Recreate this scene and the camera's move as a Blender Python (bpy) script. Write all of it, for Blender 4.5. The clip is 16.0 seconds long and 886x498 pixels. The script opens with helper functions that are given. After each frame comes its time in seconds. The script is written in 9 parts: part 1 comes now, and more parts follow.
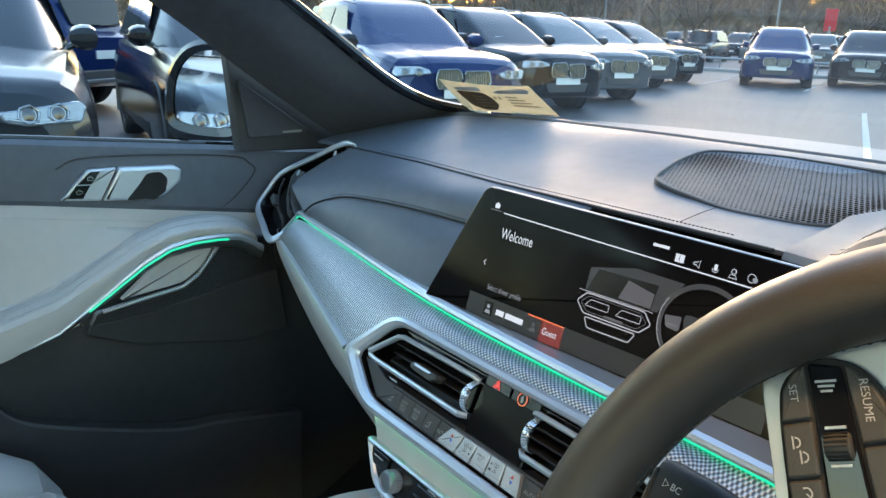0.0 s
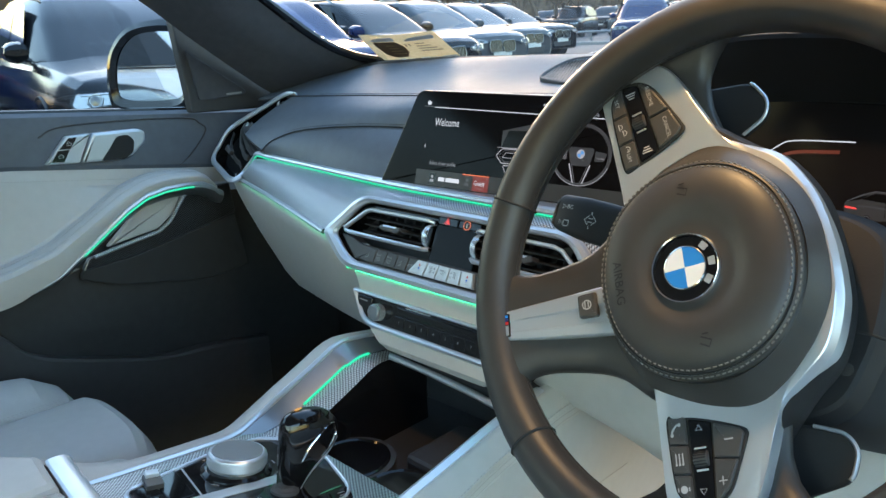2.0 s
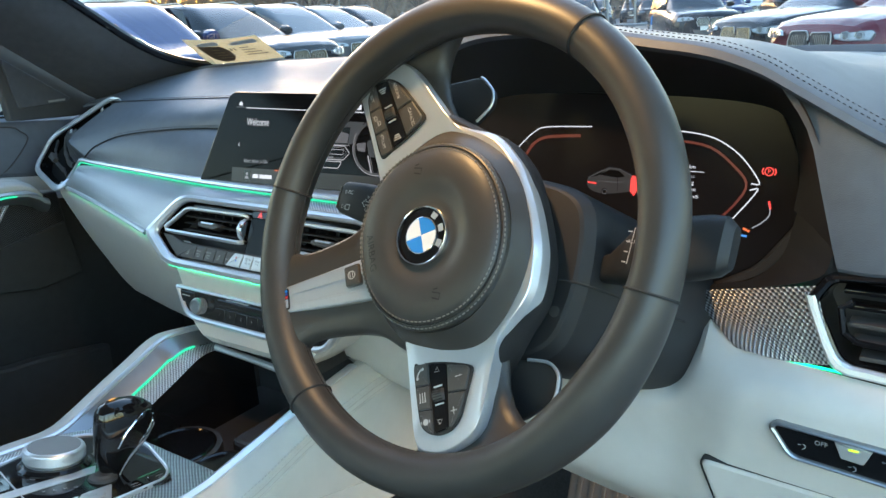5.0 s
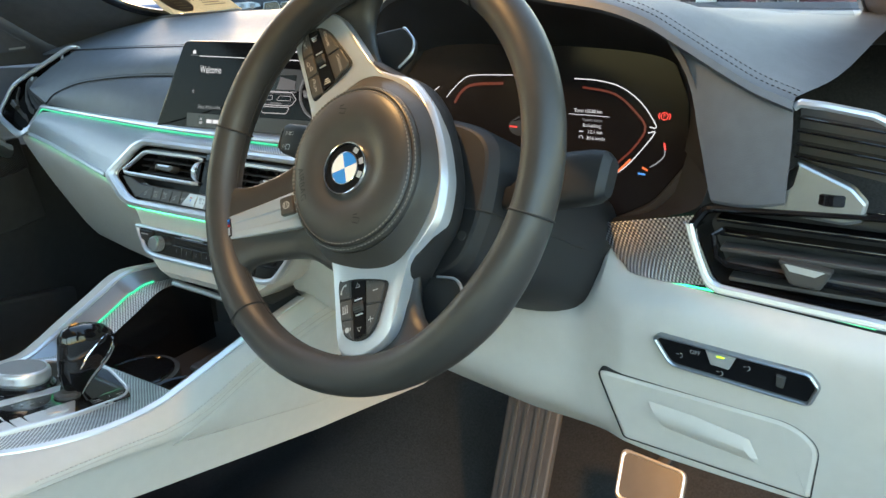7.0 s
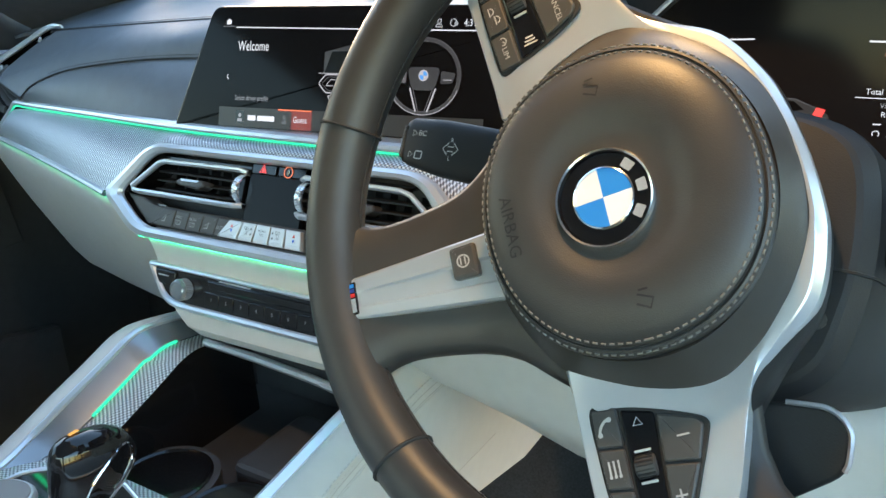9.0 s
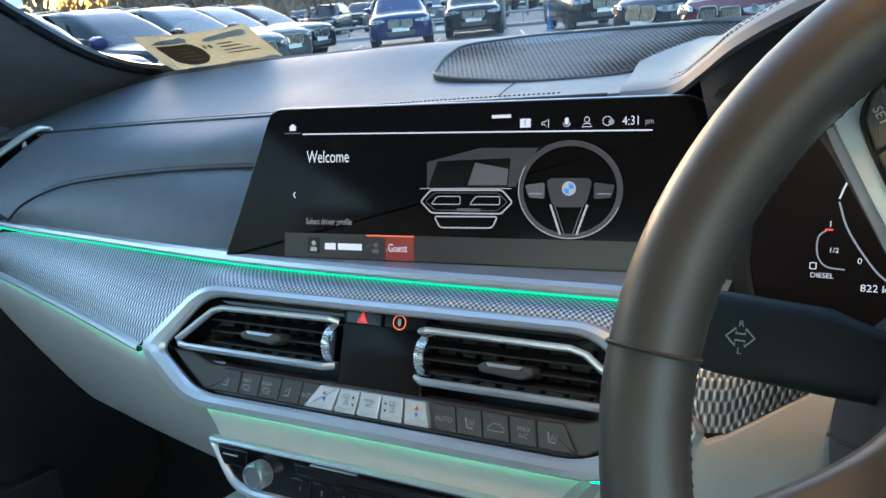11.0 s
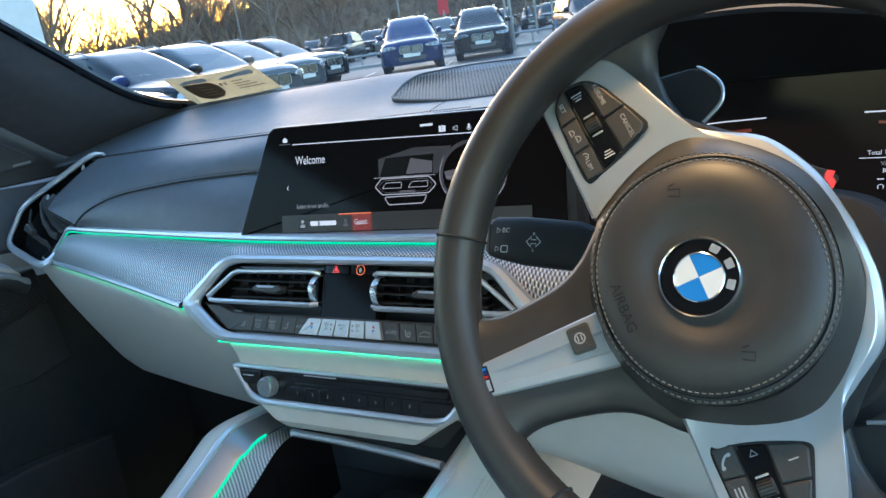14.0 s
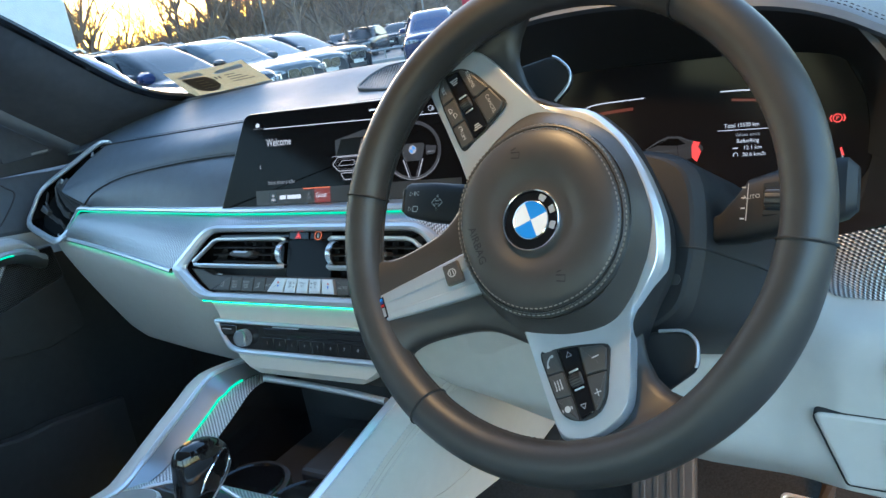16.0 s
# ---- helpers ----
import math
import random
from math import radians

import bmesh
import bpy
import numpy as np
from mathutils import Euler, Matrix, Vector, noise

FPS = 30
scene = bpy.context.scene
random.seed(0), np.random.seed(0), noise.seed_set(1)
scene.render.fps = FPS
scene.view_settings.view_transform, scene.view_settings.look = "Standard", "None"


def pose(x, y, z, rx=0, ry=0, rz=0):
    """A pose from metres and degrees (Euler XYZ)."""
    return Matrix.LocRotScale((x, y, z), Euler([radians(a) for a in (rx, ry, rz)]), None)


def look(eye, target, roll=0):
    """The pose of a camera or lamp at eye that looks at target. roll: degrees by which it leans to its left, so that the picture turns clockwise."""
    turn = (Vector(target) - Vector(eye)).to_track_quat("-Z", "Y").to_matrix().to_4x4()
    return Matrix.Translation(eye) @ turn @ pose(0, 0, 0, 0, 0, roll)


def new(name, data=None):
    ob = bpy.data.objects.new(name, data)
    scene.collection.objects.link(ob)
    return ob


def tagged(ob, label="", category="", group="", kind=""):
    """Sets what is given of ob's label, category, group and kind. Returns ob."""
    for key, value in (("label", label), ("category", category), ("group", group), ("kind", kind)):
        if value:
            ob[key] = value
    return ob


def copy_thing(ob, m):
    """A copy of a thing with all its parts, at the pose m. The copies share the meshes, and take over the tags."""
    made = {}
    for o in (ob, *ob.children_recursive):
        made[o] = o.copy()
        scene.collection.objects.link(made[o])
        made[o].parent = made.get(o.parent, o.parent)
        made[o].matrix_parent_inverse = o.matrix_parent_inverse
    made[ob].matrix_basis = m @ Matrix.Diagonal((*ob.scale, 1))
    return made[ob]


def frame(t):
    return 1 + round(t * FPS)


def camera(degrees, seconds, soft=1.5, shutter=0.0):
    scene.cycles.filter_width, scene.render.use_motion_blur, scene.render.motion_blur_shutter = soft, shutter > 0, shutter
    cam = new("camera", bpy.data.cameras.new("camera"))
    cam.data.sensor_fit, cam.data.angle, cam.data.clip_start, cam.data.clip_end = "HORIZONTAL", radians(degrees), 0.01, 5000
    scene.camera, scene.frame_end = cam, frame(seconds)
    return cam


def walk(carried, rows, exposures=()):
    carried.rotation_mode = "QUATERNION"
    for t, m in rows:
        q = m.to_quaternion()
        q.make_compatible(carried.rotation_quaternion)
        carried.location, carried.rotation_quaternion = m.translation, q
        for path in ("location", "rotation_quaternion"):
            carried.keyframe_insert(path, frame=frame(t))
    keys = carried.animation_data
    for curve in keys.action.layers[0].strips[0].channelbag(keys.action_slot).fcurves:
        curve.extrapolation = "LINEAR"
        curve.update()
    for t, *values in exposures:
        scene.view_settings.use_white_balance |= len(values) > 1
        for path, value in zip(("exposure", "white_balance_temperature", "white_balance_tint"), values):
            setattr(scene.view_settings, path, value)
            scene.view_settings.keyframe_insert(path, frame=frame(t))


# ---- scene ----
EXPO = 4.46             # stops
cam = camera(59.4, 16.0)
PATH = [
    (0, (0.444, -0.21, 1.324), (-1.087, 0.955, 0.776), 2.1),
    (0.5, (0.475, -0.2, 1.324), (-1.037, 0.997, 0.796), 1.3),
    (1, (0.539, -0.272, 1.326), (-0.909, 1.016, 0.832), 0.3),
    (1.5, (0.6, -0.369, 1.294), (-0.793, 0.969, 0.774), -1.5),
    (2, (0.63, -0.445, 1.263), (-0.733, 0.905, 0.699), -2.7),
    (2.5, (0.656, -0.495, 1.231), (-0.696, 0.855, 0.64), -2.9),
    (3, (0.682, -0.506, 1.22), (-0.666, 0.84, 0.613), -3.0),
    (3.5, (0.682, -0.501, 1.224), (-0.666, 0.849, 0.622), -3.0),
    (4, (0.691, -0.486, 1.234), (-0.626, 0.898, 0.643), -3.2),
    (4.5, (0.715, -0.469, 1.246), (-0.516, 0.997, 0.666), -3.3),
    (5, (0.743, -0.45, 1.261), (-0.378, 1.104, 0.687), -3.2),
    (5.2, (0.752, -0.436, 1.266), (-0.318, 1.154, 0.694), -2.9),
    (7.3, (0.83, -0.496, 1.261), (-0.228, 1.055, 0.572), -2.2),
    (7.5, (0.809, -0.494, 1.265), (-0.264, 1.048, 0.581), -2.2),
    (8, (0.718, -0.462, 1.254), (-0.343, 1.095, 0.582), -2.3),
    (8.5, (0.603, -0.39, 1.221), (-0.424, 1.189, 0.547), -2.5),
    (9, (0.522, -0.327, 1.207), (-0.482, 1.26, 0.518), -2.8),
    (9.5, (0.459, -0.283, 1.228), (-0.538, 1.298, 0.517), -4.1),
    (10, (0.39, -0.262, 1.242), (-0.607, 1.33, 0.556), -4.7),
    (12.3, (0.281, -0.231, 1.25), (-0.545, 1.512, 0.724), -7.5),
    (12.5, (0.293, -0.242, 1.249), (-0.545, 1.498, 0.729), -7.6),
    (13, (0.353, -0.298, 1.245), (-0.546, 1.413, 0.731), -7.8),
    (13.5, (0.438, -0.377, 1.253), (-0.519, 1.303, 0.744), -8.1),
    (14, (0.492, -0.431, 1.261), (-0.478, 1.23, 0.714), -8.8),
    (14.5, (0.506, -0.435, 1.274), (-0.499, 1.202, 0.718), -9.6),
    (15, (0.548, -0.458, 1.282), (-0.485, 1.163, 0.726), -10.0),
    (15.5, (0.597, -0.477, 1.261), (-0.451, 1.132, 0.699), -10.3),
    (16, (0.64, -0.5, 1.252), (-0.39, 1.122, 0.697), -9.8),
]
walk(cam, [(t, look(eye, target, roll)) for t, eye, target, roll in PATH], exposures=((0.0, EXPO + 0.05, 6000, 10), (1.5, EXPO + 0.0, 6050, 11), (4.5, EXPO + 0.22, 6100, 11), (7.5, EXPO + 0.28, 6750, 12), (9.2, EXPO + 0.40, 6150, 11), (12.4, EXPO - 0.15, 5550, 10), (16.0, EXPO + 0.14, 5450, 10)))

# ---- world, sun, lamps ----
world = bpy.data.worlds.new("dusk_sky")
scene.world = world
world.use_nodes = True
wn = world.node_tree.nodes
sky = wn.new("ShaderNodeTexSky")
sky.sky_type = "NISHITA"
sky.sun_disc = False
SUN_AZ = -47.0          # degrees clockwise from straight ahead
sky.sun_elevation = radians(2.8)
sky.sun_rotation = radians(SUN_AZ)
sky.air_density, sky.dust_density, sky.ozone_density = 1.2, 1.0, 2.0
world.node_tree.links.new(sky.outputs[0], wn["Background"].inputs[0])
wn["Background"].inputs[1].default_value = 0.15
sun = new("sun", bpy.data.lights.new("sun", "SUN"))
sun.data.energy, sun.data.angle, sun.data.color = 0.15, radians(10), (1.0, 0.72, 0.45)
sun.matrix_world = look((-30 * math.sin(radians(47)), 30 * math.cos(radians(47)), 3.4), (0, 0, 1))
ROOF_LAMP = (0.36, 0.0, 1.476)
lamp = new("roof_lamp_light", bpy.data.lights.new("roof_lamp_light", "AREA"))
lamp.data.energy, lamp.data.size, lamp.data.color = 0.085, 0.025, (1.0, 0.58, 0.22)
lamp.matrix_world = look(ROOF_LAMP, (0.50, 0.07, 1.0))

FOOT_LAMP = (0.62, 0.33, 0.745)
foot = new("footwell_lamp_light", bpy.data.lights.new("footwell_lamp_light", "AREA"))
foot.data.energy, foot.data.size, foot.data.color = 0.09, 0.04, (1.0, 0.50, 0.14)
foot.matrix_world = look(FOOT_LAMP, (0.56, 0.36, 0.3))

# ---- mesh tools ----
def vec(p):
    return Vector(p)


def curve_pts(points, n, closed=False):
    """n places along a smooth curve through the points, of any dimension."""
    p = [np.array(q, float) for q in points]
    k = len(p)
    out = []
    spans = k if closed else k - 1
    for i in range(n):
        f = i / n * spans if closed else i / (n - 1) * spans
        j = min(int(f), spans - 1)
        t = f - j
        if closed:
            a, b, c, d = p[(j - 1) % k], p[j % k], p[(j + 1) % k], p[(j + 2) % k]
        else:
            b, c = p[j], p[j + 1]
            a = p[j - 1] if j > 0 else 2 * b - c
            d = p[j + 2] if j + 2 < k else 2 * c - b
        out.append(0.5 * (2 * b + (c - a) * t + (2 * a - 5 * b + 4 * c - d) * t * t + (3 * b - a - 3 * c + d) * t ** 3))
    return out


def interp(table, x):
    """Rows (x, a, b, ...) read off smoothly at x."""
    xs = [r[0] for r in table]
    return [float(np.interp(x, xs, [r[i] for r in table])) for i in range(1, len(table[0]))]


def loft(rows, close_u=False, close_v=False, caps=False):
    """A skin over rows of points; u runs along a row, v from row to row."""
    bm = bmesh.new()
    uv = bm.loops.layers.uv.new("uv")
    grid = [[bm.verts.new(p) for p in row] for row in rows]
    nv, nu = len(rows), len(rows[0])
    mid = rows[nv // 2]
    us = [0.0]
    for a, b in zip(mid, list(mid[1:]) + [mid[0]]):
        us.append(us[-1] + (Vector(b) - Vector(a)).length)
    vs = [0.0]
    for i in range(nv):
        a, b = rows[i], rows[(i + 1) % nv]
        vs.append(vs[-1] + (Vector(b[nu // 2]) - Vector(a[nu // 2])).length)
    for i in range(nv if close_v else nv - 1):
        for j in range(nu if close_u else nu - 1):
            q = [(i, j), (i, j + 1), (i + 1, j + 1), (i + 1, j)]
            vv = [grid[a % nv][b % nu] for a, b in q]
            if len(set(vv)) < 4:
                continue
            try:
                f = bm.faces.new(vv)
            except ValueError:
                continue
            for l, (a, b) in zip(f.loops, q):
                l[uv].uv = (us[b], vs[a])
    if caps:
        for row in (grid[0], grid[-1]):
            try:
                bm.faces.new(row)
            except ValueError:
                pass
    bmesh.ops.recalc_face_normals(bm, faces=bm.faces)
    return bm


def plane(o, u, n):
    """A pose with its x along u, its z along n (made square) and its origin at o."""
    n = Vector(n).normalized()
    u = Vector(u)
    u = (u - n * u.dot(n)).normalized()
    v = n.cross(u)
    m = Matrix((u, v, n)).transposed().to_4x4()
    m.translation = Vector(o)
    return m


def rounded(poly, r, n=4):
    """A polygon with its corners rounded; r a number or one a corner."""
    k = len(poly)
    rs = r if isinstance(r, (list, tuple)) else [r] * k
    out = []
    for i in range(k):
        a, b, c = (Vector(poly[(i + d) % k]) for d in (-1, 0, 1))
        e, f = (a - b), (c - b)
        cut = min(rs[i], e.length * 0.49, f.length * 0.49)
        p, q = b + e.normalized() * cut, b + f.normalized() * cut
        if cut < 1e-6:
            out.append(tuple(b))
            continue
        for s in range(n + 1):
            t = s / n
            out.append(tuple(p * (1 - t) ** 2 + b * 2 * t * (1 - t) + q * t * t))
    return out


def inset(poly, d):
    """The polygon (anticlockwise) moved inwards by d."""
    k = len(poly)
    out = []
    for i in range(k):
        a, b, c = (Vector(poly[(i + s) % k]).to_2d() for s in (-1, 0, 1))
        e, f = (b - a), (c - b)
        if e.length < 1e-9:
            e = f
        if f.length < 1e-9:
            f = e
        e.normalize(), f.normalize()
        n1, n2 = Vector((-e.y, e.x)), Vector((-f.y, f.x))
        m = n1 + n2
        m = m / max(m.length_squared, 0.5) * 2
        out.append(tuple(b + m * d))
    return out


def ccw(poly):
    s = sum(a[0] * b[1] - b[0] * a[1] for a, b in zip(poly, list(poly[1:]) + [poly[0]]))
    return list(poly) if s > 0 else list(poly)[::-1]


def slab(poly, m, depth, bevel=0.0):
    """A plate: the polygon in m's xy plane, from z = 0 up to depth, its upper edge rounded."""
    poly = ccw(poly)
    loops = [(poly, 0.0)]
    if bevel > 0:
        loops += [(poly, depth - bevel), (inset(poly, bevel * 0.3), depth - bevel * 0.3), (inset(poly, bevel), depth)]
    else:
        loops += [(poly, depth)]
    bm = bmesh.new()
    uv = bm.loops.layers.uv.new("uv")
    rows = [[bm.verts.new(m @ Vector((x, y, z))) for x, y in lp] for lp, z in loops]
    k = len(poly)
    for a, b in zip(rows, rows[1:]):
        for j in range(k):
            bm.faces.new((a[j], a[(j + 1) % k], b[(j + 1) % k], b[j]))
    top = bm.faces.new(rows[-1])
    bm.faces.new(rows[0][::-1])
    for l, (x, y) in zip(top.loops, loops[-1][0]):
        l[uv].uv = (x, y)
    bmesh.ops.recalc_face_normals(bm, faces=bm.faces)
    return bm


def ring(outer, inner, m, depth, bevel=0.001, drop=0.0):
    """A frame between two outlines of as many points."""
    outer, inner = list(outer), list(inner)
    def mixed(t):
        return [tuple(Vector(a) * (1 - t) + Vector(b) * t) for a, b in zip(outer, inner)]
    rows = [(outer, 0.0), (outer, depth - bevel), (mixed(0.12), depth), (mixed(0.5), depth + bevel * 0.6), (mixed(0.85), depth), (inner, depth - bevel - drop), (inner, 0.0)]
    return loft([[m @ Vector((x, y, z)) for x, y in lp] for lp, z in rows], close_u=True)


def tube(path, r, n=10, ry=None, caps=True, up=None):
    """A round bar along the path; r a number or one a point, ry its half height where it is flat."""
    path = [Vector(p) for p in path]
    rows = []
    x = None
    for i, p in enumerate(path):
        d = (path[min(i + 1, len(path) - 1)] - path[max(i - 1, 0)]).normalized()
        if x is None:
            x = Vector(up) if up else d.orthogonal()
        x = (x - d * x.dot(d)).normalized()
        y = d.cross(x)
        a = r[i] if isinstance(r, (list, tuple)) else r
        b = (ry[i] if isinstance(ry, (list, tuple)) else ry) if ry is not None else a
        rows.append([p + x * (math.cos(t) * a) + y * (math.sin(t) * b) for t in [2 * math.pi * k / n for k in range(n)]])
    return loft(rows, close_u=True, caps=caps)


def turned(profile, m, n=32):
    """A turned body: rows of (radius, height) about m's z."""
    return loft([[m @ Vector((max(r, 1e-5) * math.cos(t), max(r, 1e-5) * math.sin(t), z)) for t in [2 * math.pi * k / n for k in range(n)]] for r, z in profile], close_u=True, caps=True)


def join(bm, other):
    """Adds a bmesh to another; the second is used up."""
    me = bpy.data.meshes.new("join")
    other.to_mesh(me)
    other.free()
    bm.from_mesh(me)
    bpy.data.meshes.remove(me)
    return bm


def box(m, sx, sy, sz, bevel=0.0):
    """A block about m's origin, its edges rounded."""
    bm = bmesh.new()
    bmesh.ops.create_cube(bm, size=1.0)
    bmesh.ops.scale(bm, vec=(sx, sy, sz), verts=bm.verts)
    if bevel > 0:
        bmesh.ops.bevel(bm, geom=list(bm.edges), offset=bevel, segments=2, profile=0.5, affect="EDGES")
    bmesh.ops.transform(bm, matrix=m, verts=bm.verts)
    return bm


def root_of(ob):
    m = ob.matrix_basis.copy()
    while ob.parent:
        m = ob.parent.matrix_basis @ (ob.matrix_parent_inverse @ m)
        ob = ob.parent
    return m


def thing(name, at, label, category, group="", kind=""):
    ob = new(name)
    ob.empty_display_size = 0.05
    ob.location = at
    return tagged(ob, label, category, group, kind)


def finish(bm, smooth, sharp=22):
    if smooth:
        for f in bm.faces:
            f.smooth = True
        lim = radians(sharp)
        for e in bm.edges:
            e.smooth = not (len(e.link_faces) == 2 and e.calc_face_angle(0) > lim)


def part(name, bm, material, parent=None, label="", smooth=True, thick=0.0, sharp=22):
    """Links a bmesh, given in world places, as one mesh under a thing or a part."""
    finish(bm, smooth, sharp)
    me = bpy.data.meshes.new(name)
    bm.to_mesh(me)
    bm.free()
    me.materials.append(material)
    ob = new(name, me)
    if parent is not None:
        ob.parent = parent
        ob.matrix_parent_inverse = root_of(parent).inverted()
    if thick:
        mod = ob.modifiers.new("thickness", "SOLIDIFY")
        mod.thickness, mod.offset = thick, -1.0
    return tagged(ob, label)


def solo(name, bm, material, label, category, group="", kind="", smooth=True, thick=0.0):
    """A thing of one mesh."""
    return tagged(part(name, bm, material, None, "", smooth, thick), label, category, group, kind)


def letters(s, size, m, material, parent, name="lettering", align="CENTER", lift=0.0004):
    """Words in the built-in font, flat on m's xy plane."""
    cu = bpy.data.curves.new(name, "FONT")
    cu.body, cu.size, cu.align_x, cu.align_y, cu.resolution_u = s, size, align, "CENTER", 3
    ob = bpy.data.objects.new(name, cu)
    me = bpy.data.meshes.new_from_object(ob)
    bpy.data.objects.remove(ob)
    bm = bmesh.new()
    bm.from_mesh(me)
    bpy.data.meshes.remove(me)
    bmesh.ops.transform(bm, matrix=m @ Matrix.Translation((0, 0, lift)), verts=bm.verts)
    return part(name, bm, material, parent, "", False)


def bar(x0, y0, x1, y1, m, material, parent, name="mark", lift=0.0004):
    """A flat oblong on m's xy plane."""
    bm = bmesh.new()
    bm.faces.new([bm.verts.new(m @ Vector((x, y, lift))) for x, y in ((x0, y0), (x1, y0), (x1, y1), (x0, y1))])
    return part(name, bm, material, parent, "", False)


def flat(poly, m, material, parent, name="mark", lift=0.0004):
    bm = bmesh.new()
    bm.faces.new([bm.verts.new(m @ Vector((x, y, lift))) for x, y in ccw(poly)])
    return part(name, bm, material, parent, "", False)


def stroke(pts, w, m, material, parent, name="line", lift=0.0005, closed=False):
    """A drawn line of width w on m's xy plane."""
    pts = [Vector(p).to_2d() for p in pts]
    bm = bmesh.new()
    rows = []
    k = len(pts)
    for i, p in enumerate(pts):
        a = pts[(i - 1) % k] if closed else pts[max(i - 1, 0)]
        b = pts[(i + 1) % k] if closed else pts[min(i + 1, k - 1)]
        d = (b - a).normalized()
        n = Vector((-d.y, d.x)) * w / 2
        rows.append([bm.verts.new(m @ Vector((q.x, q.y, lift))) for q in (p + n, p - n)])
    for i in range(k if closed else k - 1):
        a, b = rows[i], rows[(i + 1) % k]
        bm.faces.new((a[0], a[1], b[1], b[0]))
    return part(name, bm, material, parent, "", False)


def circle(cx, cy, r, n=24, a0=0, a1=360):
    return [(cx + r * math.cos(radians(a0 + (a1 - a0) * i / n)), cy + r * math.sin(radians(a0 + (a1 - a0) * i / n))) for i in range(n if a1 - a0 >= 360 else n + 1)]


def stitches(path, normal, material, parent, pitch=0.006, r=0.0007, long=0.62, name="stitching"):
    """A row of threads along a path, joined in one part."""
    path = [Vector(p) for p in path]
    bm = bmesh.new()
    acc, nxt = 0.0, 0.0
    for a, b in zip(path, path[1:]):
        L = (b - a).length
        d = (b - a).normalized()
        while nxt < acc + L and L > 0:
            p = a + d * (nxt - acc)
            q = p + d * pitch * long
            nn = (normal(p) if callable(normal) else Vector(normal)).normalized()
            s = d.cross(nn).normalized() * r
            v = [bm.verts.new(c) for c in (p - s, p + s, q + s, q - s, p + nn * r * 1.2 + d * r, q + nn * r * 1.2 - d * r)]
            for f in ((0, 1, 4), (1, 2, 5, 4), (2, 3, 5), (3, 0, 4, 5)):
                bm.faces.new([v[i] for i in f])
            nxt += pitch
        acc += L
    return part(name, bm, material, parent, "", False)

# ---- materials ----
def node_mat(name):
    m = bpy.data.materials.new(name)
    m.use_nodes = True
    n, l = m.node_tree.nodes, m.node_tree.links
    return m, n, l, n["Principled BSDF"]


def surface(name, base, rough=0.5, metal=0.0, vary=0.12, scale=60.0, bump=0.0, bump_scale=400.0, coat=0.0, spec=0.5, rough_vary=0.1, big=6.0, sheen=0.0, coords="Object"):
    """A plain surface: colour varied at two sizes, gloss varied, fine relief."""
    m, n, l, b = node_mat(name)
    tc = n.new("ShaderNodeTexCoord")
    fine, wide = n.new("ShaderNodeTexNoise"), n.new("ShaderNodeTexNoise")
    fine.inputs["Scale"].default_value, wide.inputs["Scale"].default_value = scale, big
    fine.inputs["Detail"].default_value = wide.inputs["Detail"].default_value = 4
    for t in (fine, wide):
        l.new(tc.outputs[coords], t.inputs["Vector"])
    add = n.new("ShaderNodeMath")
    add.operation = "ADD"
    l.new(fine.outputs["Fac"], add.inputs[0]), l.new(wide.outputs["Fac"], add.inputs[1])
    ramp = n.new("ShaderNodeMapRange")
    ramp.inputs["From Min"].default_value, ramp.inputs["From Max"].default_value = 0.6, 1.4
    ramp.inputs["To Min"].default_value, ramp.inputs["To Max"].default_value = 1 - vary, 1 + vary
    l.new(add.outputs[0], ramp.inputs["Value"])
    col = n.new("ShaderNodeVectorMath")
    col.operation = "SCALE"
    col.inputs[0].default_value = base
    l.new(ramp.outputs[0], col.inputs["Scale"])
    l.new(col.outputs[0], b.inputs["Base Color"])
    rr = n.new("ShaderNodeMapRange")
    rr.inputs["From Min"].default_value, rr.inputs["From Max"].default_value = 0.3, 0.7
    rr.inputs["To Min"].default_value, rr.inputs["To Max"].default_value = max(rough - rough_vary / 2, 0.02), min(rough + rough_vary / 2, 1)
    l.new(wide.outputs["Fac"], rr.inputs["Value"])
    l.new(rr.outputs[0], b.inputs["Roughness"])
    b.inputs["Metallic"].default_value = metal
    b.inputs["Specular IOR Level"].default_value = spec
    b.inputs["Coat Weight"].default_value = coat
    b.inputs["Coat Roughness"].default_value = 0.04
    b.inputs["Sheen Weight"].default_value = sheen
    if bump:
        vor = n.new("ShaderNodeTexVoronoi")
        vor.inputs["Scale"].default_value = bump_scale
        l.new(tc.outputs[coords], vor.inputs["Vector"])
        bp = n.new("ShaderNodeBump")
        bp.inputs["Strength"].default_value, bp.inputs["Distance"].default_value = bump, 0.0006
        l.new(vor.outputs["Distance"], bp.inputs["Height"])
        l.new(bp.outputs[0], b.inputs["Normal"])
    return m


def glow(name, color, strength):
    m, n, l, b = node_mat(name)
    b.inputs["Base Color"].default_value = (0.02, 0.02, 0.02, 1)
    b.inputs["Emission Color"].default_value = (*color, 1)
    b.inputs["Emission Strength"].default_value = strength / 2 ** EXPO
    b.inputs["Roughness"].default_value = 0.3
    return m


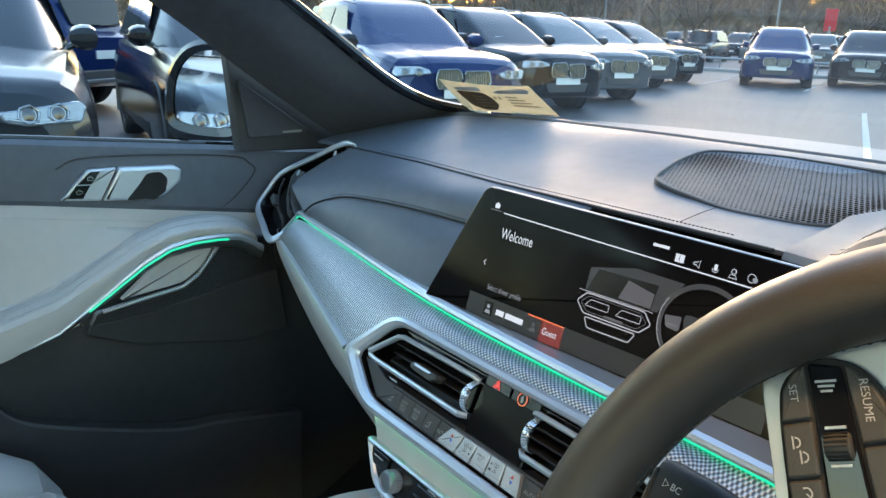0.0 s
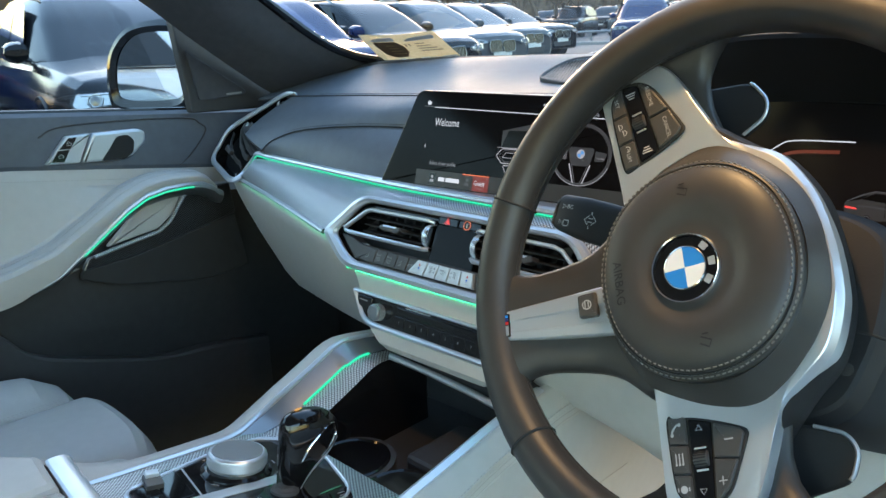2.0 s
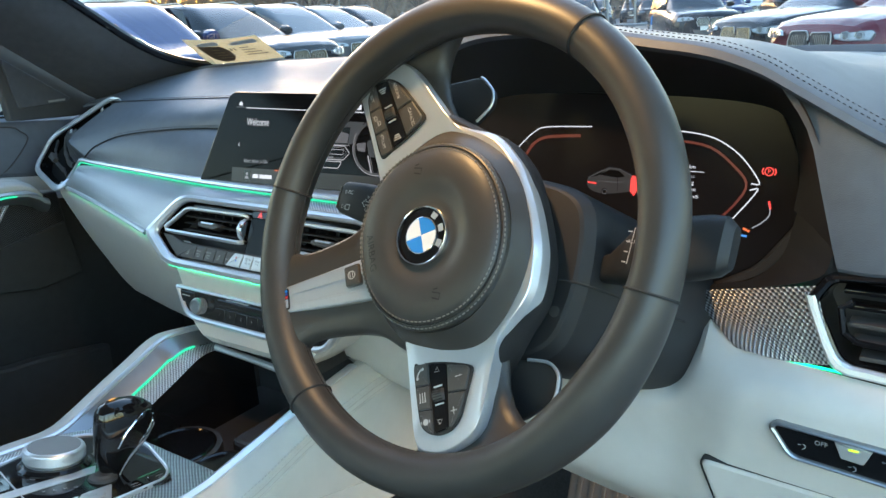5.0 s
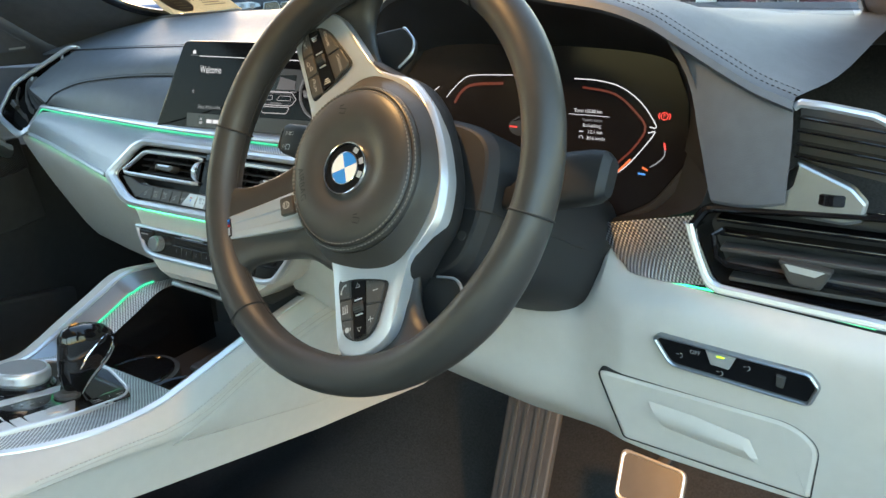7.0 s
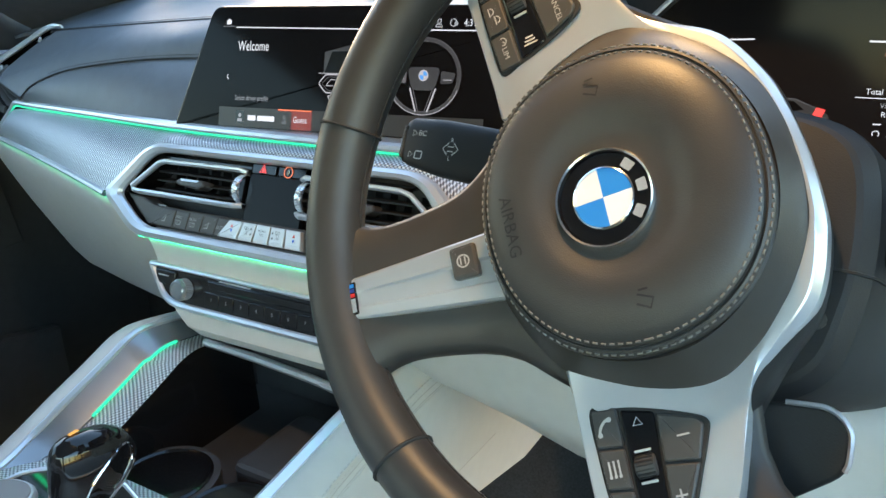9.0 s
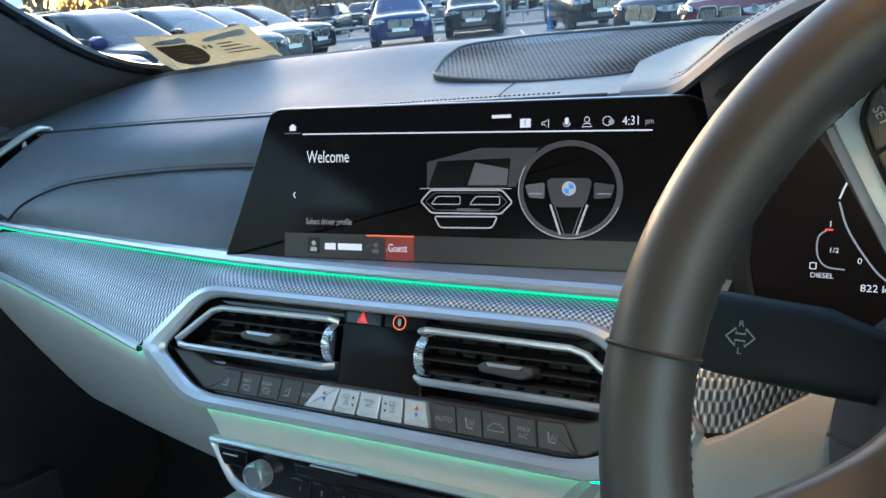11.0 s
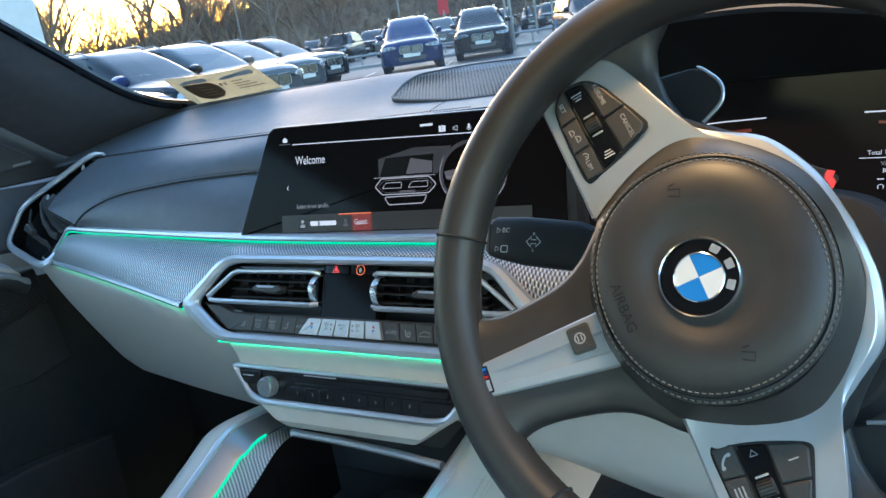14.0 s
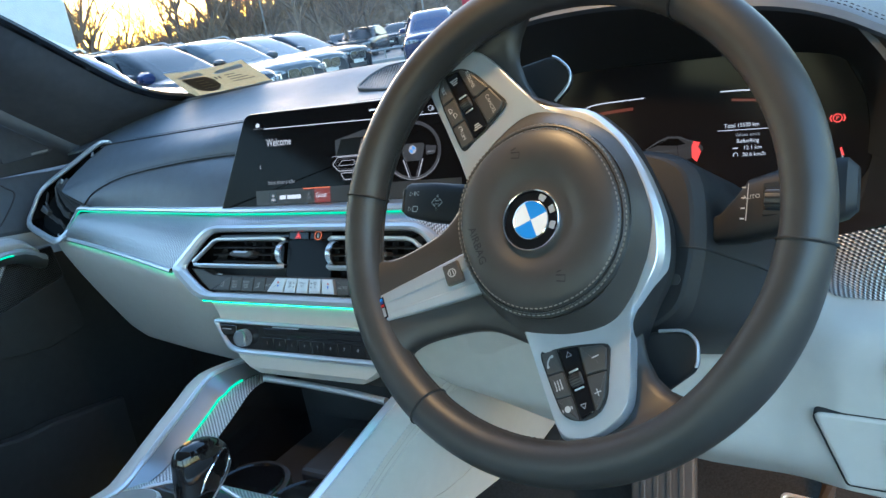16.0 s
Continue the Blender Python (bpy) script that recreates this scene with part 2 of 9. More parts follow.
def glass(name, tint=(1, 1, 1), rough=0.0):
    m, n, l, b = node_mat(name)
    n.remove(b)
    out = n["Material Output"]
    tr, gl, mix, lw, pw, mr = (n.new(k) for k in ("ShaderNodeBsdfTransparent", "ShaderNodeBsdfGlossy", "ShaderNodeMixShader", "ShaderNodeLayerWeight", "ShaderNodeMath", "ShaderNodeMapRange"))
    tr.inputs[0].default_value = (*tint, 1)
    gl.inputs["Roughness"].default_value = rough
    lw.inputs["Blend"].default_value = 0.5
    pw.operation, pw.inputs[1].default_value = "POWER", 5.0
    mr.inputs["To Min"].default_value, mr.inputs["To Max"].default_value = 0.04, 1.0
    l.new(lw.outputs["Facing"], pw.inputs[0]), l.new(pw.outputs[0], mr.inputs["Value"]), l.new(mr.outputs[0], mix.inputs[0])
    l.new(tr.outputs[0], mix.inputs[1]), l.new(gl.outputs[0], mix.inputs[2])
    l.new(mix.outputs[0], out.inputs["Surface"])
    return m


def woven(name, pu, pv, low, high, rough=0.28, depth=0.0006, metal=1.0):
    """Pressed aluminium with a lattice of small raised scales, hollows coloured darker for shade, by uv in metres."""
    m, n, l, b = node_mat(name)
    uv = n.new("ShaderNodeUVMap")
    uv.uv_map = "uv"
    sep = n.new("ShaderNodeSeparateXYZ")
    l.new(uv.outputs[0], sep.inputs[0])
    def math_node(op, a, c):
        k = n.new("ShaderNodeMath")
        k.operation = op
        for i, x in enumerate((a, c)):
            if isinstance(x, (int, float)):
                k.inputs[i].default_value = x
            elif x is not None:
                l.new(x, k.inputs[i])
        return k.outputs[0]
    u = math_node("MULTIPLY", sep.outputs[0], 2 * math.pi / pu)
    v = math_node("MULTIPLY", sep.outputs[1], 2 * math.pi / pv)
    a = math_node("COSINE", math_node("ADD", u, v), None)
    c = math_node("COSINE", math_node("SUBTRACT", u, v), None)
    h = math_node("ADD", a, c)
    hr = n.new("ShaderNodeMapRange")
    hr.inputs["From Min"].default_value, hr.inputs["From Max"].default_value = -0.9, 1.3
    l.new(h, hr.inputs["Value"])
    # Shade in the hollows is put into the colour, by height.
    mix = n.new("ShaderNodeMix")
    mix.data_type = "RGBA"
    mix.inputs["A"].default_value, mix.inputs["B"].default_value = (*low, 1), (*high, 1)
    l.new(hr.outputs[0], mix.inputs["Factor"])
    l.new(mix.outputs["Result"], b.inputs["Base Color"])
    bp = n.new("ShaderNodeBump")
    bp.inputs["Strength"].default_value, bp.inputs["Distance"].default_value = 0.9, depth
    l.new(hr.outputs[0], bp.inputs["Height"])
    l.new(bp.outputs[0], b.inputs["Normal"])
    b.inputs["Metallic"].default_value, b.inputs["Roughness"].default_value = metal, rough
    return m


M_DASH = surface("blue_black_leather", (0.094, 0.106, 0.128), 0.52, vary=0.15, bump=0.22, bump_scale=1200, rough_vary=0.12)
M_DARK = surface("black_soft_plastic", (0.050, 0.049, 0.050), 0.55, vary=0.15, bump=0.18, bump_scale=1400)
M_PILLAR = surface("dark_fabric_lining", (0.072, 0.075, 0.086), 0.7, vary=0.2, bump=0.2, bump_scale=1800, spec=0.4)
M_CREAM = surface("ivory_leather", (0.495, 0.478, 0.453), 0.50, vary=0.05, bump=0.16, bump_scale=1300, rough_vary=0.12)
M_WHEEL = surface("black_wheel_leather", (0.035, 0.033, 0.031), 0.42, vary=0.15, bump=0.10, bump_scale=1500, rough_vary=0.1)
M_SILVER = surface("satin_aluminium", (0.62, 0.65, 0.69), 0.36, metal=0.75, vary=0.04, rough_vary=0.08)
M_CHROME = surface("bright_chrome", (0.75, 0.76, 0.78), 0.12, metal=1.0, vary=0.03, rough_vary=0.05)
M_GREYSILVER = surface("grey_satin_paint", (0.30, 0.32, 0.34), 0.35, metal=0.85, vary=0.04)
M_GLOSS = surface("black_gloss_plastic", (0.006, 0.006, 0.007), 0.10, vary=0.1, rough_vary=0.06)
M_PIANO = surface("piano_black", (0.006, 0.006, 0.007), 0.045, vary=0.1, rough_vary=0.03)
M_GREYPAD = surface("grey_touch_pad", (0.20, 0.21, 0.22), 0.40, vary=0.06)
M_SCREEN = surface("black_screen_glass", (0.006, 0.0055, 0.006), 0.10, vary=0.05, rough_vary=0.04, spec=0.12)
M_CLUSTER = surface("cluster_glass", (0.011, 0.0095, 0.0105), 0.16, vary=0.05, rough_vary=0.04, spec=0.15)
M_BUTTON = surface("dark_grey_button", (0.050, 0.048, 0.046), 0.42, vary=0.1)
M_SILVERBTN = surface("silver_button", (0.55, 0.56, 0.57), 0.35, metal=0.6, vary=0.04)
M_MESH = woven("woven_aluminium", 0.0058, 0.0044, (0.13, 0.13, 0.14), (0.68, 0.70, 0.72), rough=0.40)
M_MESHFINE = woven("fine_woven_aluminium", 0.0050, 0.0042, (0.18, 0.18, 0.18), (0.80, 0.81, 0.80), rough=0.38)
M_THREAD = surface("dark_thread", (0.05, 0.052, 0.06), 0.8, vary=0.1)
M_THREADD = surface("seam_shadow_thread", (0.018, 0.019, 0.022), 0.8, vary=0.1)
M_STITCHW = surface("brown_grey_thread", (0.17, 0.16, 0.145), 0.7, vary=0.1)
M_COLUMN = surface("black_column_plastic", (0.014, 0.0145, 0.016), 0.55, vary=0.15, bump=0.15, bump_scale=1400, spec=0.35)
M_DOOR = surface("black_door_plastic", (0.029, 0.029, 0.030), 0.6, vary=0.2, bump=0.18, bump_scale=1400, spec=0.4)
M_THREADL = surface("grey_thread", (0.44, 0.42, 0.39), 0.8, vary=0.1)
M_CARPET = surface("black_carpet", (0.032, 0.032, 0.033), 0.95, vary=0.4, scale=300, bump=0.8, bump_scale=700, spec=0.1)
M_GREEN = glow("green_light_line", (0.03, 0.75, 0.36), 1.25)
M_GREENHID = glow("hidden_green_light", (0.02, 0.9, 0.30), 9.0)
M_GREENLIP = glow("soft_green_light", (0.02, 0.9, 0.30), 4.0)
M_WHITELIT = glow("white_screen_light", (0.85, 0.87, 0.9), 0.85)
M_GREYLIT = glow("grey_screen_light", (0.5, 0.52, 0.55), 0.55)
M_DIMLIT = glow("dim_screen_light", (0.35, 0.34, 0.36), 0.22)
M_BARLIT = glow("screen_bar_light", (0.30, 0.25, 0.25), 0.03)
M_REDLIT = glow("red_light", (1.0, 0.06, 0.05), 1.3)
M_ORANGELIT = glow("orange_light", (1.0, 0.20, 0.06), 1.0)
M_DIMRED = glow("dim_red_light", (0.8, 0.10, 0.05), 0.17)
M_MARK = surface("pale_print", (0.42, 0.42, 0.42), 0.6, vary=0.05)
M_MARKD = surface("grey_print", (0.32, 0.32, 0.32), 0.6, vary=0.05)
M_BLUE = surface("blue_enamel", (0.03, 0.22, 0.62), 0.25, vary=0.05, coat=0.6)
M_WHITE = surface("white_enamel", (0.75, 0.75, 0.75), 0.25, vary=0.03, coat=0.6)
M_REDP = surface("red_enamel", (0.55, 0.03, 0.03), 0.3, vary=0.05)
M_NAVY = surface("navy_enamel", (0.02, 0.04, 0.20), 0.3, vary=0.05)
M_PANE = glass("clear_glass", (0.72, 0.735, 0.74))
M_MIRROR = surface("mirror_glass", (0.80, 0.83, 0.86), 0.02, metal=1.0, vary=0.01, rough_vary=0.0)

# ---- dashboard ----
dash = thing("dashboard", (0, 0.4, 0.6), "blue-black stitched leather dashboard with aluminium trim and ivory lower half", "dashboard")

# x, then (y, z) of: front edge under the windscreen, two places of the top, the upper seam
TOP = [
    (-0.76, 0.500, 1.150, 0.480, 1.142, 0.450, 1.134, 0.425, 1.128),
    (-0.68, 0.552, 1.170, 0.510, 1.160, 0.465, 1.146, 0.405, 1.1365),
    (-0.58, 0.606, 1.187, 0.555, 1.180, 0.480, 1.160, 0.400, 1.1420),
    (-0.40, 0.636, 1.194, 0.580, 1.194, 0.480, 1.172, 0.388, 1.1500),
    (-0.20, 0.660, 1.196, 0.590, 1.200, 0.480, 1.176, 0.358, 1.1590),
    (0.00, 0.690, 1.196, 0.600, 1.202, 0.480, 1.177, 0.342, 1.167),
    (0.16, 0.706, 1.196, 0.610, 1.202, 0.480, 1.178, 0.340, 1.170),
]


def top_row(x):
    a = interp(TOP, x)
    pts = [(x, a[i], a[i + 1]) for i in (0, 2, 4, 6)]
    sm = curve_pts(pts, 15)
    e = Vector(pts[3])
    return [tuple(p) for p in sm[:-1]] + [tuple(e + Vector((0, 0.004, -0.0005))), tuple(e), tuple(e + Vector((0, 0.0005, -0.004)))]


far_edge = [Vector((x, interp(TOP, x)[0], interp(TOP, x)[1])) for x in np.linspace(-0.70, 0.16, 40)] + [Vector((x, 0.712 - 0.25 * max(0, x - 0.25) ** 2, 1.195)) for x in np.linspace(0.20, 0.74, 16)]
part("windscreen_lip", loft([[tuple(q + Vector((0, a, b))) for q in far_edge] for a, b in ((-0.020, -0.004), (-0.012, 0.0010), (-0.006, 0.0038), (0.002, 0.0035), (0.006, -0.002), (0.008, -0.06))]), M_DARK, dash, "dark plastic lip along the foot of the windscreen")
part("top_pad", loft([top_row(x) for x in np.linspace(-0.76, 0.16, 36)]), M_DASH, dash, "soft blue-black leather pad")

# passenger face: upper seam, lower seam, aluminium strip
V_TOP, V_TIP, V_LOW = Vector((-0.605, 0.3985, 1.1415)), Vector((-0.660, 0.3285, 1.0785)), Vector((-0.560, 0.297, 1.0570))
CREASE = curve_pts([V_LOW, (-0.538, 0.3020, 1.0730), (-0.510, 0.3110, 1.0850), (-0.470, 0.3170, 1.0950), (-0.400, 0.3160, 1.1040), (-0.300, 0.3130, 1.1130), (-0.200, 0.3140, 1.1170), (-0.050, 0.3200, 1.1180)], 48)
FOOT = curve_pts([V_LOW + Vector((0.004, 0.001, -0.003)), (-0.540, 0.3000, 1.0500), (-0.480, 0.2900, 1.0495), (-0.400, 0.2790, 1.0495), (-0.240, 0.2560, 1.0510), (-0.050, 0.2750, 1.0500)], 48)
SEAM = [Vector((x, *interp(TOP, x)[6:8])) for x in np.linspace(V_TOP.x, -0.05, 48)]
EDGE = curve_pts([V_TOP, (-0.634, 0.372, 1.1180), (-0.656, 0.341, 1.0920), V_TIP, (-0.648, 0.3205, 1.0745), V_LOW], 18)
rows, low = [], []
for k in range(48):
    p, q, r = Vector(SEAM[k]), Vector(CREASE[k]), Vector(FOOT[k])
    w = max(0.0, 1 - k / 14) ** 2
    up = []
    for i, t in enumerate(np.linspace(0, 1, 18)):
        bulge = Vector(EDGE[i]) - V_TOP.lerp(V_LOW, t)
        up.append(p.lerp(q, t) + bulge * w + Vector((0, -0.006, 0.005)) * math.sin(math.pi * t) * (1 - w))
    rows.append([tuple(p + Vector((0, 0.012, -0.006)))] + [tuple(v) for v in up] + [tuple(q + Vector((0, 0.003, -0.0015)))])
    dn = [q.lerp(r, t) + Vector((0, -0.005, 0.003)) * math.sin(math.pi * t) * min(1, k / 10) for t in np.linspace(0, 1, 10)]
    low.append([tuple(q + Vector((0, 0.003, -0.0015)))] + [tuple(v + Vector((0, -0.0004, 0))) for v in dn] + [tuple(r + Vector((0, 0.01, -0.01)))])
part("passenger_face", loft(rows), M_DASH, dash, "blue-black leather face above the curved crease")
part("lower_face", loft(low), M_DASH, dash, "blue-black leather face below the curved crease")
up_n = Vector((0, -0.6, 0.8))
for off in (-0.004, 0.006):
    stitches([Vector((x, interp(TOP, x)[6] + off * 0.7 + 0.002, interp(TOP, x)[7] + (0.002 if off > 0 else -0.003))) for x in np.linspace(-0.52, 0.1, 80)], up_n, M_THREAD, dash, pitch=0.0042)
    stitches([Vector(p) + Vector((0, -0.002 + off * 0.3, off * 0.7)) for p in CREASE[14:42]], up_n, M_THREAD, dash, pitch=0.0042)
part("face_seam", tube([Vector(p) + Vector((0, -0.0015, 0.0006)) for p in CREASE[:42]], 0.0012, 6), M_THREADD, dash)
part("welt", tube([Vector((x, interp(TOP, x)[6] - 0.001, interp(TOP, x)[7] - 0.001)) for x in np.linspace(-0.61, 0.14, 50)], 0.0020, 8), M_THREADD, dash)

# aluminium strip with its light line, woven panel below
STRIP = [(-0.632, 0.293, 1.004), (-0.628, 0.296, 1.012), (-0.605, 0.304, 1.036), (-0.597, 0.306, 1.0445), (-0.585, 0.305, 1.0475), (-0.54, 0.298, 1.0475), (-0.40, 0.277, 1.049), (-0.185, 0.246, 1.051), (0.0, 0.235, 1.052), (0.240, 0.233, 1.052)]
strip = curve_pts(STRIP, 90)


def along(path, sx, sy, rows):
    """A band along a path: rows of (towards the viewer, upwards)."""
    return loft([[tuple(Vector(p) + Vector((sx * 0, -a, b))) for p in path] for a, b in rows])


part("trim_strip", along(strip, 0, 0, [(-0.060, 0.002), (-0.010, 0.004), (-0.002, 0.0055), (0.003, 0.004), (0.0045, 0.001), (0.003, -0.002), (-0.004, -0.003)]), M_SILVER, dash, "satin aluminium strip")
part("light_line", along(strip, 0, 0, [(0.0012, -0.0024), (0.0026, -0.0030), (0.0026, -0.0043), (0.001, -0.0048)]), M_GREEN, dash, "glowing green light line")

LOW = [(-0.632, 0.292, 1.000), (-0.50, 0.256, 0.9975), (-0.36, 0.218, 0.992), (-0.245, 0.186, 0.986), (-0.205, 0.1925, 1.004), (-0.172, 0.2065, 1.036), (-0.10, 0.2085, 1.0395), (0.0, 0.209, 1.040), (0.172, 0.2065, 1.037), (0.205, 0.1925, 1.004), (0.238, 0.1865, 0.981), (0.256, 0.195, 0.990), (0.275, 0.205, 1.000), (0.297, 0.215, 1.012), (0.32, 0.222, 1.030)]
top_e = curve_pts([(-0.630, 0.297, 1.004)] + STRIP[3:9] + [(0.172, 0.233, 1.051), (0.22, 0.233, 1.05), (0.26, 0.233, 1.05), (0.32, 0.233, 1.05)], 90)
xs_low = [p[0] for p in LOW]


def mesh_pair(x):
    t = Vector((x, *interp([(p[0], p[1], p[2]) for p in [(-0.632, 0.293, 1.002), (-0.6, 0.303, 1.042), (-0.585, 0.303, 1.045)] + STRIP[5:]], x))) + Vector((0, -0.001, -0.005))
    b = Vector((x, *interp(LOW, x)))
    return t, b


rows = []
for x in list(np.linspace(-0.63, -0.59, 6)) + list(np.linspace(-0.58, 0.318, 64)):
    t, b = mesh_pair(x)
    rows.append([tuple(t.lerp(b, k) + Vector((0, -0.006, 0.004)) * math.sin(math.pi * k)) for k in np.linspace(0, 1, 8)])
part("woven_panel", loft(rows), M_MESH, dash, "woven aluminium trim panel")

rows = []
for x in np.linspace(0.215, 0.40, 18):
    y, z = interp([p for p in LOW if p[0] > 0.2] + [(0.42, 0.25, 1.06)], x)
    y0 = float(np.interp(x, [0.2, 0.3, 0.4], [0.186, 0.196, 0.20]))
    rows.append([tuple(q) for q in curve_pts([(x, y + 0.002, z - 0.001), (x, y - 0.003, z - 0.006), (x, (y + y0) / 2 - 0.004, (z + 0.92) / 2), (x, y0 - 0.002, 0.920), (x, y0 + 0.004, 0.890)], 12)])
part("column_side_panel", loft(rows), M_CREAM, dash, "ivory leather panel beside the column")
# lip under the woven panel, ivory lower half
lip = [Vector((x, *interp(LOW, x))) for x in np.linspace(-0.632, -0.245, 30)]
part("lower_lip", loft([[tuple(p + Vector((0, -a, b))) for p in lip] for a, b in ((-0.004, 0.002), (0.003, 0.001), (0.005, -0.002), (0.0035, -0.005), (-0.004, -0.006))]), M_SILVER, dash)
part("light_line", loft([[tuple(p + Vector((0, -a, b))) for p in lip] for a, b in ((0.0005, -0.0062), (-0.004, -0.0062))]), M_GREENLIP, dash, "green light hidden under the lip")

LIPS = [(-0.72, 0.322, 1.000), (-0.632, 0.296, 0.995), (-0.50, 0.260, 0.991), (-0.36, 0.222, 0.985), (-0.245, 0.192, 0.980), (-0.15, 0.190, 0.980)]
GLOW_BASE = [(-0.72, 0.800), (-0.66, 0.775), (-0.60, 0.766), (-0.44, 0.775), (-0.25, 0.790), (-0.15, 0.80)]
rows = []
for x in np.linspace(-0.715, -0.15, 30):
    y, z = interp(LIPS, x)
    d = (z - interp(GLOW_BASE, x)[0]) / 0.215
    end = 0.03 * max(0, (-0.69 - x) / 0.025) ** 2
    rows.append([tuple(p) for p in curve_pts([(x, y + end, z), (x, y - 0.005 + end, z - 0.013), (x, y + 0.002 + end, z - 0.040 * d), (x, y + 0.030 + end, z - 0.105 * d), (x, y + 0.066 + end, z - 0.175 * d), (x, y + 0.084 + end, z - 0.205 * d), (x, y + 0.105 + end, z - 0.215 * d)], 24)] + [(x, y + 0.24, z - 0.20 * d)])
part("glovebox_lid", loft(rows), M_CREAM, dash, "ivory leather glovebox lid")

# centre stack: ivory body below the aluminium frame
OCT = plane((0, 0.184, 0.985), (1, 0, 0), (0, -1, 0.46))


def oct_xy(x, z):
    return (x, (z - 0.985) * math.sqrt(1 + 0.46 ** 2))


STACK = [  # z, half width, y
    (0.960, 0.200, 0.180), (0.948, 0.186, 0.170), (0.935, 0.172, 0.166), (0.915, 0.160, 0.162), (0.895, 0.146, 0.156), (0.880, 0.128, 0.150), (0.868, 0.108, 0.147), (0.858, 0.095, 0.152), (0.850, 0.085, 0.172), (0.845, 0.08, 0.22),
]
rows = []
for z, h, y in STACK:
    row = []
    for t in np.linspace(-1, 1, 33):
        e = max(0.0, (abs(t) - 0.86) / 0.14)
        row.append((h * t, y + 0.030 * e * e, z))
    rows.append([(-h - 0.004, y + 0.10, z)] + row + [(h + 0.004, y + 0.10, z)])
part("centre_body", loft(rows), M_CREAM, dash, "ivory leather centre body")
O_OUT = rounded([oct_xy(*p) for p in ((-0.240, 0.986), (-0.180, 0.949), (0.180, 0.949), (0.240, 0.986), (0.175, 1.041), (-0.175, 1.041))], [0.012, 0.022, 0.022, 0.012, 0.022, 0.022], 5)
O_IN = rounded([oct_xy(*p) for p in ((-0.212, 0.988), (-0.166, 0.9600), (0.166, 0.9600), (0.212, 0.988), (0.166, 1.0325), (-0.166, 1.0325))], [0.010, 0.018, 0.018, 0.010, 0.018, 0.018], 5)
part("centre_frame", ring(O_OUT, O_IN, OCT @ Matrix.Translation((0, 0, -0.004)), 0.012, 0.003), M_SILVER, dash, "satin aluminium eight-sided frame")
flo = [tuple(Vector(p) * 0.99) for p in O_IN]
back = loft([[OCT @ Vector((x, y, 0.002)) for x, y in O_IN], [OCT @ Vector((x * 0.985, y * 0.97, -0.035)) for x, y in O_IN]], close_u=True)
part("vent_well", back, M_GLOSS, dash, "black gloss surround")
part("vent_back", slab([(x * 0.985, y * 0.97) for x, y in O_IN], OCT @ Matrix.Translation((0, 0, -0.038)), 0.003), M_DARK, dash)
# gloss fillets above and below the vents
part("upper_fascia", slab([oct_xy(*p) for p in ((-0.163, 1.030), (-0.150, 1.0255), (0.150, 1.0255), (0.163, 1.030))], OCT @ Matrix.Translation((0, 0, -0.012)), 0.008, 0.002), M_GLOSS, dash)
part("lower_fascia", slab([oct_xy(*p) for p in ((-0.205, 0.9885), (-0.165, 0.9615), (0.165, 0.9615), (0.205, 0.9885), (0.182, 0.9885), (0.160, 0.9815), (-0.160, 0.9815), (-0.182, 0.9885))], OCT @ Matrix.Translation((0, 0, -0.020)), 0.019, 0.002), M_BUTTON, dash)
part("centre_panel", slab(rounded([oct_xy(*p) for p in ((-0.034, 0.980), (0.040, 0.980), (0.040, 1.033), (-0.034, 1.033))], 0.002), OCT @ Matrix.Translation((0, 0, -0.02)), 0.017, 0.0015), M_SCREEN, dash, "black gloss climate display, dark")
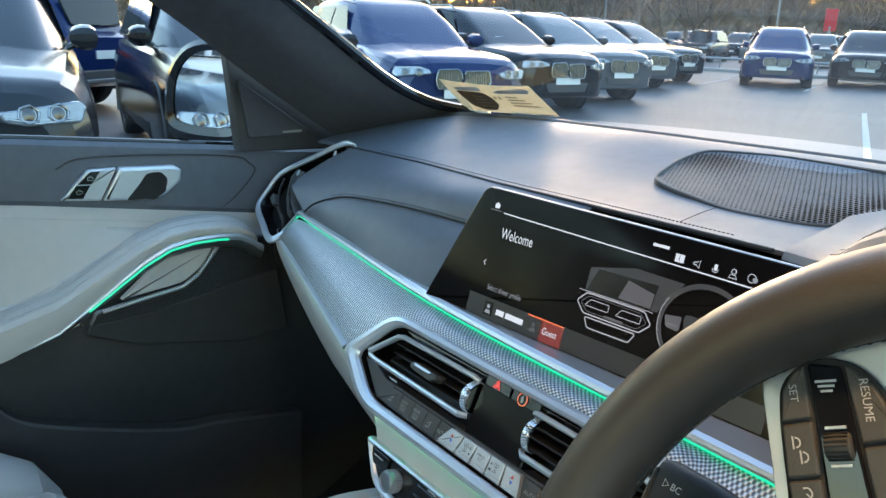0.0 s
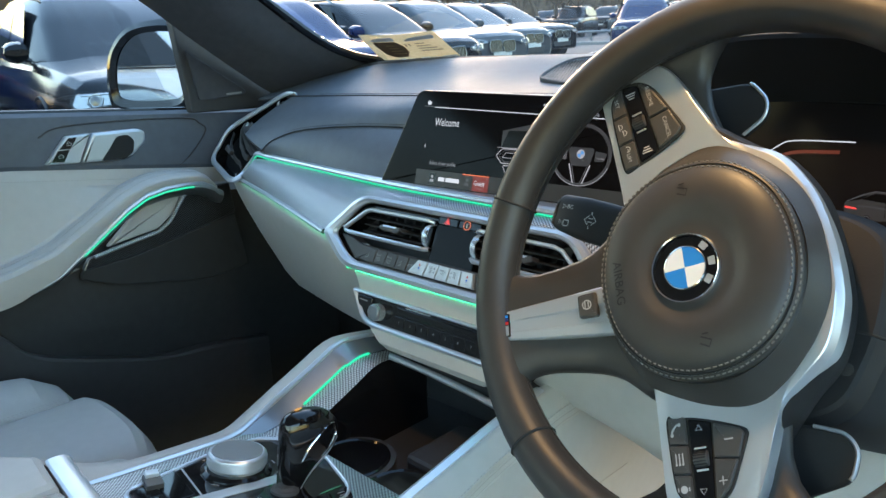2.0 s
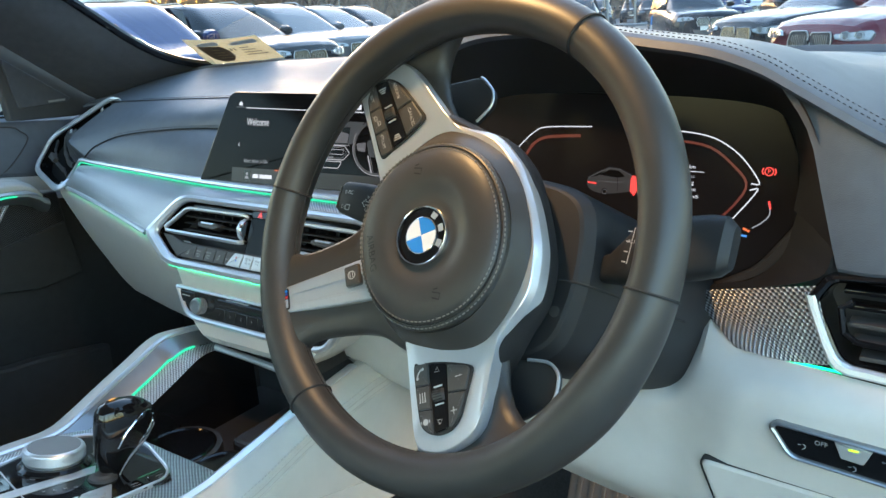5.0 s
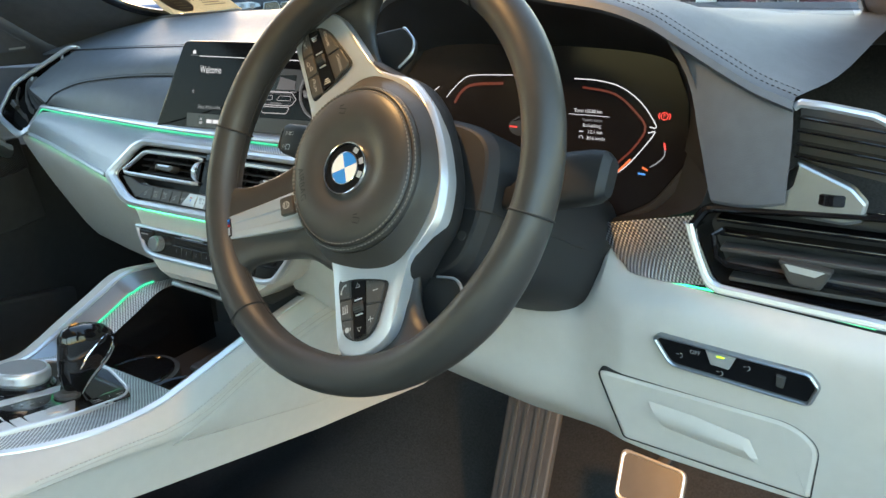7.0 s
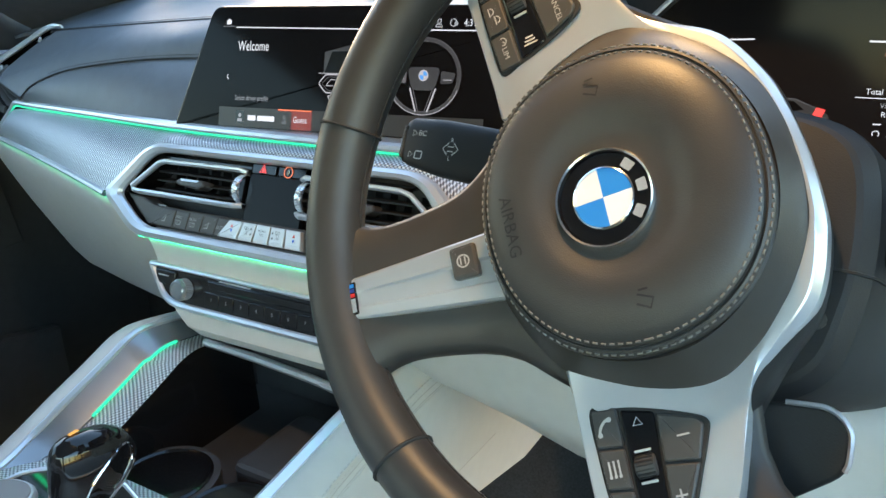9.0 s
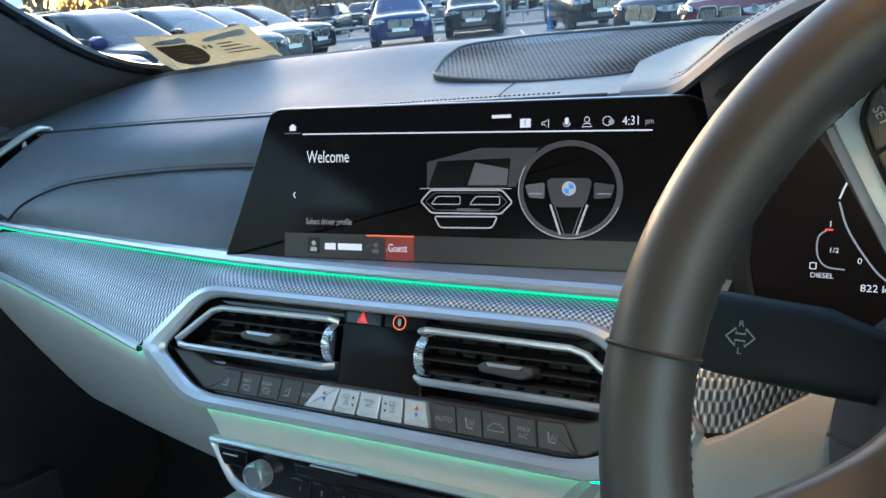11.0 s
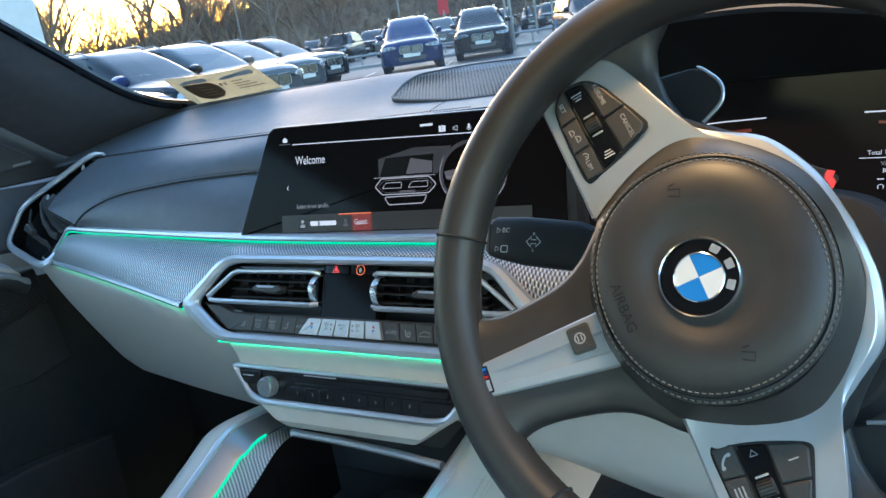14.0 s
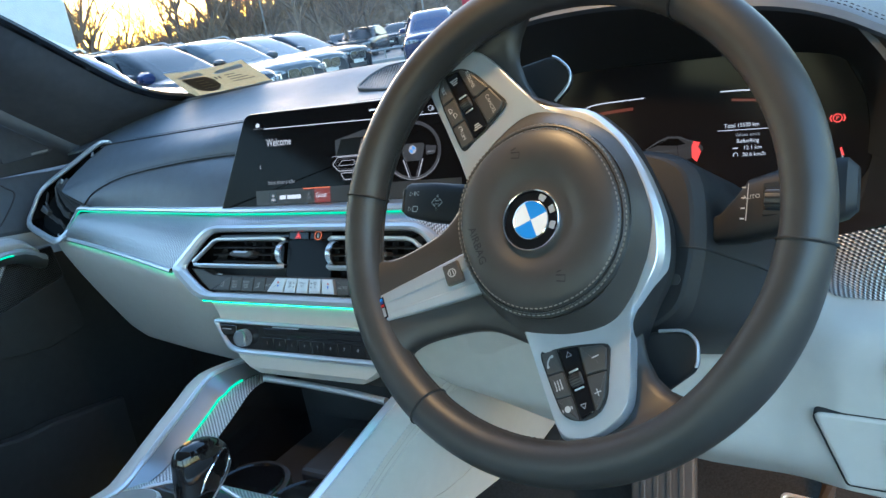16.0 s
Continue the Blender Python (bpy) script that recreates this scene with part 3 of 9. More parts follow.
for s in (-1, 1):
    v = thing("centre_air_vent", OCT @ Vector((s * 0.11, 0.02, 0)), "black centre air vent with an aluminium bar frame and knurled wheel", "air vent", "centre air vents")
    P = lambda x, z, d=0.0: OCT @ Vector((s * abs(x), oct_xy(0, z)[1], d))
    part("slat_bar", tube([P(0.036, 1.0235, -0.001), P(0.042, 1.025, 0.003), P(0.150, 1.0240, 0.004), P(0.160, 1.0215, 0.003), P(0.197, 0.9965, 0.002), P(0.194, 0.993, 0.002), P(0.184, 0.992, 0.003), P(0.042, 0.992, 0.004), P(0.036, 0.9935, -0.001)], 0.0026, 8, ry=0.0034), M_SILVER, v, "satin aluminium bar frame")
    for z in (1.016, 1.0075, 0.999):
        part("slat", box(plane(P(0.105, z, -0.012), (1, 0, 0), (0, -1, 0.2)), 0.125, 0.0022 if z > 1.01 or z < 1.0 else 0.0018, 0.016, 0.0007), M_COLUMN, v)
    for k in range(7):
        part("vane", box(plane(P(0.055 + 0.017 * k, 1.008, -0.026), (1, 0, 0), (0, -1, 0.46)), 0.0015, 0.034, 0.012), M_COLUMN, v)
    part("slider", slab(rounded([(-0.019, -0.0035), (0.013, -0.0055), (0.021, -0.001), (0.019, 0.004), (-0.015, 0.0045), (-0.021, 0.001)], 0.002), plane(P(0.106, 1.0065, -0.008), (1, 0, 0), (0, -1, 0.46)), 0.014, 0.002), M_BUTTON, v, "dark grey slider tab")
    part("slider_insert", slab([(-0.012, -0.0005), (0.010, -0.0005), (0.013, 0.0018), (-0.014, 0.0018)], plane(P(0.106, 1.008, 0.006), (1, 0, 0), (0, -1, 0.8)), 0.0006), M_SILVER, v)
    wm = plane(P(0.0405, 1.0085, -0.006), (0, 0, 1), (1, 0, 0))
    wheel = part("thumbwheel", turned([(0.0125, -0.0045), (0.0142, -0.0038), (0.0145, -0.001), (0.0145, 0.001), (0.0142, 0.0038), (0.0125, 0.0045)], wm, 36), M_CHROME, v, "knurled bright thumbwheel")
    kn = bmesh.new()
    for k in range(36):
        a = 2 * math.pi * k / 36
        for w in (-0.002, 0.001):
            join(kn, box(wm @ Matrix.Rotation(a + w * 30, 4, "Z") @ Matrix.Translation((0.0146, 0, w)), 0.0008, 0.0013, 0.0022))
    part("knurl", kn, M_SILVER, wheel)
# warning and parking buttons
for x0, x1, nm in ((-0.029, 0.003, "hazard_button"), (0.005, 0.040, "park_button")):
    b = part(nm, slab(rounded([oct_xy(*p) for p in ((x0, 1.0235), (x1, 1.0235), (x1, 1.0325), (x0, 1.0325))], 0.001), OCT @ Matrix.Translation((0, 0, -0.004)), 0.0045, 0.001), M_GLOSS, dash)
    m2 = OCT @ Matrix.Translation((0, 0, 0.0008))
    if nm == "hazard_button":
        c = oct_xy(-0.0135, 1.0280)
        stroke([(c[0] - 0.0042, c[1] - 0.003), (c[0] + 0.0042, c[1] - 0.003), (c[0], c[1] + 0.0045)], 0.0012, m2, M_REDLIT, b, "triangle", closed=True)
        flat([(c[0] - 0.0026, c[1] - 0.002), (c[0] + 0.0026, c[1] - 0.002), (c[0], c[1] + 0.0026)], m2, M_REDLIT, b, "triangle", 0.0003)
    else:
        c = oct_xy(0.0185, 1.0280)
        stroke(circle(*c, 0.0052, 24), 0.0010, m2, M_ORANGELIT, b, "ring_light", closed=True)
        flat(circle(*c, 0.0018, 8), m2 @ Matrix.Translation((c[0], c[1], 0)) @ Matrix.Diagonal((0.9, 1.7, 1, 1)) @ Matrix.Translation((-c[0], -c[1], 0)), M_MARK, b, "car_mark")
# climate buttons
CB = OCT @ Matrix.Translation((0, 0, -0.001))
zb, zt = 0.9630, 0.9795


def climate(x0, x1, slant0, slant1, material, depth, bar_edge=False):
    q = [oct_xy(x0 - slant0, zb), oct_xy(x1 + slant1, zb), oct_xy(x1, zt), oct_xy(x0, zt)]
    b = part("climate_button", slab(rounded(q, 0.0008, 2), CB, depth, 0.0009), material, dash)
    if bar_edge:
        part("ridge", box(plane(CB @ Vector((*[(q[0][k] + q[1][k]) / 2 for k in (0,)], oct_xy(0, zb + 0.003)[1], depth)), (1, 0, 0), (0, -1, 0.46)), (x1 - x0) * 0.98, 0.0014, 0.0012, 0.0004), material, b)
    return b


M2 = CB @ Matrix.Translation((0, 0, 0.0026))
wl = 0.0204
lx = [-0.143 + wl * k for k in range(5)]
for k in range(5):
    b = climate(lx[k] + 0.0004, lx[k] + wl - 0.0004, 0.016 if k == 0 else 0.003, -0.003 if k < 4 else -0.006, M_BUTTON, 0.0025)
    c = oct_xy(lx[k] + wl / 2 - (0.006 if k == 0 else 0.004), 0.9705)
    if k == 4:
        letters("AUTO", 0.0050, M2 @ Matrix.Translation((*c, 0)), M_MARKD, b)
    elif k in (1, 2):
        letters("MAX" if k == 1 else "REAR", 0.0044, M2 @ Matrix.Translation((c[0], c[1] + 0.0034, 0)), M_MARKD, b)
        stroke(rounded([(c[0] - 0.003, c[1] - 0.004), (c[0] + 0.003, c[1] - 0.004), (c[0] + 0.0036, c[1]), (c[0] - 0.0036, c[1])], 0.0006, 2), 0.0006, M2, M_MARKD, b, "symbol", closed=True)
        for d in (-0.0012, 0.0012):
            stroke([(c[0] + d, c[1] - 0.0046), (c[0] + d + 0.0003, c[1] - 0.001)], 0.0005, M2, M_MARKD, b, "symbol")
    else:
        stroke([(c[0] - 0.003, c[1] - 0.003), (c[0] + 0.0015, c[1] - 0.003), (c[0] + 0.003, c[1] + 0.0035)], 0.0012, M2, M_MARKD, b, "symbol")
        stroke([(c[0] - 0.002, c[1] - 0.0005), (c[0] + 0.001, c[1] + 0.002)], 0.0006, M2, M_MARKD, b, "symbol")
rx = [0.050 + wl * k * 0.975 for k in range(5)]
for k in range(5):
    b = climate(rx[k] + 0.0004, rx[k] + wl * 0.975 - 0.0004, -0.003 if k else -0.006, 0.003 if k < 4 else 0.010, M_BUTTON, 0.0025)
    c = oct_xy(rx[k] + wl / 2 + 0.002, 0.9705)
    if k == 0:
        letters("AUTO", 0.0050, M2 @ Matrix.Translation((*c, 0)), M_MARKD, b)
    elif k == 3:
        letters("MAX\nA/C", 0.0044, M2 @ Matrix.Translation((c[0], c[1], 0)), M_MARKD, b)
    elif k == 2:
        stroke([(c[0] - 0.0065, c[1] - 0.002), (c[0] + 0.0065, c[1] - 0.002), (c[0] + 0.006, c[1] + 0.0005), (c[0] + 0.0025, c[1] + 0.0028), (c[0] - 0.002, c[1] + 0.0028), (c[0] - 0.0055, c[1] + 0.0006)], 0.0006, M2, M_MARKD, b, "symbol", closed=True)
    else:
        stroke([(c[0] - 0.003, c[1] + 0.0035), (c[0] - 0.0015, c[1] - 0.003), (c[0] + 0.003, c[1] - 0.003)], 0.0012, M2, M_MARKD, b, "symbol")
        for d in (-0.0002, 0.0014, 0.003):
            stroke([(c[0] + d, c[1] - 0.0015), (c[0] + d + 0.0006, c[1] + 0.0026)], 0.0005, M2, M_MARKD, b, "symbol")
sx = [-0.044 + 0.0184 * k for k in range(5)]
M_DARKPRINT = surface("dark_print", (0.05, 0.05, 0.05), 0.6)
M_REDPRINT = surface("red_print", (0.55, 0.06, 0.05), 0.6)
M_BLUEPRINT = surface("blue_print", (0.06, 0.16, 0.60), 0.6)
M3 = CB @ Matrix.Translation((0, 0, 0.0046))
for k in range(5):
    b = climate(sx[k] + 0.0003, sx[k] + 0.0181, 0.006 + 0.008 * max(0, 1 - k) - 0.002 * k, -0.006 + 0.002 * k + (0.002 if k == 4 else 0), M_SILVERBTN, 0.0045, True)
    c = oct_xy(sx[k] + 0.0092 - 0.004 + 0.0016 * k, 0.9725)
    if k in (0, 4):
        flat([(c[0] - 0.0018, c[1] + 0.001), (c[0] + 0.0018, c[1] + 0.001), (c[0], c[1] + 0.0042)], M3, M_REDPRINT, b, "symbol")
        flat([(c[0] - 0.0018, c[1] - 0.001), (c[0] + 0.0018, c[1] - 0.001), (c[0], c[1] - 0.0042)], M3, M_BLUEPRINT, b, "symbol")
    elif k == 2:
        letters("MENU\nA/C", 0.0034, M3 @ Matrix.Translation((*c, 0)), M_DARKPRINT, b)
    else:
        letters("OFF", 0.0028, M3 @ Matrix.Translation((c[0], c[1] - 0.0032, 0)), M_DARKPRINT, b)
        for a in range(3):
            stroke(circle(c[0] + 0.0018 * math.cos(a * 2.1 + 0.5), c[1] + 0.0018 + 0.0018 * math.sin(a * 2.1 + 0.5), 0.0013, 8), 0.0004, M3, M_DARKPRINT, b, "symbol", closed=True)
        q = 0.006 if k == 1 else -0.006
        flat([(c[0] + q - 0.0013, c[1] + 0.0012), (c[0] + q + 0.0013, c[1] + 0.0012), (c[0] + q, c[1] + 0.0036)], M3, M_DARKPRINT, b, "symbol")
        flat([(c[0] + q - 0.0013, c[1] - 0.0022), (c[0] + q + 0.0013, c[1] - 0.0022), (c[0] + q, c[1] - 0.0046)], M3, M_DARKPRINT, b, "symbol")
# green light washing the ivory below the frame
part("light_line", loft([[(x, 0.164 + a + 0.02 * max(0, abs(x) - 0.15), z) for x in np.linspace(-0.178, 0.178, 30)] for a, z in ((0.004, 0.9482), (0.008, 0.9480))]), M_GREENHID, dash, "green light hidden under the frame")

# audio strip with volume knob
AUD = plane((0, 0.1585, 0.905), (1, 0, 0), (0, -1, 0.27))
A_OUT = rounded([(-0.157, 0.0215), (-0.131, -0.0170), (-0.112, -0.0230), (0.112, -0.0230), (0.131, -0.0170), (0.157, 0.0215)], [0.006, 0.012, 0.010, 0.010, 0.012, 0.006], 4)
A_IN = rounded([(-0.1475, 0.0170), (-0.127, -0.0105), (-0.110, -0.0150), (0.110, -0.0150), (0.127, -0.0105), (0.1475, 0.0170)], [0.005, 0.008, 0.007, 0.007, 0.008, 0.005], 4)
audio = thing("audio_panel", (0, 0.16, 0.88), "black audio control strip in a satin aluminium frame", "control panel")
part("frame", ring(A_OUT[::-1], A_IN[::-1], AUD @ Matrix.Translation((0, 0, -0.002)), 0.007, 0.002), M_SILVER, audio, "satin aluminium frame")
part("panel", slab(A_IN, AUD @ Matrix.Translation((0, 0, -0.004)), 0.006, 0.0), M_GLOSS, audio)
kn = part("volume_knob", turned([(0.0105, 0.002), (0.0108, 0.012), (0.0100, 0.0150), (0.0085, 0.0158), (0.0080, 0.0145), (0.0, 0.0145)], AUD @ Matrix.Translation((-0.098, 0.0, 0)), 40), M_GREYSILVER, audio, "knurled silver volume knob")
kb = bmesh.new()
for k in range(40):
    join(kb, box(AUD @ Matrix.Translation((-0.098, 0, 0.0075)) @ Matrix.Rotation(2 * math.pi * k / 40, 4, "Z") @ Matrix.Translation((0.0108, 0, 0)), 0.0008, 0.0009, 0.0085))
part("knurl", kb, M_SILVER, kn)
for k in range(8):
    b = part("preset_button", slab(rounded([(-0.070 + 0.0206 * k, -0.0125), (-0.0500 + 0.0206 * k, -0.0125), (-0.0500 + 0.0206 * k, 0.002), (-0.070 + 0.0206 * k, 0.002)], 0.001, 2), AUD, 0.0034, 0.0006), M_GLOSS, audio)
    letters(str(k + 1), 0.0052, AUD @ Matrix.Translation((-0.060 + 0.0206 * k, -0.005, 0.0034)), M_MARKD, b)
part("disc_slot", slab([(-0.062, 0.0055), (0.128, 0.0055), (0.132, 0.0145), (-0.066, 0.0145)], AUD, 0.0050, 0.0015), M_GLOSS, audio)
part("slot_edge", slab([(-0.050, 0.0150), (-0.008, 0.0150), (-0.008, 0.0162), (-0.050, 0.0162)], AUD, 0.0045), M_SILVER, audio)
part("key", slab(rounded([(-0.140, 0.0005), (-0.113, 0.0005), (-0.113, 0.0150), (-0.144, 0.0150)], 0.002), AUD, 0.0045, 0.001), M_GLOSS, audio)
bar(-0.138, 0.009, -0.122, 0.0105, AUD, M_MARKD, audio, "mark", 0.0050)
part("key", slab(rounded([(0.098, -0.0125), (0.124, -0.0120), (0.136, 0.002), (0.098, 0.002)], 0.002), AUD, 0.0045, 0.001), M_GLOSS, audio)

# passenger air vent at the door end
M_GAPV = surface("vent_black", (0.006, 0.006, 0.006), 0.8, spec=0.2)
sv = thing("side_air_vent", (-0.68, 0.34, 1.05), "black side air vent in a satin aluminium frame", "air vent", "side air vents")
A, B, C4, D = Vector((-0.645, 0.280, 0.998)), Vector((-0.783, 0.322, 1.018)), Vector((-0.766, 0.360, 1.0760)), Vector((-0.618, 0.3960, 1.1440))
F4 = Vector((-0.590, 0.306, 1.0460))
frame_path = curve_pts([D + Vector((0.030, 0.003, 0.0015)), D, (-0.690, 0.384, 1.1140), C4, (-0.785, 0.343, 1.0460), B, (-0.715, 0.300, 1.004), A, (-0.622, 0.294, 1.010)], 70)
part("vent_frame", tube(frame_path, [0.002 + 0.0042 * min(1, k / 12) for k in range(70)], 8, ry=0.004), M_SILVER, sv, "satin aluminium frame")
def sv_pt(s, t, d=0.0):
    l = curve_pts([A, B, C4, (C4 + D) / 2, D], 31)
    r = curve_pts([A + Vector((0.012, 0.004, 0.004)), F4, V_LOW, V_TIP, (V_TIP + V_TOP) / 2, V_TOP], 31)
    k = min(int(t * 30), 30)
    return Vector(l[k]).lerp(Vector(r[k]), s) + Vector((0.3, 1.0, -0.35)).normalized() * d
part("vent_floor", loft([[tuple(sv_pt(s, t, 0.026)) for s in np.linspace(0, 1, 8)] for t in np.linspace(0, 1, 24)]), M_GAPV, sv)
part("vent_wall", loft([[tuple(sv_pt(1, t, d)) for t in np.linspace(0, 1, 31)] for d in (0.001, 0.028)]), M_GLOSS, sv)
part("outer_wall", loft([[tuple(sv_pt(0, t, d)) for t in np.linspace(0, 1, 31)] for d in (0.001, 0.028)]), M_GLOSS, sv)
for a, b in (((0.08, 0.48), (0.58, 0.12)), ((0.18, 0.60), (0.70, 0.20)), ((0.32, 0.64), (0.79, 0.27)), ((0.47, 0.66), (0.86, 0.34)), ((0.63, 0.67), (0.93, 0.42))):
    part("slat", tube([sv_pt(a[0] + (b[0] - a[0]) * k, a[1] + (b[1] - a[1]) * k, 0.008) for k in np.linspace(0, 1, 8)], 0.0020, 6, ry=0.006), M_BUTTON, sv)
part("slider", slab(rounded([(-0.016, -0.005), (0.014, -0.006), (0.017, 0.003), (-0.012, 0.007)], 0.002), plane(sv_pt(0.34, 0.36, 0.001), (0.9, -0.25, -0.2), (-0.15, -0.85, 0.4)), 0.008, 0.002), M_BUTTON, sv, "dark grey slider tab")
for t_ in (0.66, 0.93):
    part("clip", slab([(-0.004, -0.003), (0.004, -0.003), (0.001, 0.005)], plane(sv_pt(0.55, t_, 0.004), (0.9, -0.25, 0.3), (-0.15, -0.85, 0.4)), 0.003, 0.0005), M_SILVERBTN, sv, "pale plastic clip")

# ---- central display ----
du = Vector((math.cos(0.07), math.sin(0.07), 0))
dv = Vector((0, 0.27, 0.963))
dv = (dv - du * dv.dot(du)).normalized()
DSP = plane((-0.18, 0.243, 1.055), du, du.cross(dv))
disp = thing("central_display", DSP @ Vector((0.2, 0, -0.01)), "wide black glass touch display showing a welcome page, lit", "display")
D_OUT = rounded([(-0.002, -0.003), (0.405, -0.003), (0.432, 0.04), (0.402, 0.1225), (0.0495, 0.1265)], [0.002, 0.004, 0.02, 0.02, 0.012], 6)
part("housing", slab(D_OUT, DSP @ Matrix.Translation((0, 0, -0.020)), 0.0185, 0.002), M_GREYSILVER, disp, "thin satin metal rim")
part("glass", slab(inset(ccw(D_OUT), 0.0012), DSP @ Matrix.Translation((0, 0, -0.006)), 0.006, 0.001), M_SCREEN, disp, "black gloss glass")
LIT = 0.0008
bar(0.0640, 0.0975 + 0.0075, 0.0795, 0.1040, DSP, M_DIMLIT, disp, "underline", LIT)
stroke([(0.0820, 0.1035), (0.3660, 0.0985)], 0.0011, DSP, M_WHITELIT, disp, "rule", LIT)
flat([(0.0690, 0.1065), (0.0752, 0.1065), (0.0752, 0.1095), (0.0760, 0.1095), (0.0721, 0.1125), (0.0682, 0.1095), (0.0690, 0.1095)], DSP, M_WHITELIT, disp, "home_symbol", LIT)
letters("Welcome", 0.0128, DSP @ Matrix.Translation((0.0860, 0.0840, LIT)) @ Matrix.Diagonal((0.80, 1.12, 1, 1)), M_WHITELIT, disp, align="LEFT")
letters("Select driver profile", 0.0066, DSP @ Matrix.Translation((0.0850, 0.0312, LIT)) @ Matrix.Diagonal((0.84, 1.1, 1, 1)), M_GREYLIT, disp, align="LEFT")
stroke([(0.0745, 0.0555), (0.0725, 0.0530), (0.0745, 0.0505)], 0.0009, DSP, M_WHITELIT, disp, "arrow", LIT)
bar(0.0635, 0.0015, 0.372, 0.0215, DSP, M_BARLIT, disp, "menu_bar", 0.0006)
M_GUEST = glow("red_menu_light", (0.65, 0.05, 0.03), 0.30)
bar(0.1425, 0.0015, 0.1850, 0.0212, DSP, M_GUEST, disp, "selected_field", LIT)
bar(0.1425, 0.0203, 0.1850, 0.0214, DSP, M_ORANGELIT, disp, "selected_edge", LIT + 0.0003)
bar(0.1425, 0.0015, 0.1600, 0.0195, DSP, M_BARLIT, disp, "icon_field", LIT + 0.0002)
letters("Guest", 0.0086, DSP @ Matrix.Translation((0.1625, 0.0112, LIT + 0.0003)) @ Matrix.Diagonal((0.82, 1.05, 1, 1)), M_WHITELIT, disp, align="LEFT")
# two plain bars where a name stands
bar(0.1035, 0.0085, 0.1140, 0.0138, DSP, M_WHITELIT, disp, "name_bar", LIT + 0.0003)
bar(0.1160, 0.0085, 0.1385, 0.0138, DSP, M_WHITELIT, disp, "name_bar", LIT + 0.0003)
M_BLACKLIT = surface("screen_black", (0.004, 0.004, 0.004), 0.2)
bar(0.0870, 0.0050, 0.0985, 0.0180, DSP, M_BLACKLIT, disp, "icon_field", LIT)
for cx, mt in ((0.0928, M_GREYLIT), (0.1512, M_DIMLIT)):
    flat(circle(cx, 0.0135, 0.0021, 12), DSP, mt, disp, "head_symbol", LIT + 0.0004)
    flat([(cx - 0.0036, 0.0068), (cx + 0.0036, 0.0068), (cx + 0.0028, 0.0102), (cx - 0.0028, 0.0102)], DSP, mt, disp, "shoulder_symbol", LIT + 0.0004)
# status row
bar(0.2490, 0.1105, 0.2640, 0.1130, DSP, M_WHITELIT, disp, "slot", LIT)
bar(0.2710, 0.1030, 0.2790, 0.1095, DSP, M_WHITELIT, disp, "field", LIT)
letters("1", 0.0062, DSP @ Matrix.Translation((0.2750, 0.1062, LIT + 0.0003)), M_BLACKLIT, disp)
stroke([(0.2875, 0.1048), (0.2895, 0.1048), (0.2925, 0.1025), (0.2925, 0.1085), (0.2895, 0.1066), (0.2875, 0.1066)], 0.0006, DSP, M_WHITELIT, disp, "sound_symbol", LIT, closed=True)
flat(rounded([(0.3045, 0.1042), (0.3073, 0.1042), (0.3073, 0.1092), (0.3045, 0.1092)], 0.0012), DSP, M_WHITELIT, disp, "microphone_symbol", LIT)
stroke([(0.3035, 0.1055), (0.3040, 0.1035), (0.3059, 0.1028), (0.3078, 0.1035), (0.3083, 0.1055)], 0.0005, DSP, M_WHITELIT, disp, "microphone_symbol", LIT)
stroke(circle(0.3205, 0.1072, 0.0019, 12), 0.0005, DSP, M_WHITELIT, disp, "user_symbol", LIT, closed=True)
stroke([(0.3168, 0.1022), (0.3242, 0.1022), (0.3225, 0.1045), (0.3185, 0.1045)], 0.0005, DSP, M_WHITELIT, disp, "user_symbol", LIT, closed=True)
stroke(circle(0.3350, 0.1058, 0.0032, 14), 0.0005, DSP, M_WHITELIT, disp, "globe_symbol", LIT, closed=True)
flat(circle(0.3378, 0.1050, 0.0021, 10), DSP, M_GREYLIT, disp, "globe_symbol", LIT + 0.0002)
letters("4:31", 0.0085, DSP @ Matrix.Translation((0.3455, 0.1052, LIT)) @ Matrix.Diagonal((0.86, 1.05, 1, 1)), M_WHITELIT, disp, align="LEFT")
letters("pm", 0.0056, DSP @ Matrix.Translation((0.3610, 0.1046, LIT)) @ Matrix.Diagonal((0.84, 1.05, 1, 1)), M_GREYLIT, disp, align="LEFT")
# picture of a cockpit: stack and steering wheel
M_PIC1, M_PIC2, M_PIC3 = glow("picture_dark", (0.16, 0.15, 0.17), 0.16), glow("picture_mid", (0.4, 0.36, 0.38), 0.22), glow("picture_light", (0.75, 0.72, 0.74), 0.55)
flat([(0.196, 0.058), (0.268, 0.060), (0.285, 0.088), (0.240, 0.089), (0.196, 0.079)], DSP, M_PIC1, disp, "picture", LIT - 0.0003)
flat([(0.197, 0.0590), (0.262, 0.0600), (0.264, 0.0810), (0.205, 0.0795)], DSP, M_BLACKLIT, disp, "picture", LIT)
flat([(0.230, 0.0610), (0.2615, 0.0610), (0.2625, 0.0730), (0.236, 0.0780)], DSP, M_PIC2, disp, "picture", LIT + 0.0002)
stroke([(0.190, 0.0585), (0.2650, 0.0585)], 0.0006, DSP, M_PIC3, disp, "picture", LIT)
def pic_oct(cx, cy, w, h):
    return rounded([(cx - w, cy), (cx - w * 0.76, cy - h), (cx + w * 0.76, cy - h), (cx + w, cy), (cx + w * 0.78, cy + h), (cx - w * 0.78, cy + h)], 0.002, 3)
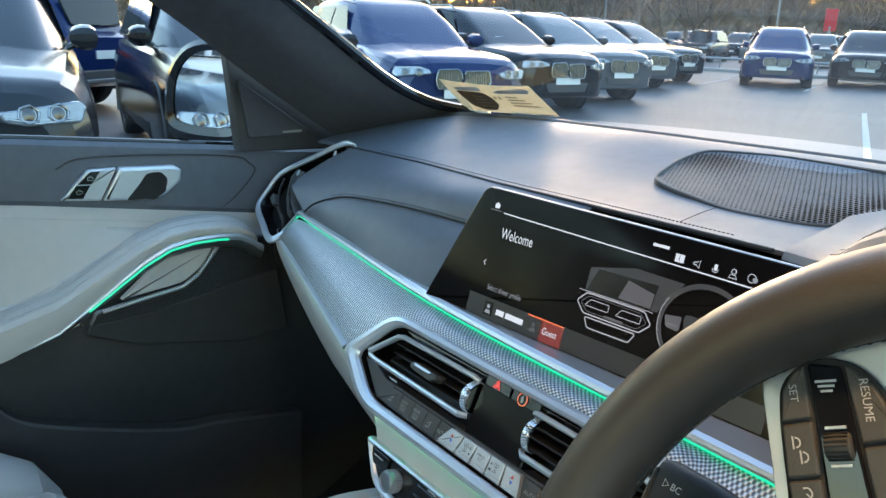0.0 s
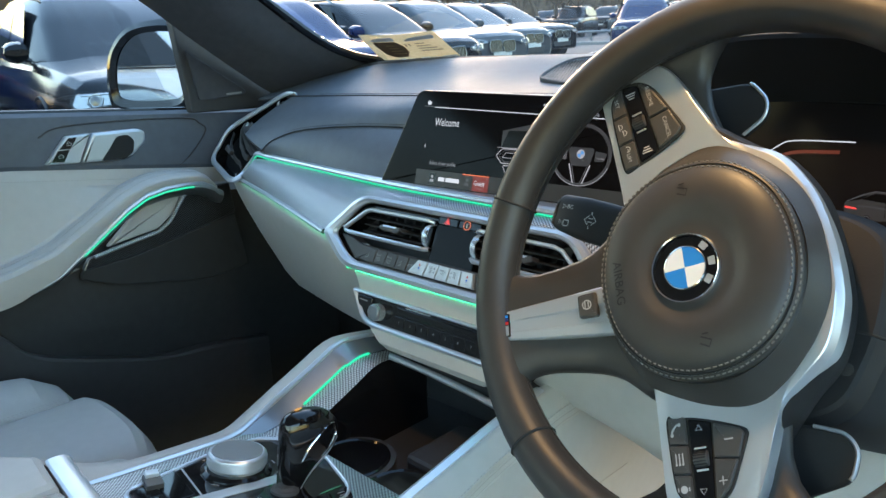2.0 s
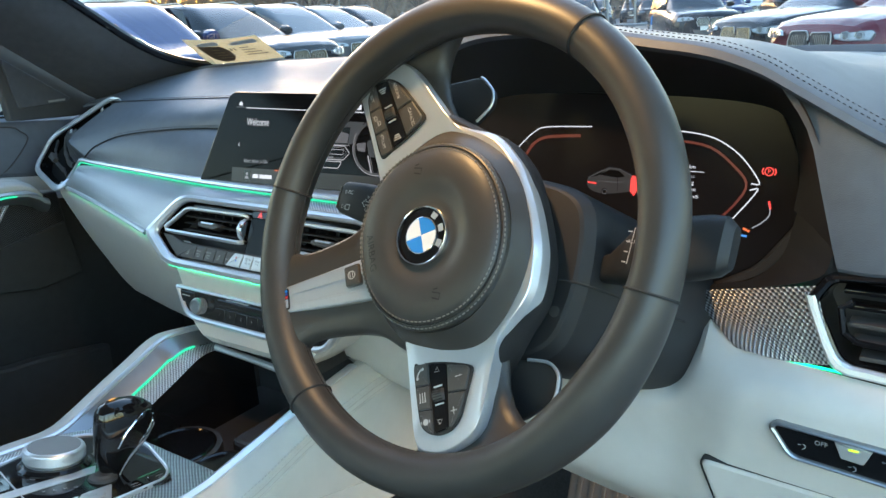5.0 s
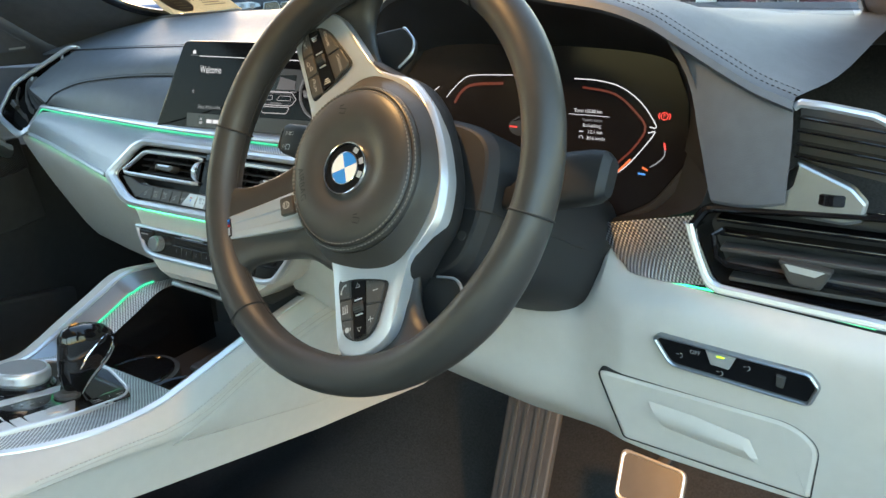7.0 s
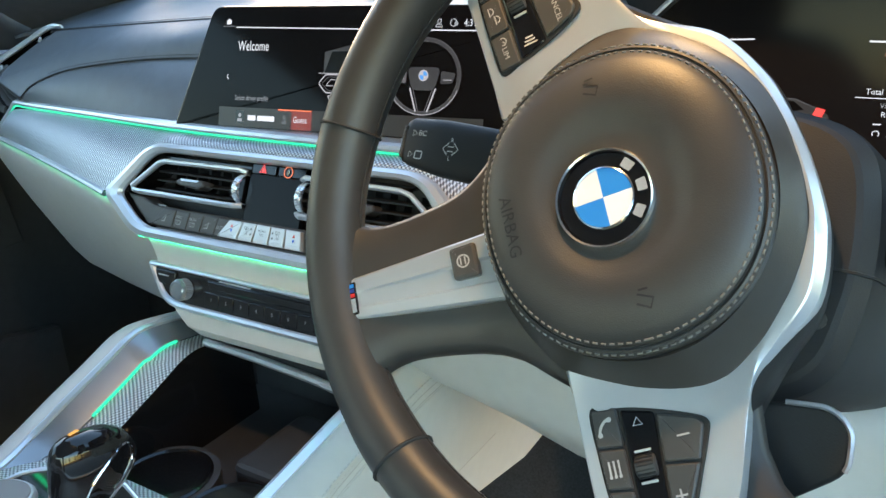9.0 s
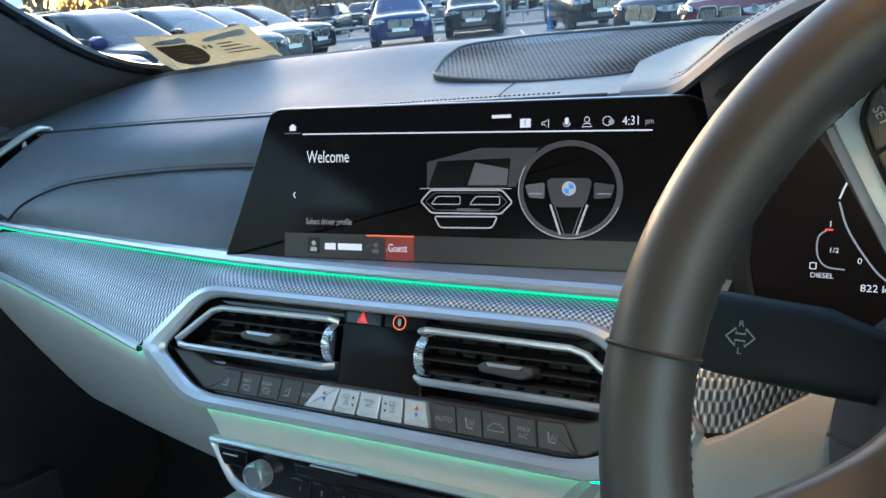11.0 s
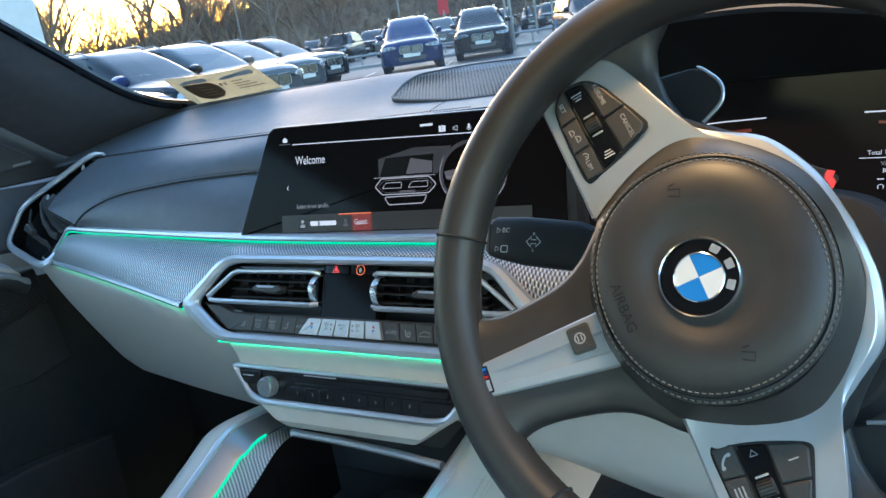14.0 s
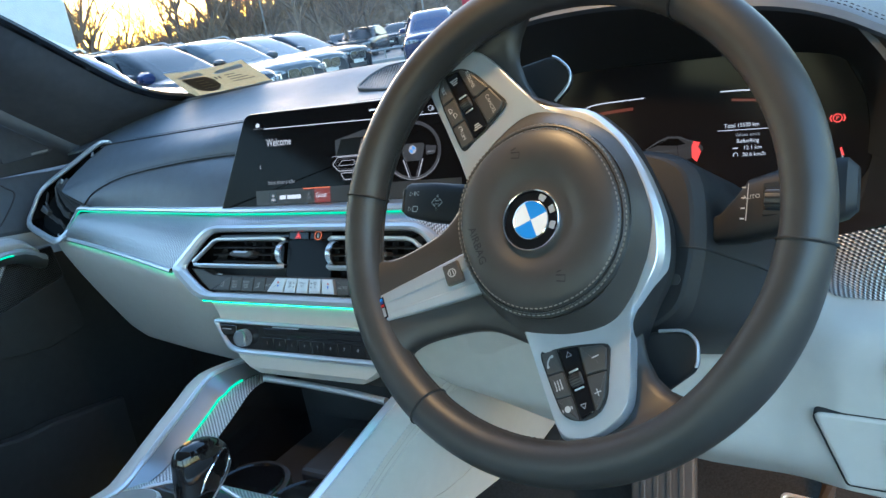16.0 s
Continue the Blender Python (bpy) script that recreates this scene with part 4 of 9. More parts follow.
stroke(pic_oct(0.2285, 0.0485, 0.0375, 0.0088), 0.0012, DSP, M_PIC3, disp, "picture", LIT + 0.0003, closed=True)
stroke(pic_oct(0.2285, 0.0485, 0.0335, 0.0066), 0.0005, DSP, M_PIC2, disp, "picture", LIT + 0.0003, closed=True)
for c in (-0.0155, 0.0165):
    stroke(rounded([(0.2285 + c - 0.013, 0.0465), (0.2285 + c + 0.011, 0.0465), (0.2285 + c + 0.011, 0.0525), (0.2285 + c - 0.008, 0.0525)], 0.001), 0.0007, DSP, M_PIC3, disp, "picture", LIT + 0.0003, closed=True)
bar(0.2215, 0.0412, 0.2405, 0.0435, DSP, M_PIC2, disp, "picture", LIT + 0.0004)
stroke(rounded([(0.2025, 0.0370), (0.2545, 0.0375), (0.2500, 0.0290), (0.2075, 0.0285)], 0.0025), 0.0011, DSP, M_PIC3, disp, "picture", LIT + 0.0003, closed=True)
wc = (0.3085, 0.0575)
EL = [(wc[0] + (p[0] - 0) * 1.0, wc[1] + p[1] * 0.92) for p in circle(0, 0, 0.0365, 48)]
stroke(EL, 0.0034, DSP, M_PIC1, disp, "picture", LIT + 0.0004, closed=True)
for rr_, w_ in ((0.0382, 0.0005), (0.0345, 0.0004)):
    stroke([(wc[0] + q[0], wc[1] + q[1] * 0.92) for q in circle(0, 0, rr_, 48)], w_, DSP, M_PIC2, disp, "picture", LIT + 0.0005, closed=True)
stroke([(wc[0] + p[0], wc[1] + p[1] * 0.92) for p in circle(0, 0, 0.0378, 26, 150, 340)], 0.0006, DSP, M_PIC3, disp, "picture", LIT + 0.0006)
stroke([(wc[0] + p[0], wc[1] + p[1] * 0.92) for p in circle(0, 0, 0.0378, 20, 20, 70)], 0.0005, DSP, M_PIC2, disp, "picture", LIT + 0.0006)
flat(rounded([(wc[0] - 0.0175, 0.066), (wc[0] + 0.0175, 0.066), (wc[0] + 0.012, 0.045), (wc[0] - 0.012, 0.045)], 0.006), DSP, M_PIC1, disp, "picture", LIT + 0.0005)
for s in (-1, 1):
    flat(rounded([(wc[0] + s * 0.033, 0.061), (wc[0] + s * 0.018, 0.063), (wc[0] + s * 0.018, 0.051), (wc[0] + s * 0.030, 0.052)], 0.002), DSP, M_PIC2 if s < 0 else M_PIC1, disp, "picture", LIT + 0.0006)
    stroke([(wc[0] + s * 0.0135, 0.047), (wc[0] + s * 0.006, 0.0255)], 0.0016, DSP, M_PIC3, disp, "picture", LIT + 0.0007)
    stroke([(wc[0] + s * 0.0105, 0.047), (wc[0] + s * 0.0035, 0.0265)], 0.0008, DSP, M_PIC2, disp, "picture", LIT + 0.0006)
    bar(*sorted((wc[0] + s * 0.020, wc[0] + s * 0.030))[:1], 0.0545, sorted((wc[0] + s * 0.020, wc[0] + s * 0.030))[1], 0.0550, DSP, M_PIC3, disp, "picture", LIT + 0.0008)
flat(circle(wc[0], 0.0585, 0.0052, 18), DSP, M_PIC3, disp, "picture", LIT + 0.0008)
M_BLUELIT = glow("blue_screen_light", (0.05, 0.35, 0.9), 0.8)
for q in (0, 180):
    flat([(wc[0], 0.0585)] + circle(wc[0], 0.0585, 0.0040, 6, q, q + 90), DSP, M_BLUELIT, disp, "picture", LIT + 0.0010)

# ---- speaker grille in the dashboard top ----
GR = plane((0.075, 0.515, 1.1880), (1, 0, 0), (0, -0.165, 1))
G_POLY = rounded([(-0.148, -0.060), (-0.110, -0.078), (-0.03, -0.100), (0.045, -0.094), (0.118, -0.035), (0.160, 0.060), (0.110, 0.086), (-0.085, 0.084), (-0.168, 0.062), (-0.168, 0.01)], 0.022, 5)
grille = thing("speaker_grille", (0.07, 0.5, 1.186), "dark perforated speaker grille set into the dashboard top", "speaker")
part("plate", slab(G_POLY, GR @ Matrix.Translation((0, 0, -0.004)), 0.0035, 0.001), M_DARK, grille)
part("rim", ring(ccw(G_POLY), inset(ccw(G_POLY), 0.004), GR @ Matrix.Translation((0, 0, -0.003)), 0.0045, 0.001), M_DARK, grille)
gb = bmesh.new()
random.seed(5)
def in_poly(x, y, poly):
    c = False
    for (x1, y1), (x2, y2) in zip(poly, poly[1:] + poly[:1]):
        if (y1 > y) != (y2 > y) and x < (x2 - x1) * (y - y1) / (y2 - y1) + x1:
            c = not c
    return c
GI = inset(ccw(G_POLY), 0.007)
M_HOLE = surface("black_hole", (0.002, 0.002, 0.002), 0.9, spec=0.1)
for i in range(-36, 40):
    for j in range(-24, 25):
        x, y = 0.005 * i + (0.0025 if j % 2 else 0), 0.0050 * j + 0.008
        if in_poly(x, y, GI):
            w = 0.12 + 1.15 * math.exp(-((x + 0.135) / 0.045) ** 2 - ((y - 0.030) / 0.040) ** 2) + 1.15 * math.exp(-((x - 0.085 - 0.5 * y) / 0.042) ** 2) + 0.10 * math.sin(70 * math.hypot(x - 0.02, 2.2 * y))
            sx_, sy_ = 0.0017 * (0.6 + 0.55 * w), 0.0016 * (0.45 + 0.65 * w)
            p = [(x - sx_, y), (x - sx_ * .5, y + sy_), (x + sx_ * .5, y + sy_), (x + sx_, y), (x + sx_ * .5, y - sy_), (x - sx_ * .5, y - sy_)]
            gb.faces.new([gb.verts.new(GR @ Vector((a, b, 0.0002))) for a, b in p])
tagged(part("perforation", gb, M_HOLE, grille, "", False), kind="stuff")
stitches([(0.046, 0.350, 1.1695), (0.042, 0.38, 1.1720), (0.038, 0.412, 1.1735)], (0, -0.2, 1), M_THREAD, dash, pitch=0.004)

# ---- instrument hood, cluster, right end of the dashboard ----
LIP = [(0.150, 0.335, 1.1690), (0.190, 0.315, 1.1745), (0.215, 0.285, 1.190), (0.240, 0.250, 1.2090), (0.272, 0.225, 1.2265), (0.300, 0.212, 1.2370), (0.345, 0.202, 1.2440), (0.420, 0.196, 1.2440), (0.490, 0.192, 1.2330), (0.550, 0.188, 1.2240), (0.590, 0.186, 1.2110), (0.620, 0.184, 1.1950), (0.650, 0.183, 1.1780), (0.685, 0.182, 1.1590), (0.717, 0.182, 1.1465)]
lip = curve_pts(LIP, 60)
rows = []
for p in lip:
    p = Vector(p)
    front = Vector((p.x + (p.x - 0.4) * 0.25, 0.712 - 0.25 * max(0, p.x - 0.25) ** 2, 1.190))
    h = p.z - 1.17
    mid = Vector((p.x + (p.x - 0.4) * 0.06, p.y + 0.12, p.z + 0.010 - 0.012 * max(h, 0) / 0.07))
    far = Vector((p.x + (p.x - 0.4) * 0.15, p.y + 0.26, max(1.192, p.z - 0.022)))
    rows.append([tuple(p + Vector((0, 0.006, -0.008))), tuple(p + Vector((0, -0.001, -0.004))), tuple(p + Vector((0, 0.002, 0.002)))] + [tuple(q) for q in curve_pts([p + Vector((0, 0.008, 0.0045)), mid, far, front], 14)])
part("instrument_hood", loft(rows), M_DASH, dash, "stitched leather instrument hood")
for off, up in ((0.012, 0.0052), (0.026, 0.0068)):
    stitches([Vector(p) + Vector((0, off, up)) for p in lip[4:]], (0, -0.2, 1), M_THREADD if off < 0.02 else M_THREAD, dash, pitch=0.0048, r=0.0006)
# inside of the hood down to the cluster glass
CL = [(0.235, 0.272, 1.100), (0.250, 0.277, 1.130), (0.272, 0.280, 1.155), (0.300, 0.282, 1.170), (0.345, 0.283, 1.176), (0.420, 0.283, 1.178), (0.490, 0.283, 1.176), (0.550, 0.283, 1.172), (0.585, 0.282, 1.165), (0.600, 0.280, 1.150), (0.606, 0.277, 1.130), (0.610, 0.274, 1.110), (0.608, 0.270, 1.080)]
lp2 = curve_pts(LIP[2:12] + [(0.640, 0.190, 1.150), (0.652, 0.188, 1.110), (0.657, 0.186, 1.070)], 50)
cl2 = curve_pts(CL, 50)
part("hood_lining", loft([[tuple(Vector(a) + Vector((0, 0.004, -0.006))) for a in lp2], [tuple((Vector(a) + Vector(b)) / 2 + Vector((0, 0, 0.002))) for a, b in zip(lp2, cl2)], [tuple(b) for b in cl2]]), M_COLUMN, dash, "matt black lining")
# leather cheek between hood and door vent
ck = [[(0.604, 0.200, 1.196), (0.640, 0.196, 1.182), (0.680, 0.192, 1.160), (0.7165, 0.188, 1.144)],
      [(0.628, 0.196, 1.160), (0.655, 0.190, 1.150), (0.690, 0.187, 1.138), (0.7185, 0.185, 1.126)],
      [(0.643, 0.190, 1.110), (0.668, 0.185, 1.107), (0.697, 0.183, 1.102), (0.7195, 0.182, 1.098)],
      [(0.657, 0.186, 1.0600), (0.678, 0.182, 1.0600), (0.700, 0.180, 1.0620), (0.7195, 0.180, 1.0660)],
      [(0.659, 0.194, 1.0555), (0.680, 0.189, 1.0555), (0.700, 0.187, 1.0575), (0.7195, 0.187, 1.0620)]]
part("hood_cheek", loft(curve_pts([[c for p in r for c in p] for r in ck], 14) and [[tuple(q) for q in curve_pts([tuple(rr[3 * i:3 * i + 3]) for i in range(4)], 12)] for rr in curve_pts([[c for p in r for c in p] for r in ck], 14)]), M_DASH, dash, "blue-black leather cheek")

clus = thing("instrument_cluster", (0.43, 0.28, 1.0), "black digital instrument cluster, lit, showing gauges and a door warning", "instrument cluster")
CLU = plane((0.43, 0.272, 1.09), (1, 0, 0), (0, -1, 0.1))
C_POLY = rounded([(-0.165, -0.085), (0.110, -0.088), (0.150, -0.065), (0.182, -0.020), (0.178, 0.040), (0.155, 0.088), (-0.13, 0.090), (-0.178, 0.030), (-0.180, -0.030)], 0.012, 4)
part("glass", slab(C_POLY, CLU @ Matrix.Translation((0, 0, -0.006)), 0.006, 0.001), M_CLUSTER, clus, "black gloss glass")
part("bezel", ring(ccw([tuple(Vector(p) * 1.12) for p in C_POLY]), ccw(C_POLY), CLU @ Matrix.Translation((0, 0, -0.010)), 0.012, 0.003), M_COLUMN, clus)
def cl(x, z):
    return (x - 0.43, z - 1.09)
L2 = 0.0005
stroke([tuple(q) for q in curve_pts([cl(*p) for p in ((0.325, 1.118), (0.333, 1.127), (0.347, 1.139), (0.362, 1.1445), (0.412, 1.1465))], 20)], 0.0011, CLU, M_WHITELIT, clus, "gauge_line", L2)
stroke([tuple(q) for q in curve_pts([cl(*p) for p in ((0.300, 1.110), (0.305, 1.122), (0.315, 1.130))], 20)], 0.0011, CLU, M_WHITELIT, clus, "gauge_line", L2)
stroke([tuple(q) for q in curve_pts([cl(*p) for p in ((0.300, 1.108), (0.306, 1.090), (0.320, 1.068), (0.330, 1.058))], 20)], 0.0012, CLU, M_GREYLIT, clus, "gauge_line", L2)
stroke([tuple(q) for q in curve_pts([cl(*p) for p in ((0.336, 1.112), (0.346, 1.126), (0.362, 1.134), (0.400, 1.137))], 20)], 0.0030, CLU, M_DIMRED, clus, "gauge_shade", L2)
stroke([tuple(q) for q in curve_pts([cl(*p) for p in ((0.485, 1.1455), (0.512, 1.1445), (0.537, 1.139), (0.560, 1.124), (0.577, 1.102), (0.570, 1.1005))], 20)], 0.0012, CLU, M_WHITELIT, clus, "gauge_line", L2)
stroke([tuple(q) for q in curve_pts([cl(*p) for p in ((0.569, 1.0945), (0.576, 1.095), (0.560, 1.072), (0.545, 1.055), (0.530, 1.045))], 20)], 0.0012, CLU, M_WHITELIT, clus, "gauge_line", L2)
stroke([tuple(q) for q in curve_pts([cl(*p) for p in ((0.495, 1.137), (0.530, 1.132), (0.553, 1.116), (0.566, 1.099), (0.555, 1.078), (0.538, 1.060))], 20)], 0.0022, CLU, M_DIMRED, clus, "gauge_shade", L2)
stroke([cl(*p) for p in ((0.553, 1.0665), (0.540, 1.052))], 0.0022, CLU, M_ORANGELIT, clus, "pointer", L2 + 0.0002)
stroke([tuple(q) for q in curve_pts([cl(*p) for p in ((0.5865, 1.085), (0.588, 1.074), (0.582, 1.066), (0.574, 1.060))], 20)], 0.0012, CLU, M_GREYLIT, clus, "temperature_line", L2)
stroke([cl(*p) for p in ((0.5865, 1.086), (0.5885, 1.079))], 0.0018, CLU, M_REDLIT, clus, "temperature_line", L2 + .0002)
stroke([tuple(q) for q in curve_pts([cl(*p) for p in ((0.562, 1.0525), (0.570, 1.0520))], 20)], 0.0020, CLU, glow("blue_gauge_light", (0.1, 0.4, 1.0), 0.8), clus, "temperature_line", L2)
stroke([cl(*p) for p in ((0.566, 1.0590), (0.572, 1.0565))], 0.0020, CLU, M_ORANGELIT, clus, "temperature_line", L2)
# parking brake sign
stroke(circle(*cl(0.5845, 1.1125), 0.0036, 16), 0.0010, CLU, M_REDLIT, clus, "brake_sign", L2, closed=True)
letters("P", 0.0055, CLU @ Matrix.Translation((*cl(0.5845, 1.1125), L2)), M_REDLIT, clus)
for s in (-1, 1):
    stroke([(cl(0.5845, 0)[0] + s * 0.0048, cl(0, 1.1125)[1] - 0.003), (cl(0.5845, 0)[0] + s * 0.0060, cl(0, 1.1125)[1]), (cl(0.5845, 0)[0] + s * 0.0048, cl(0, 1.1125)[1] + 0.003)], 0.0012, CLU, M_REDLIT, clus, "brake_sign", L2)
# trip page
letters("Total 15530 km", 0.0052, CLU @ Matrix.Translation((*cl(0.503, 1.1125), L2)) @ Matrix.Diagonal((0.95, 1.05, 1, 1)), M_WHITELIT, clus)
stroke([cl(0.481, 1.1085), cl(0.527, 1.1080)], 0.0006, CLU, M_WHITELIT, clus, "rule", L2)
letters("Values since", 0.0046, CLU @ Matrix.Translation((*cl(0.508, 1.1035), L2)), M_GREYLIT, clus)
letters("Refuelling", 0.0052, CLU @ Matrix.Translation((*cl(0.508, 1.0975), L2)), M_WHITELIT, clus)
letters("12.1 km", 0.0052, CLU @ Matrix.Translation((*cl(0.512, 1.0910), L2)), M_WHITELIT, clus)
letters("30.6 km/h", 0.0052, CLU @ Matrix.Translation((*cl(0.513, 1.0845), L2)), M_WHITELIT, clus)
stroke([cl(0.494, 1.0910), cl(0.499, 1.0910)], 0.0009, CLU, M_WHITELIT, clus, "symbol", L2)
stroke(circle(*cl(0.4965, 1.0845), 0.0021, 10, -40, 220), 0.0006, CLU, M_WHITELIT, clus, "symbol", L2)
# car picture with a red open door
M_CARPIC = glow("car_picture_grey", (0.30, 0.28, 0.29), 0.075)
M_CARPIC2 = glow("car_picture_light", (0.5, 0.48, 0.50), 0.20)
body_ = [tuple(p) for p in curve_pts([cl(*p) for p in ((0.4095, 1.0930), (0.4100, 1.0865), (0.4150, 1.0820), (0.4260, 1.0800), (0.4420, 1.0815), (0.4580, 1.0850), (0.4655, 1.0900), (0.4660, 1.0950), (0.4600, 1.0990), (0.4520, 1.1020), (0.4440, 1.1055), (0.4330, 1.1060), (0.4230, 1.1020), (0.4140, 1.0965))], 48, closed=True)]
flat(body_, CLU, M_CARPIC, clus, "car_picture", L2)
flat([cl(*p) for p in ((0.4220, 1.0985), (0.4420, 1.0970), (0.4500, 1.0985), (0.4430, 1.1040), (0.4335, 1.1045))], CLU, M_SCREEN, clus, "car_picture", L2 + 0.0002)
flat([cl(*p) for p in ((0.4125, 1.0955), (0.4205, 1.0975), (0.4300, 1.1035), (0.4230, 1.1010))], CLU, M_SCREEN, clus, "car_picture", L2 + 0.0002)
stroke([cl(*p) for p in ((0.4105, 1.0950), (0.4230, 1.1022), (0.4330, 1.1062), (0.4440, 1.1057), (0.4520, 1.1022), (0.4600, 1.0992))], 0.0005, CLU, M_CARPIC2, clus, "car_picture", L2 + 0.0002)
stroke([cl(*p) for p in ((0.4205, 1.0925), (0.4420, 1.0920), (0.4560, 1.0950))], 0.0004, CLU, M_CARPIC2, clus, "car_picture", L2 + 0.0002)
stroke([cl(*p) for p in ((0.4420, 1.0970), (0.4425, 1.0840))], 0.0004, CLU, M_SCREEN, clus, "car_picture", L2 + 0.0003)
flat(circle(*cl(0.4285, 1.0820), 0.0034, 14), CLU, M_SCREEN, clus, "car_picture", L2 + 0.0003)
stroke(circle(*cl(0.4285, 1.0820), 0.0024, 14), 0.0007, CLU, M_CARPIC2, clus, "car_picture", L2 + 0.0004, closed=True)
flat([cl(*p) for p in ((0.4100, 1.0912), (0.4190, 1.0905), (0.4200, 1.0890), (0.4102, 1.0895))], CLU, M_REDLIT, clus, "tail_light", L2 + 0.0002)
flat([cl(*p) for p in ((0.4555, 1.0845), (0.4600, 1.0800), (0.4625, 1.0850), (0.4645, 1.0900), (0.4620, 1.0945), (0.4640, 1.0990), (0.4580, 1.1005), (0.4560, 1.0960))], CLU, M_REDLIT, clus, "open_door_sign", L2 + 0.0004)
# fuel and range
stroke([tuple(q) for q in curve_pts([cl(*p) for p in ((0.2945, 1.0905), (0.2895, 1.0855), (0.2895, 1.074), (0.2945, 1.067), (0.305, 1.0655))], 20)], 0.0010, CLU, M_GREYLIT, clus, "fuel_line", L2)
stroke([cl(*p) for p in ((0.293, 1.0905), (0.2975, 1.0905))], 0.0012, CLU, M_REDLIT, clus, "fuel_line", L2 + .0002)
letters("1", 0.0055, CLU @ Matrix.Translation((*cl(0.296, 1.0940), L2)), M_WHITELIT, clus)
letters("1/2", 0.0046, CLU @ Matrix.Translation((*cl(0.2985, 1.0775), L2)), M_WHITELIT, clus)
letters("0", 0.0055, CLU @ Matrix.Translation((*cl(0.3130, 1.0715), L2)), M_WHITELIT, clus)
letters("DIESEL", 0.0046, CLU @ Matrix.Translation((*cl(0.2925, 1.0610), L2)), M_WHITELIT, clus)
letters("822 km", 0.0066, CLU @ Matrix.Translation((*cl(0.3240, 1.0545), L2)), M_WHITELIT, clus)
stroke(rounded([cl(0.2855, 1.0650), cl(0.2890, 1.0650), cl(0.2890, 1.0690), cl(0.2855, 1.0690)], 0.0005), 0.0006, CLU, M_WHITELIT, clus, "pump_symbol", L2, closed=True)

# right end: woven trim, door-side vent, gloss band, upper vent
rows = []
for k in np.linspace(0, 1, 14):
    t = Vector((0.535, 0.228, 1.0065)).lerp(Vector((0.645, 0.185, 1.0425)), k)
    b = Vector((0.585, 0.192, 0.974)).lerp(Vector((0.665, 0.178, 0.981)), k) + Vector((0, 0, -0.004 * math.sin(math.pi * k)))
    rows.append([tuple(t.lerp(b, s) + Vector((0, -0.004, 0.0)) * math.sin(math.pi * s)) for s in np.linspace(0, 1, 8)])
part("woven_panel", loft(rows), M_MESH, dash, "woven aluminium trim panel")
part("light_line", loft([[(0.60, 0.188 + a, 0.9692), (0.64, 0.179 + a, 0.9730), (0.665, 0.175 + a, 0.9740), (0.80, 0.174 + a, 0.9665)] for a in (0.005, 0.010)]), M_GREENLIP, dash, "green light hidden under the vent")
SHELF = [[(0.50, 0.270, 0.990), (0.56, 0.264, 1.004), (0.60, 0.262, 1.035), (0.612, 0.266, 1.080)], [(0.515, 0.252, 1.002), (0.568, 0.240, 1.016), (0.622, 0.226, 1.042), (0.634, 0.228, 1.076)], [(0.53, 0.232, 1.0045), (0.575, 0.214, 1.0185), (0.642, 0.188, 1.046), (0.655, 0.188, 1.070)], [(0.53, 0.236, 0.999), (0.575, 0.220, 1.011), (0.645, 0.195, 1.037), (0.66, 0.195, 1.060)]]
part("cluster_shelf", loft([[tuple(q) for q in curve_pts(r, 18)] for r in SHELF]), M_COLUMN, dash, "matt black shelf below the cluster")

rv = thing("side_air_vent", (0.73, 0.18, 1.0), "black side air vent in an aluminium frame beside the driver", "air vent", "side air vents")
RV = plane((0.73, 0.180, 1.02), (1, 0, 0), (0, -1, 0.08))
RO = rounded([(-0.092, 0.013), (-0.066, -0.044), (0.085, -0.052), (0.105, 0.045), (-0.078, 0.034)], [0.006, 0.012, 0.02, 0.02, 0.006], 4)
RI = rounded([(-0.082, 0.011), (-0.060, -0.034), (0.080, -0.041), (0.098, 0.040), (-0.072, 0.028)], [0.005, 0.010, 0.02, 0.02, 0.005], 4)
VO = curve_pts([(-0.093, 0.016), (-0.086, -0.002), (-0.072, -0.034), (-0.062, -0.0435), (-0.040, -0.0460), (0.060, -0.0510), (0.090, -0.0500), (0.104, -0.036)], 40)
VI = curve_pts([(-0.084, 0.016), (-0.078, -0.002), (-0.066, -0.028), (-0.057, -0.0345), (-0.040, -0.0365), (0.060, -0.0415), (0.084, -0.0410), (0.095, -0.034)], 40)
band = []
for a, b in zip(VO, VI):
    a, b = Vector(a), Vector(b)
    band.append([tuple(RV @ Vector((*a.lerp(b, k), h))) for k, h in ((0.0, -0.010), (0.0, 0.001), (0.12, 0.0035), (0.30, 0.0048), (0.70, 0.0042), (0.92, 0.002), (1.0, -0.002), (1.0, -0.012))])
part("vent_frame", loft(band), M_SILVER, rv, "satin aluminium frame")
part("upper_rim", ring(RO, RI, RV @ Matrix.Translation((0, 0, -0.012)), 0.012, 0.003), M_GLOSS, rv, "black gloss rim")
part("vent_well", loft([[RV @ Vector((x, y, 0.0)) for x, y in RI], [RV @ Vector((x * 0.96, y * 0.92, -0.04)) for x, y in RI]], close_u=True), M_GLOSS, rv)
part("vent_back", slab([(x * 0.96, y * 0.92) for x, y in RI], RV @ Matrix.Translation((0, 0, -0.042)), 0.003), M_DARK, rv)
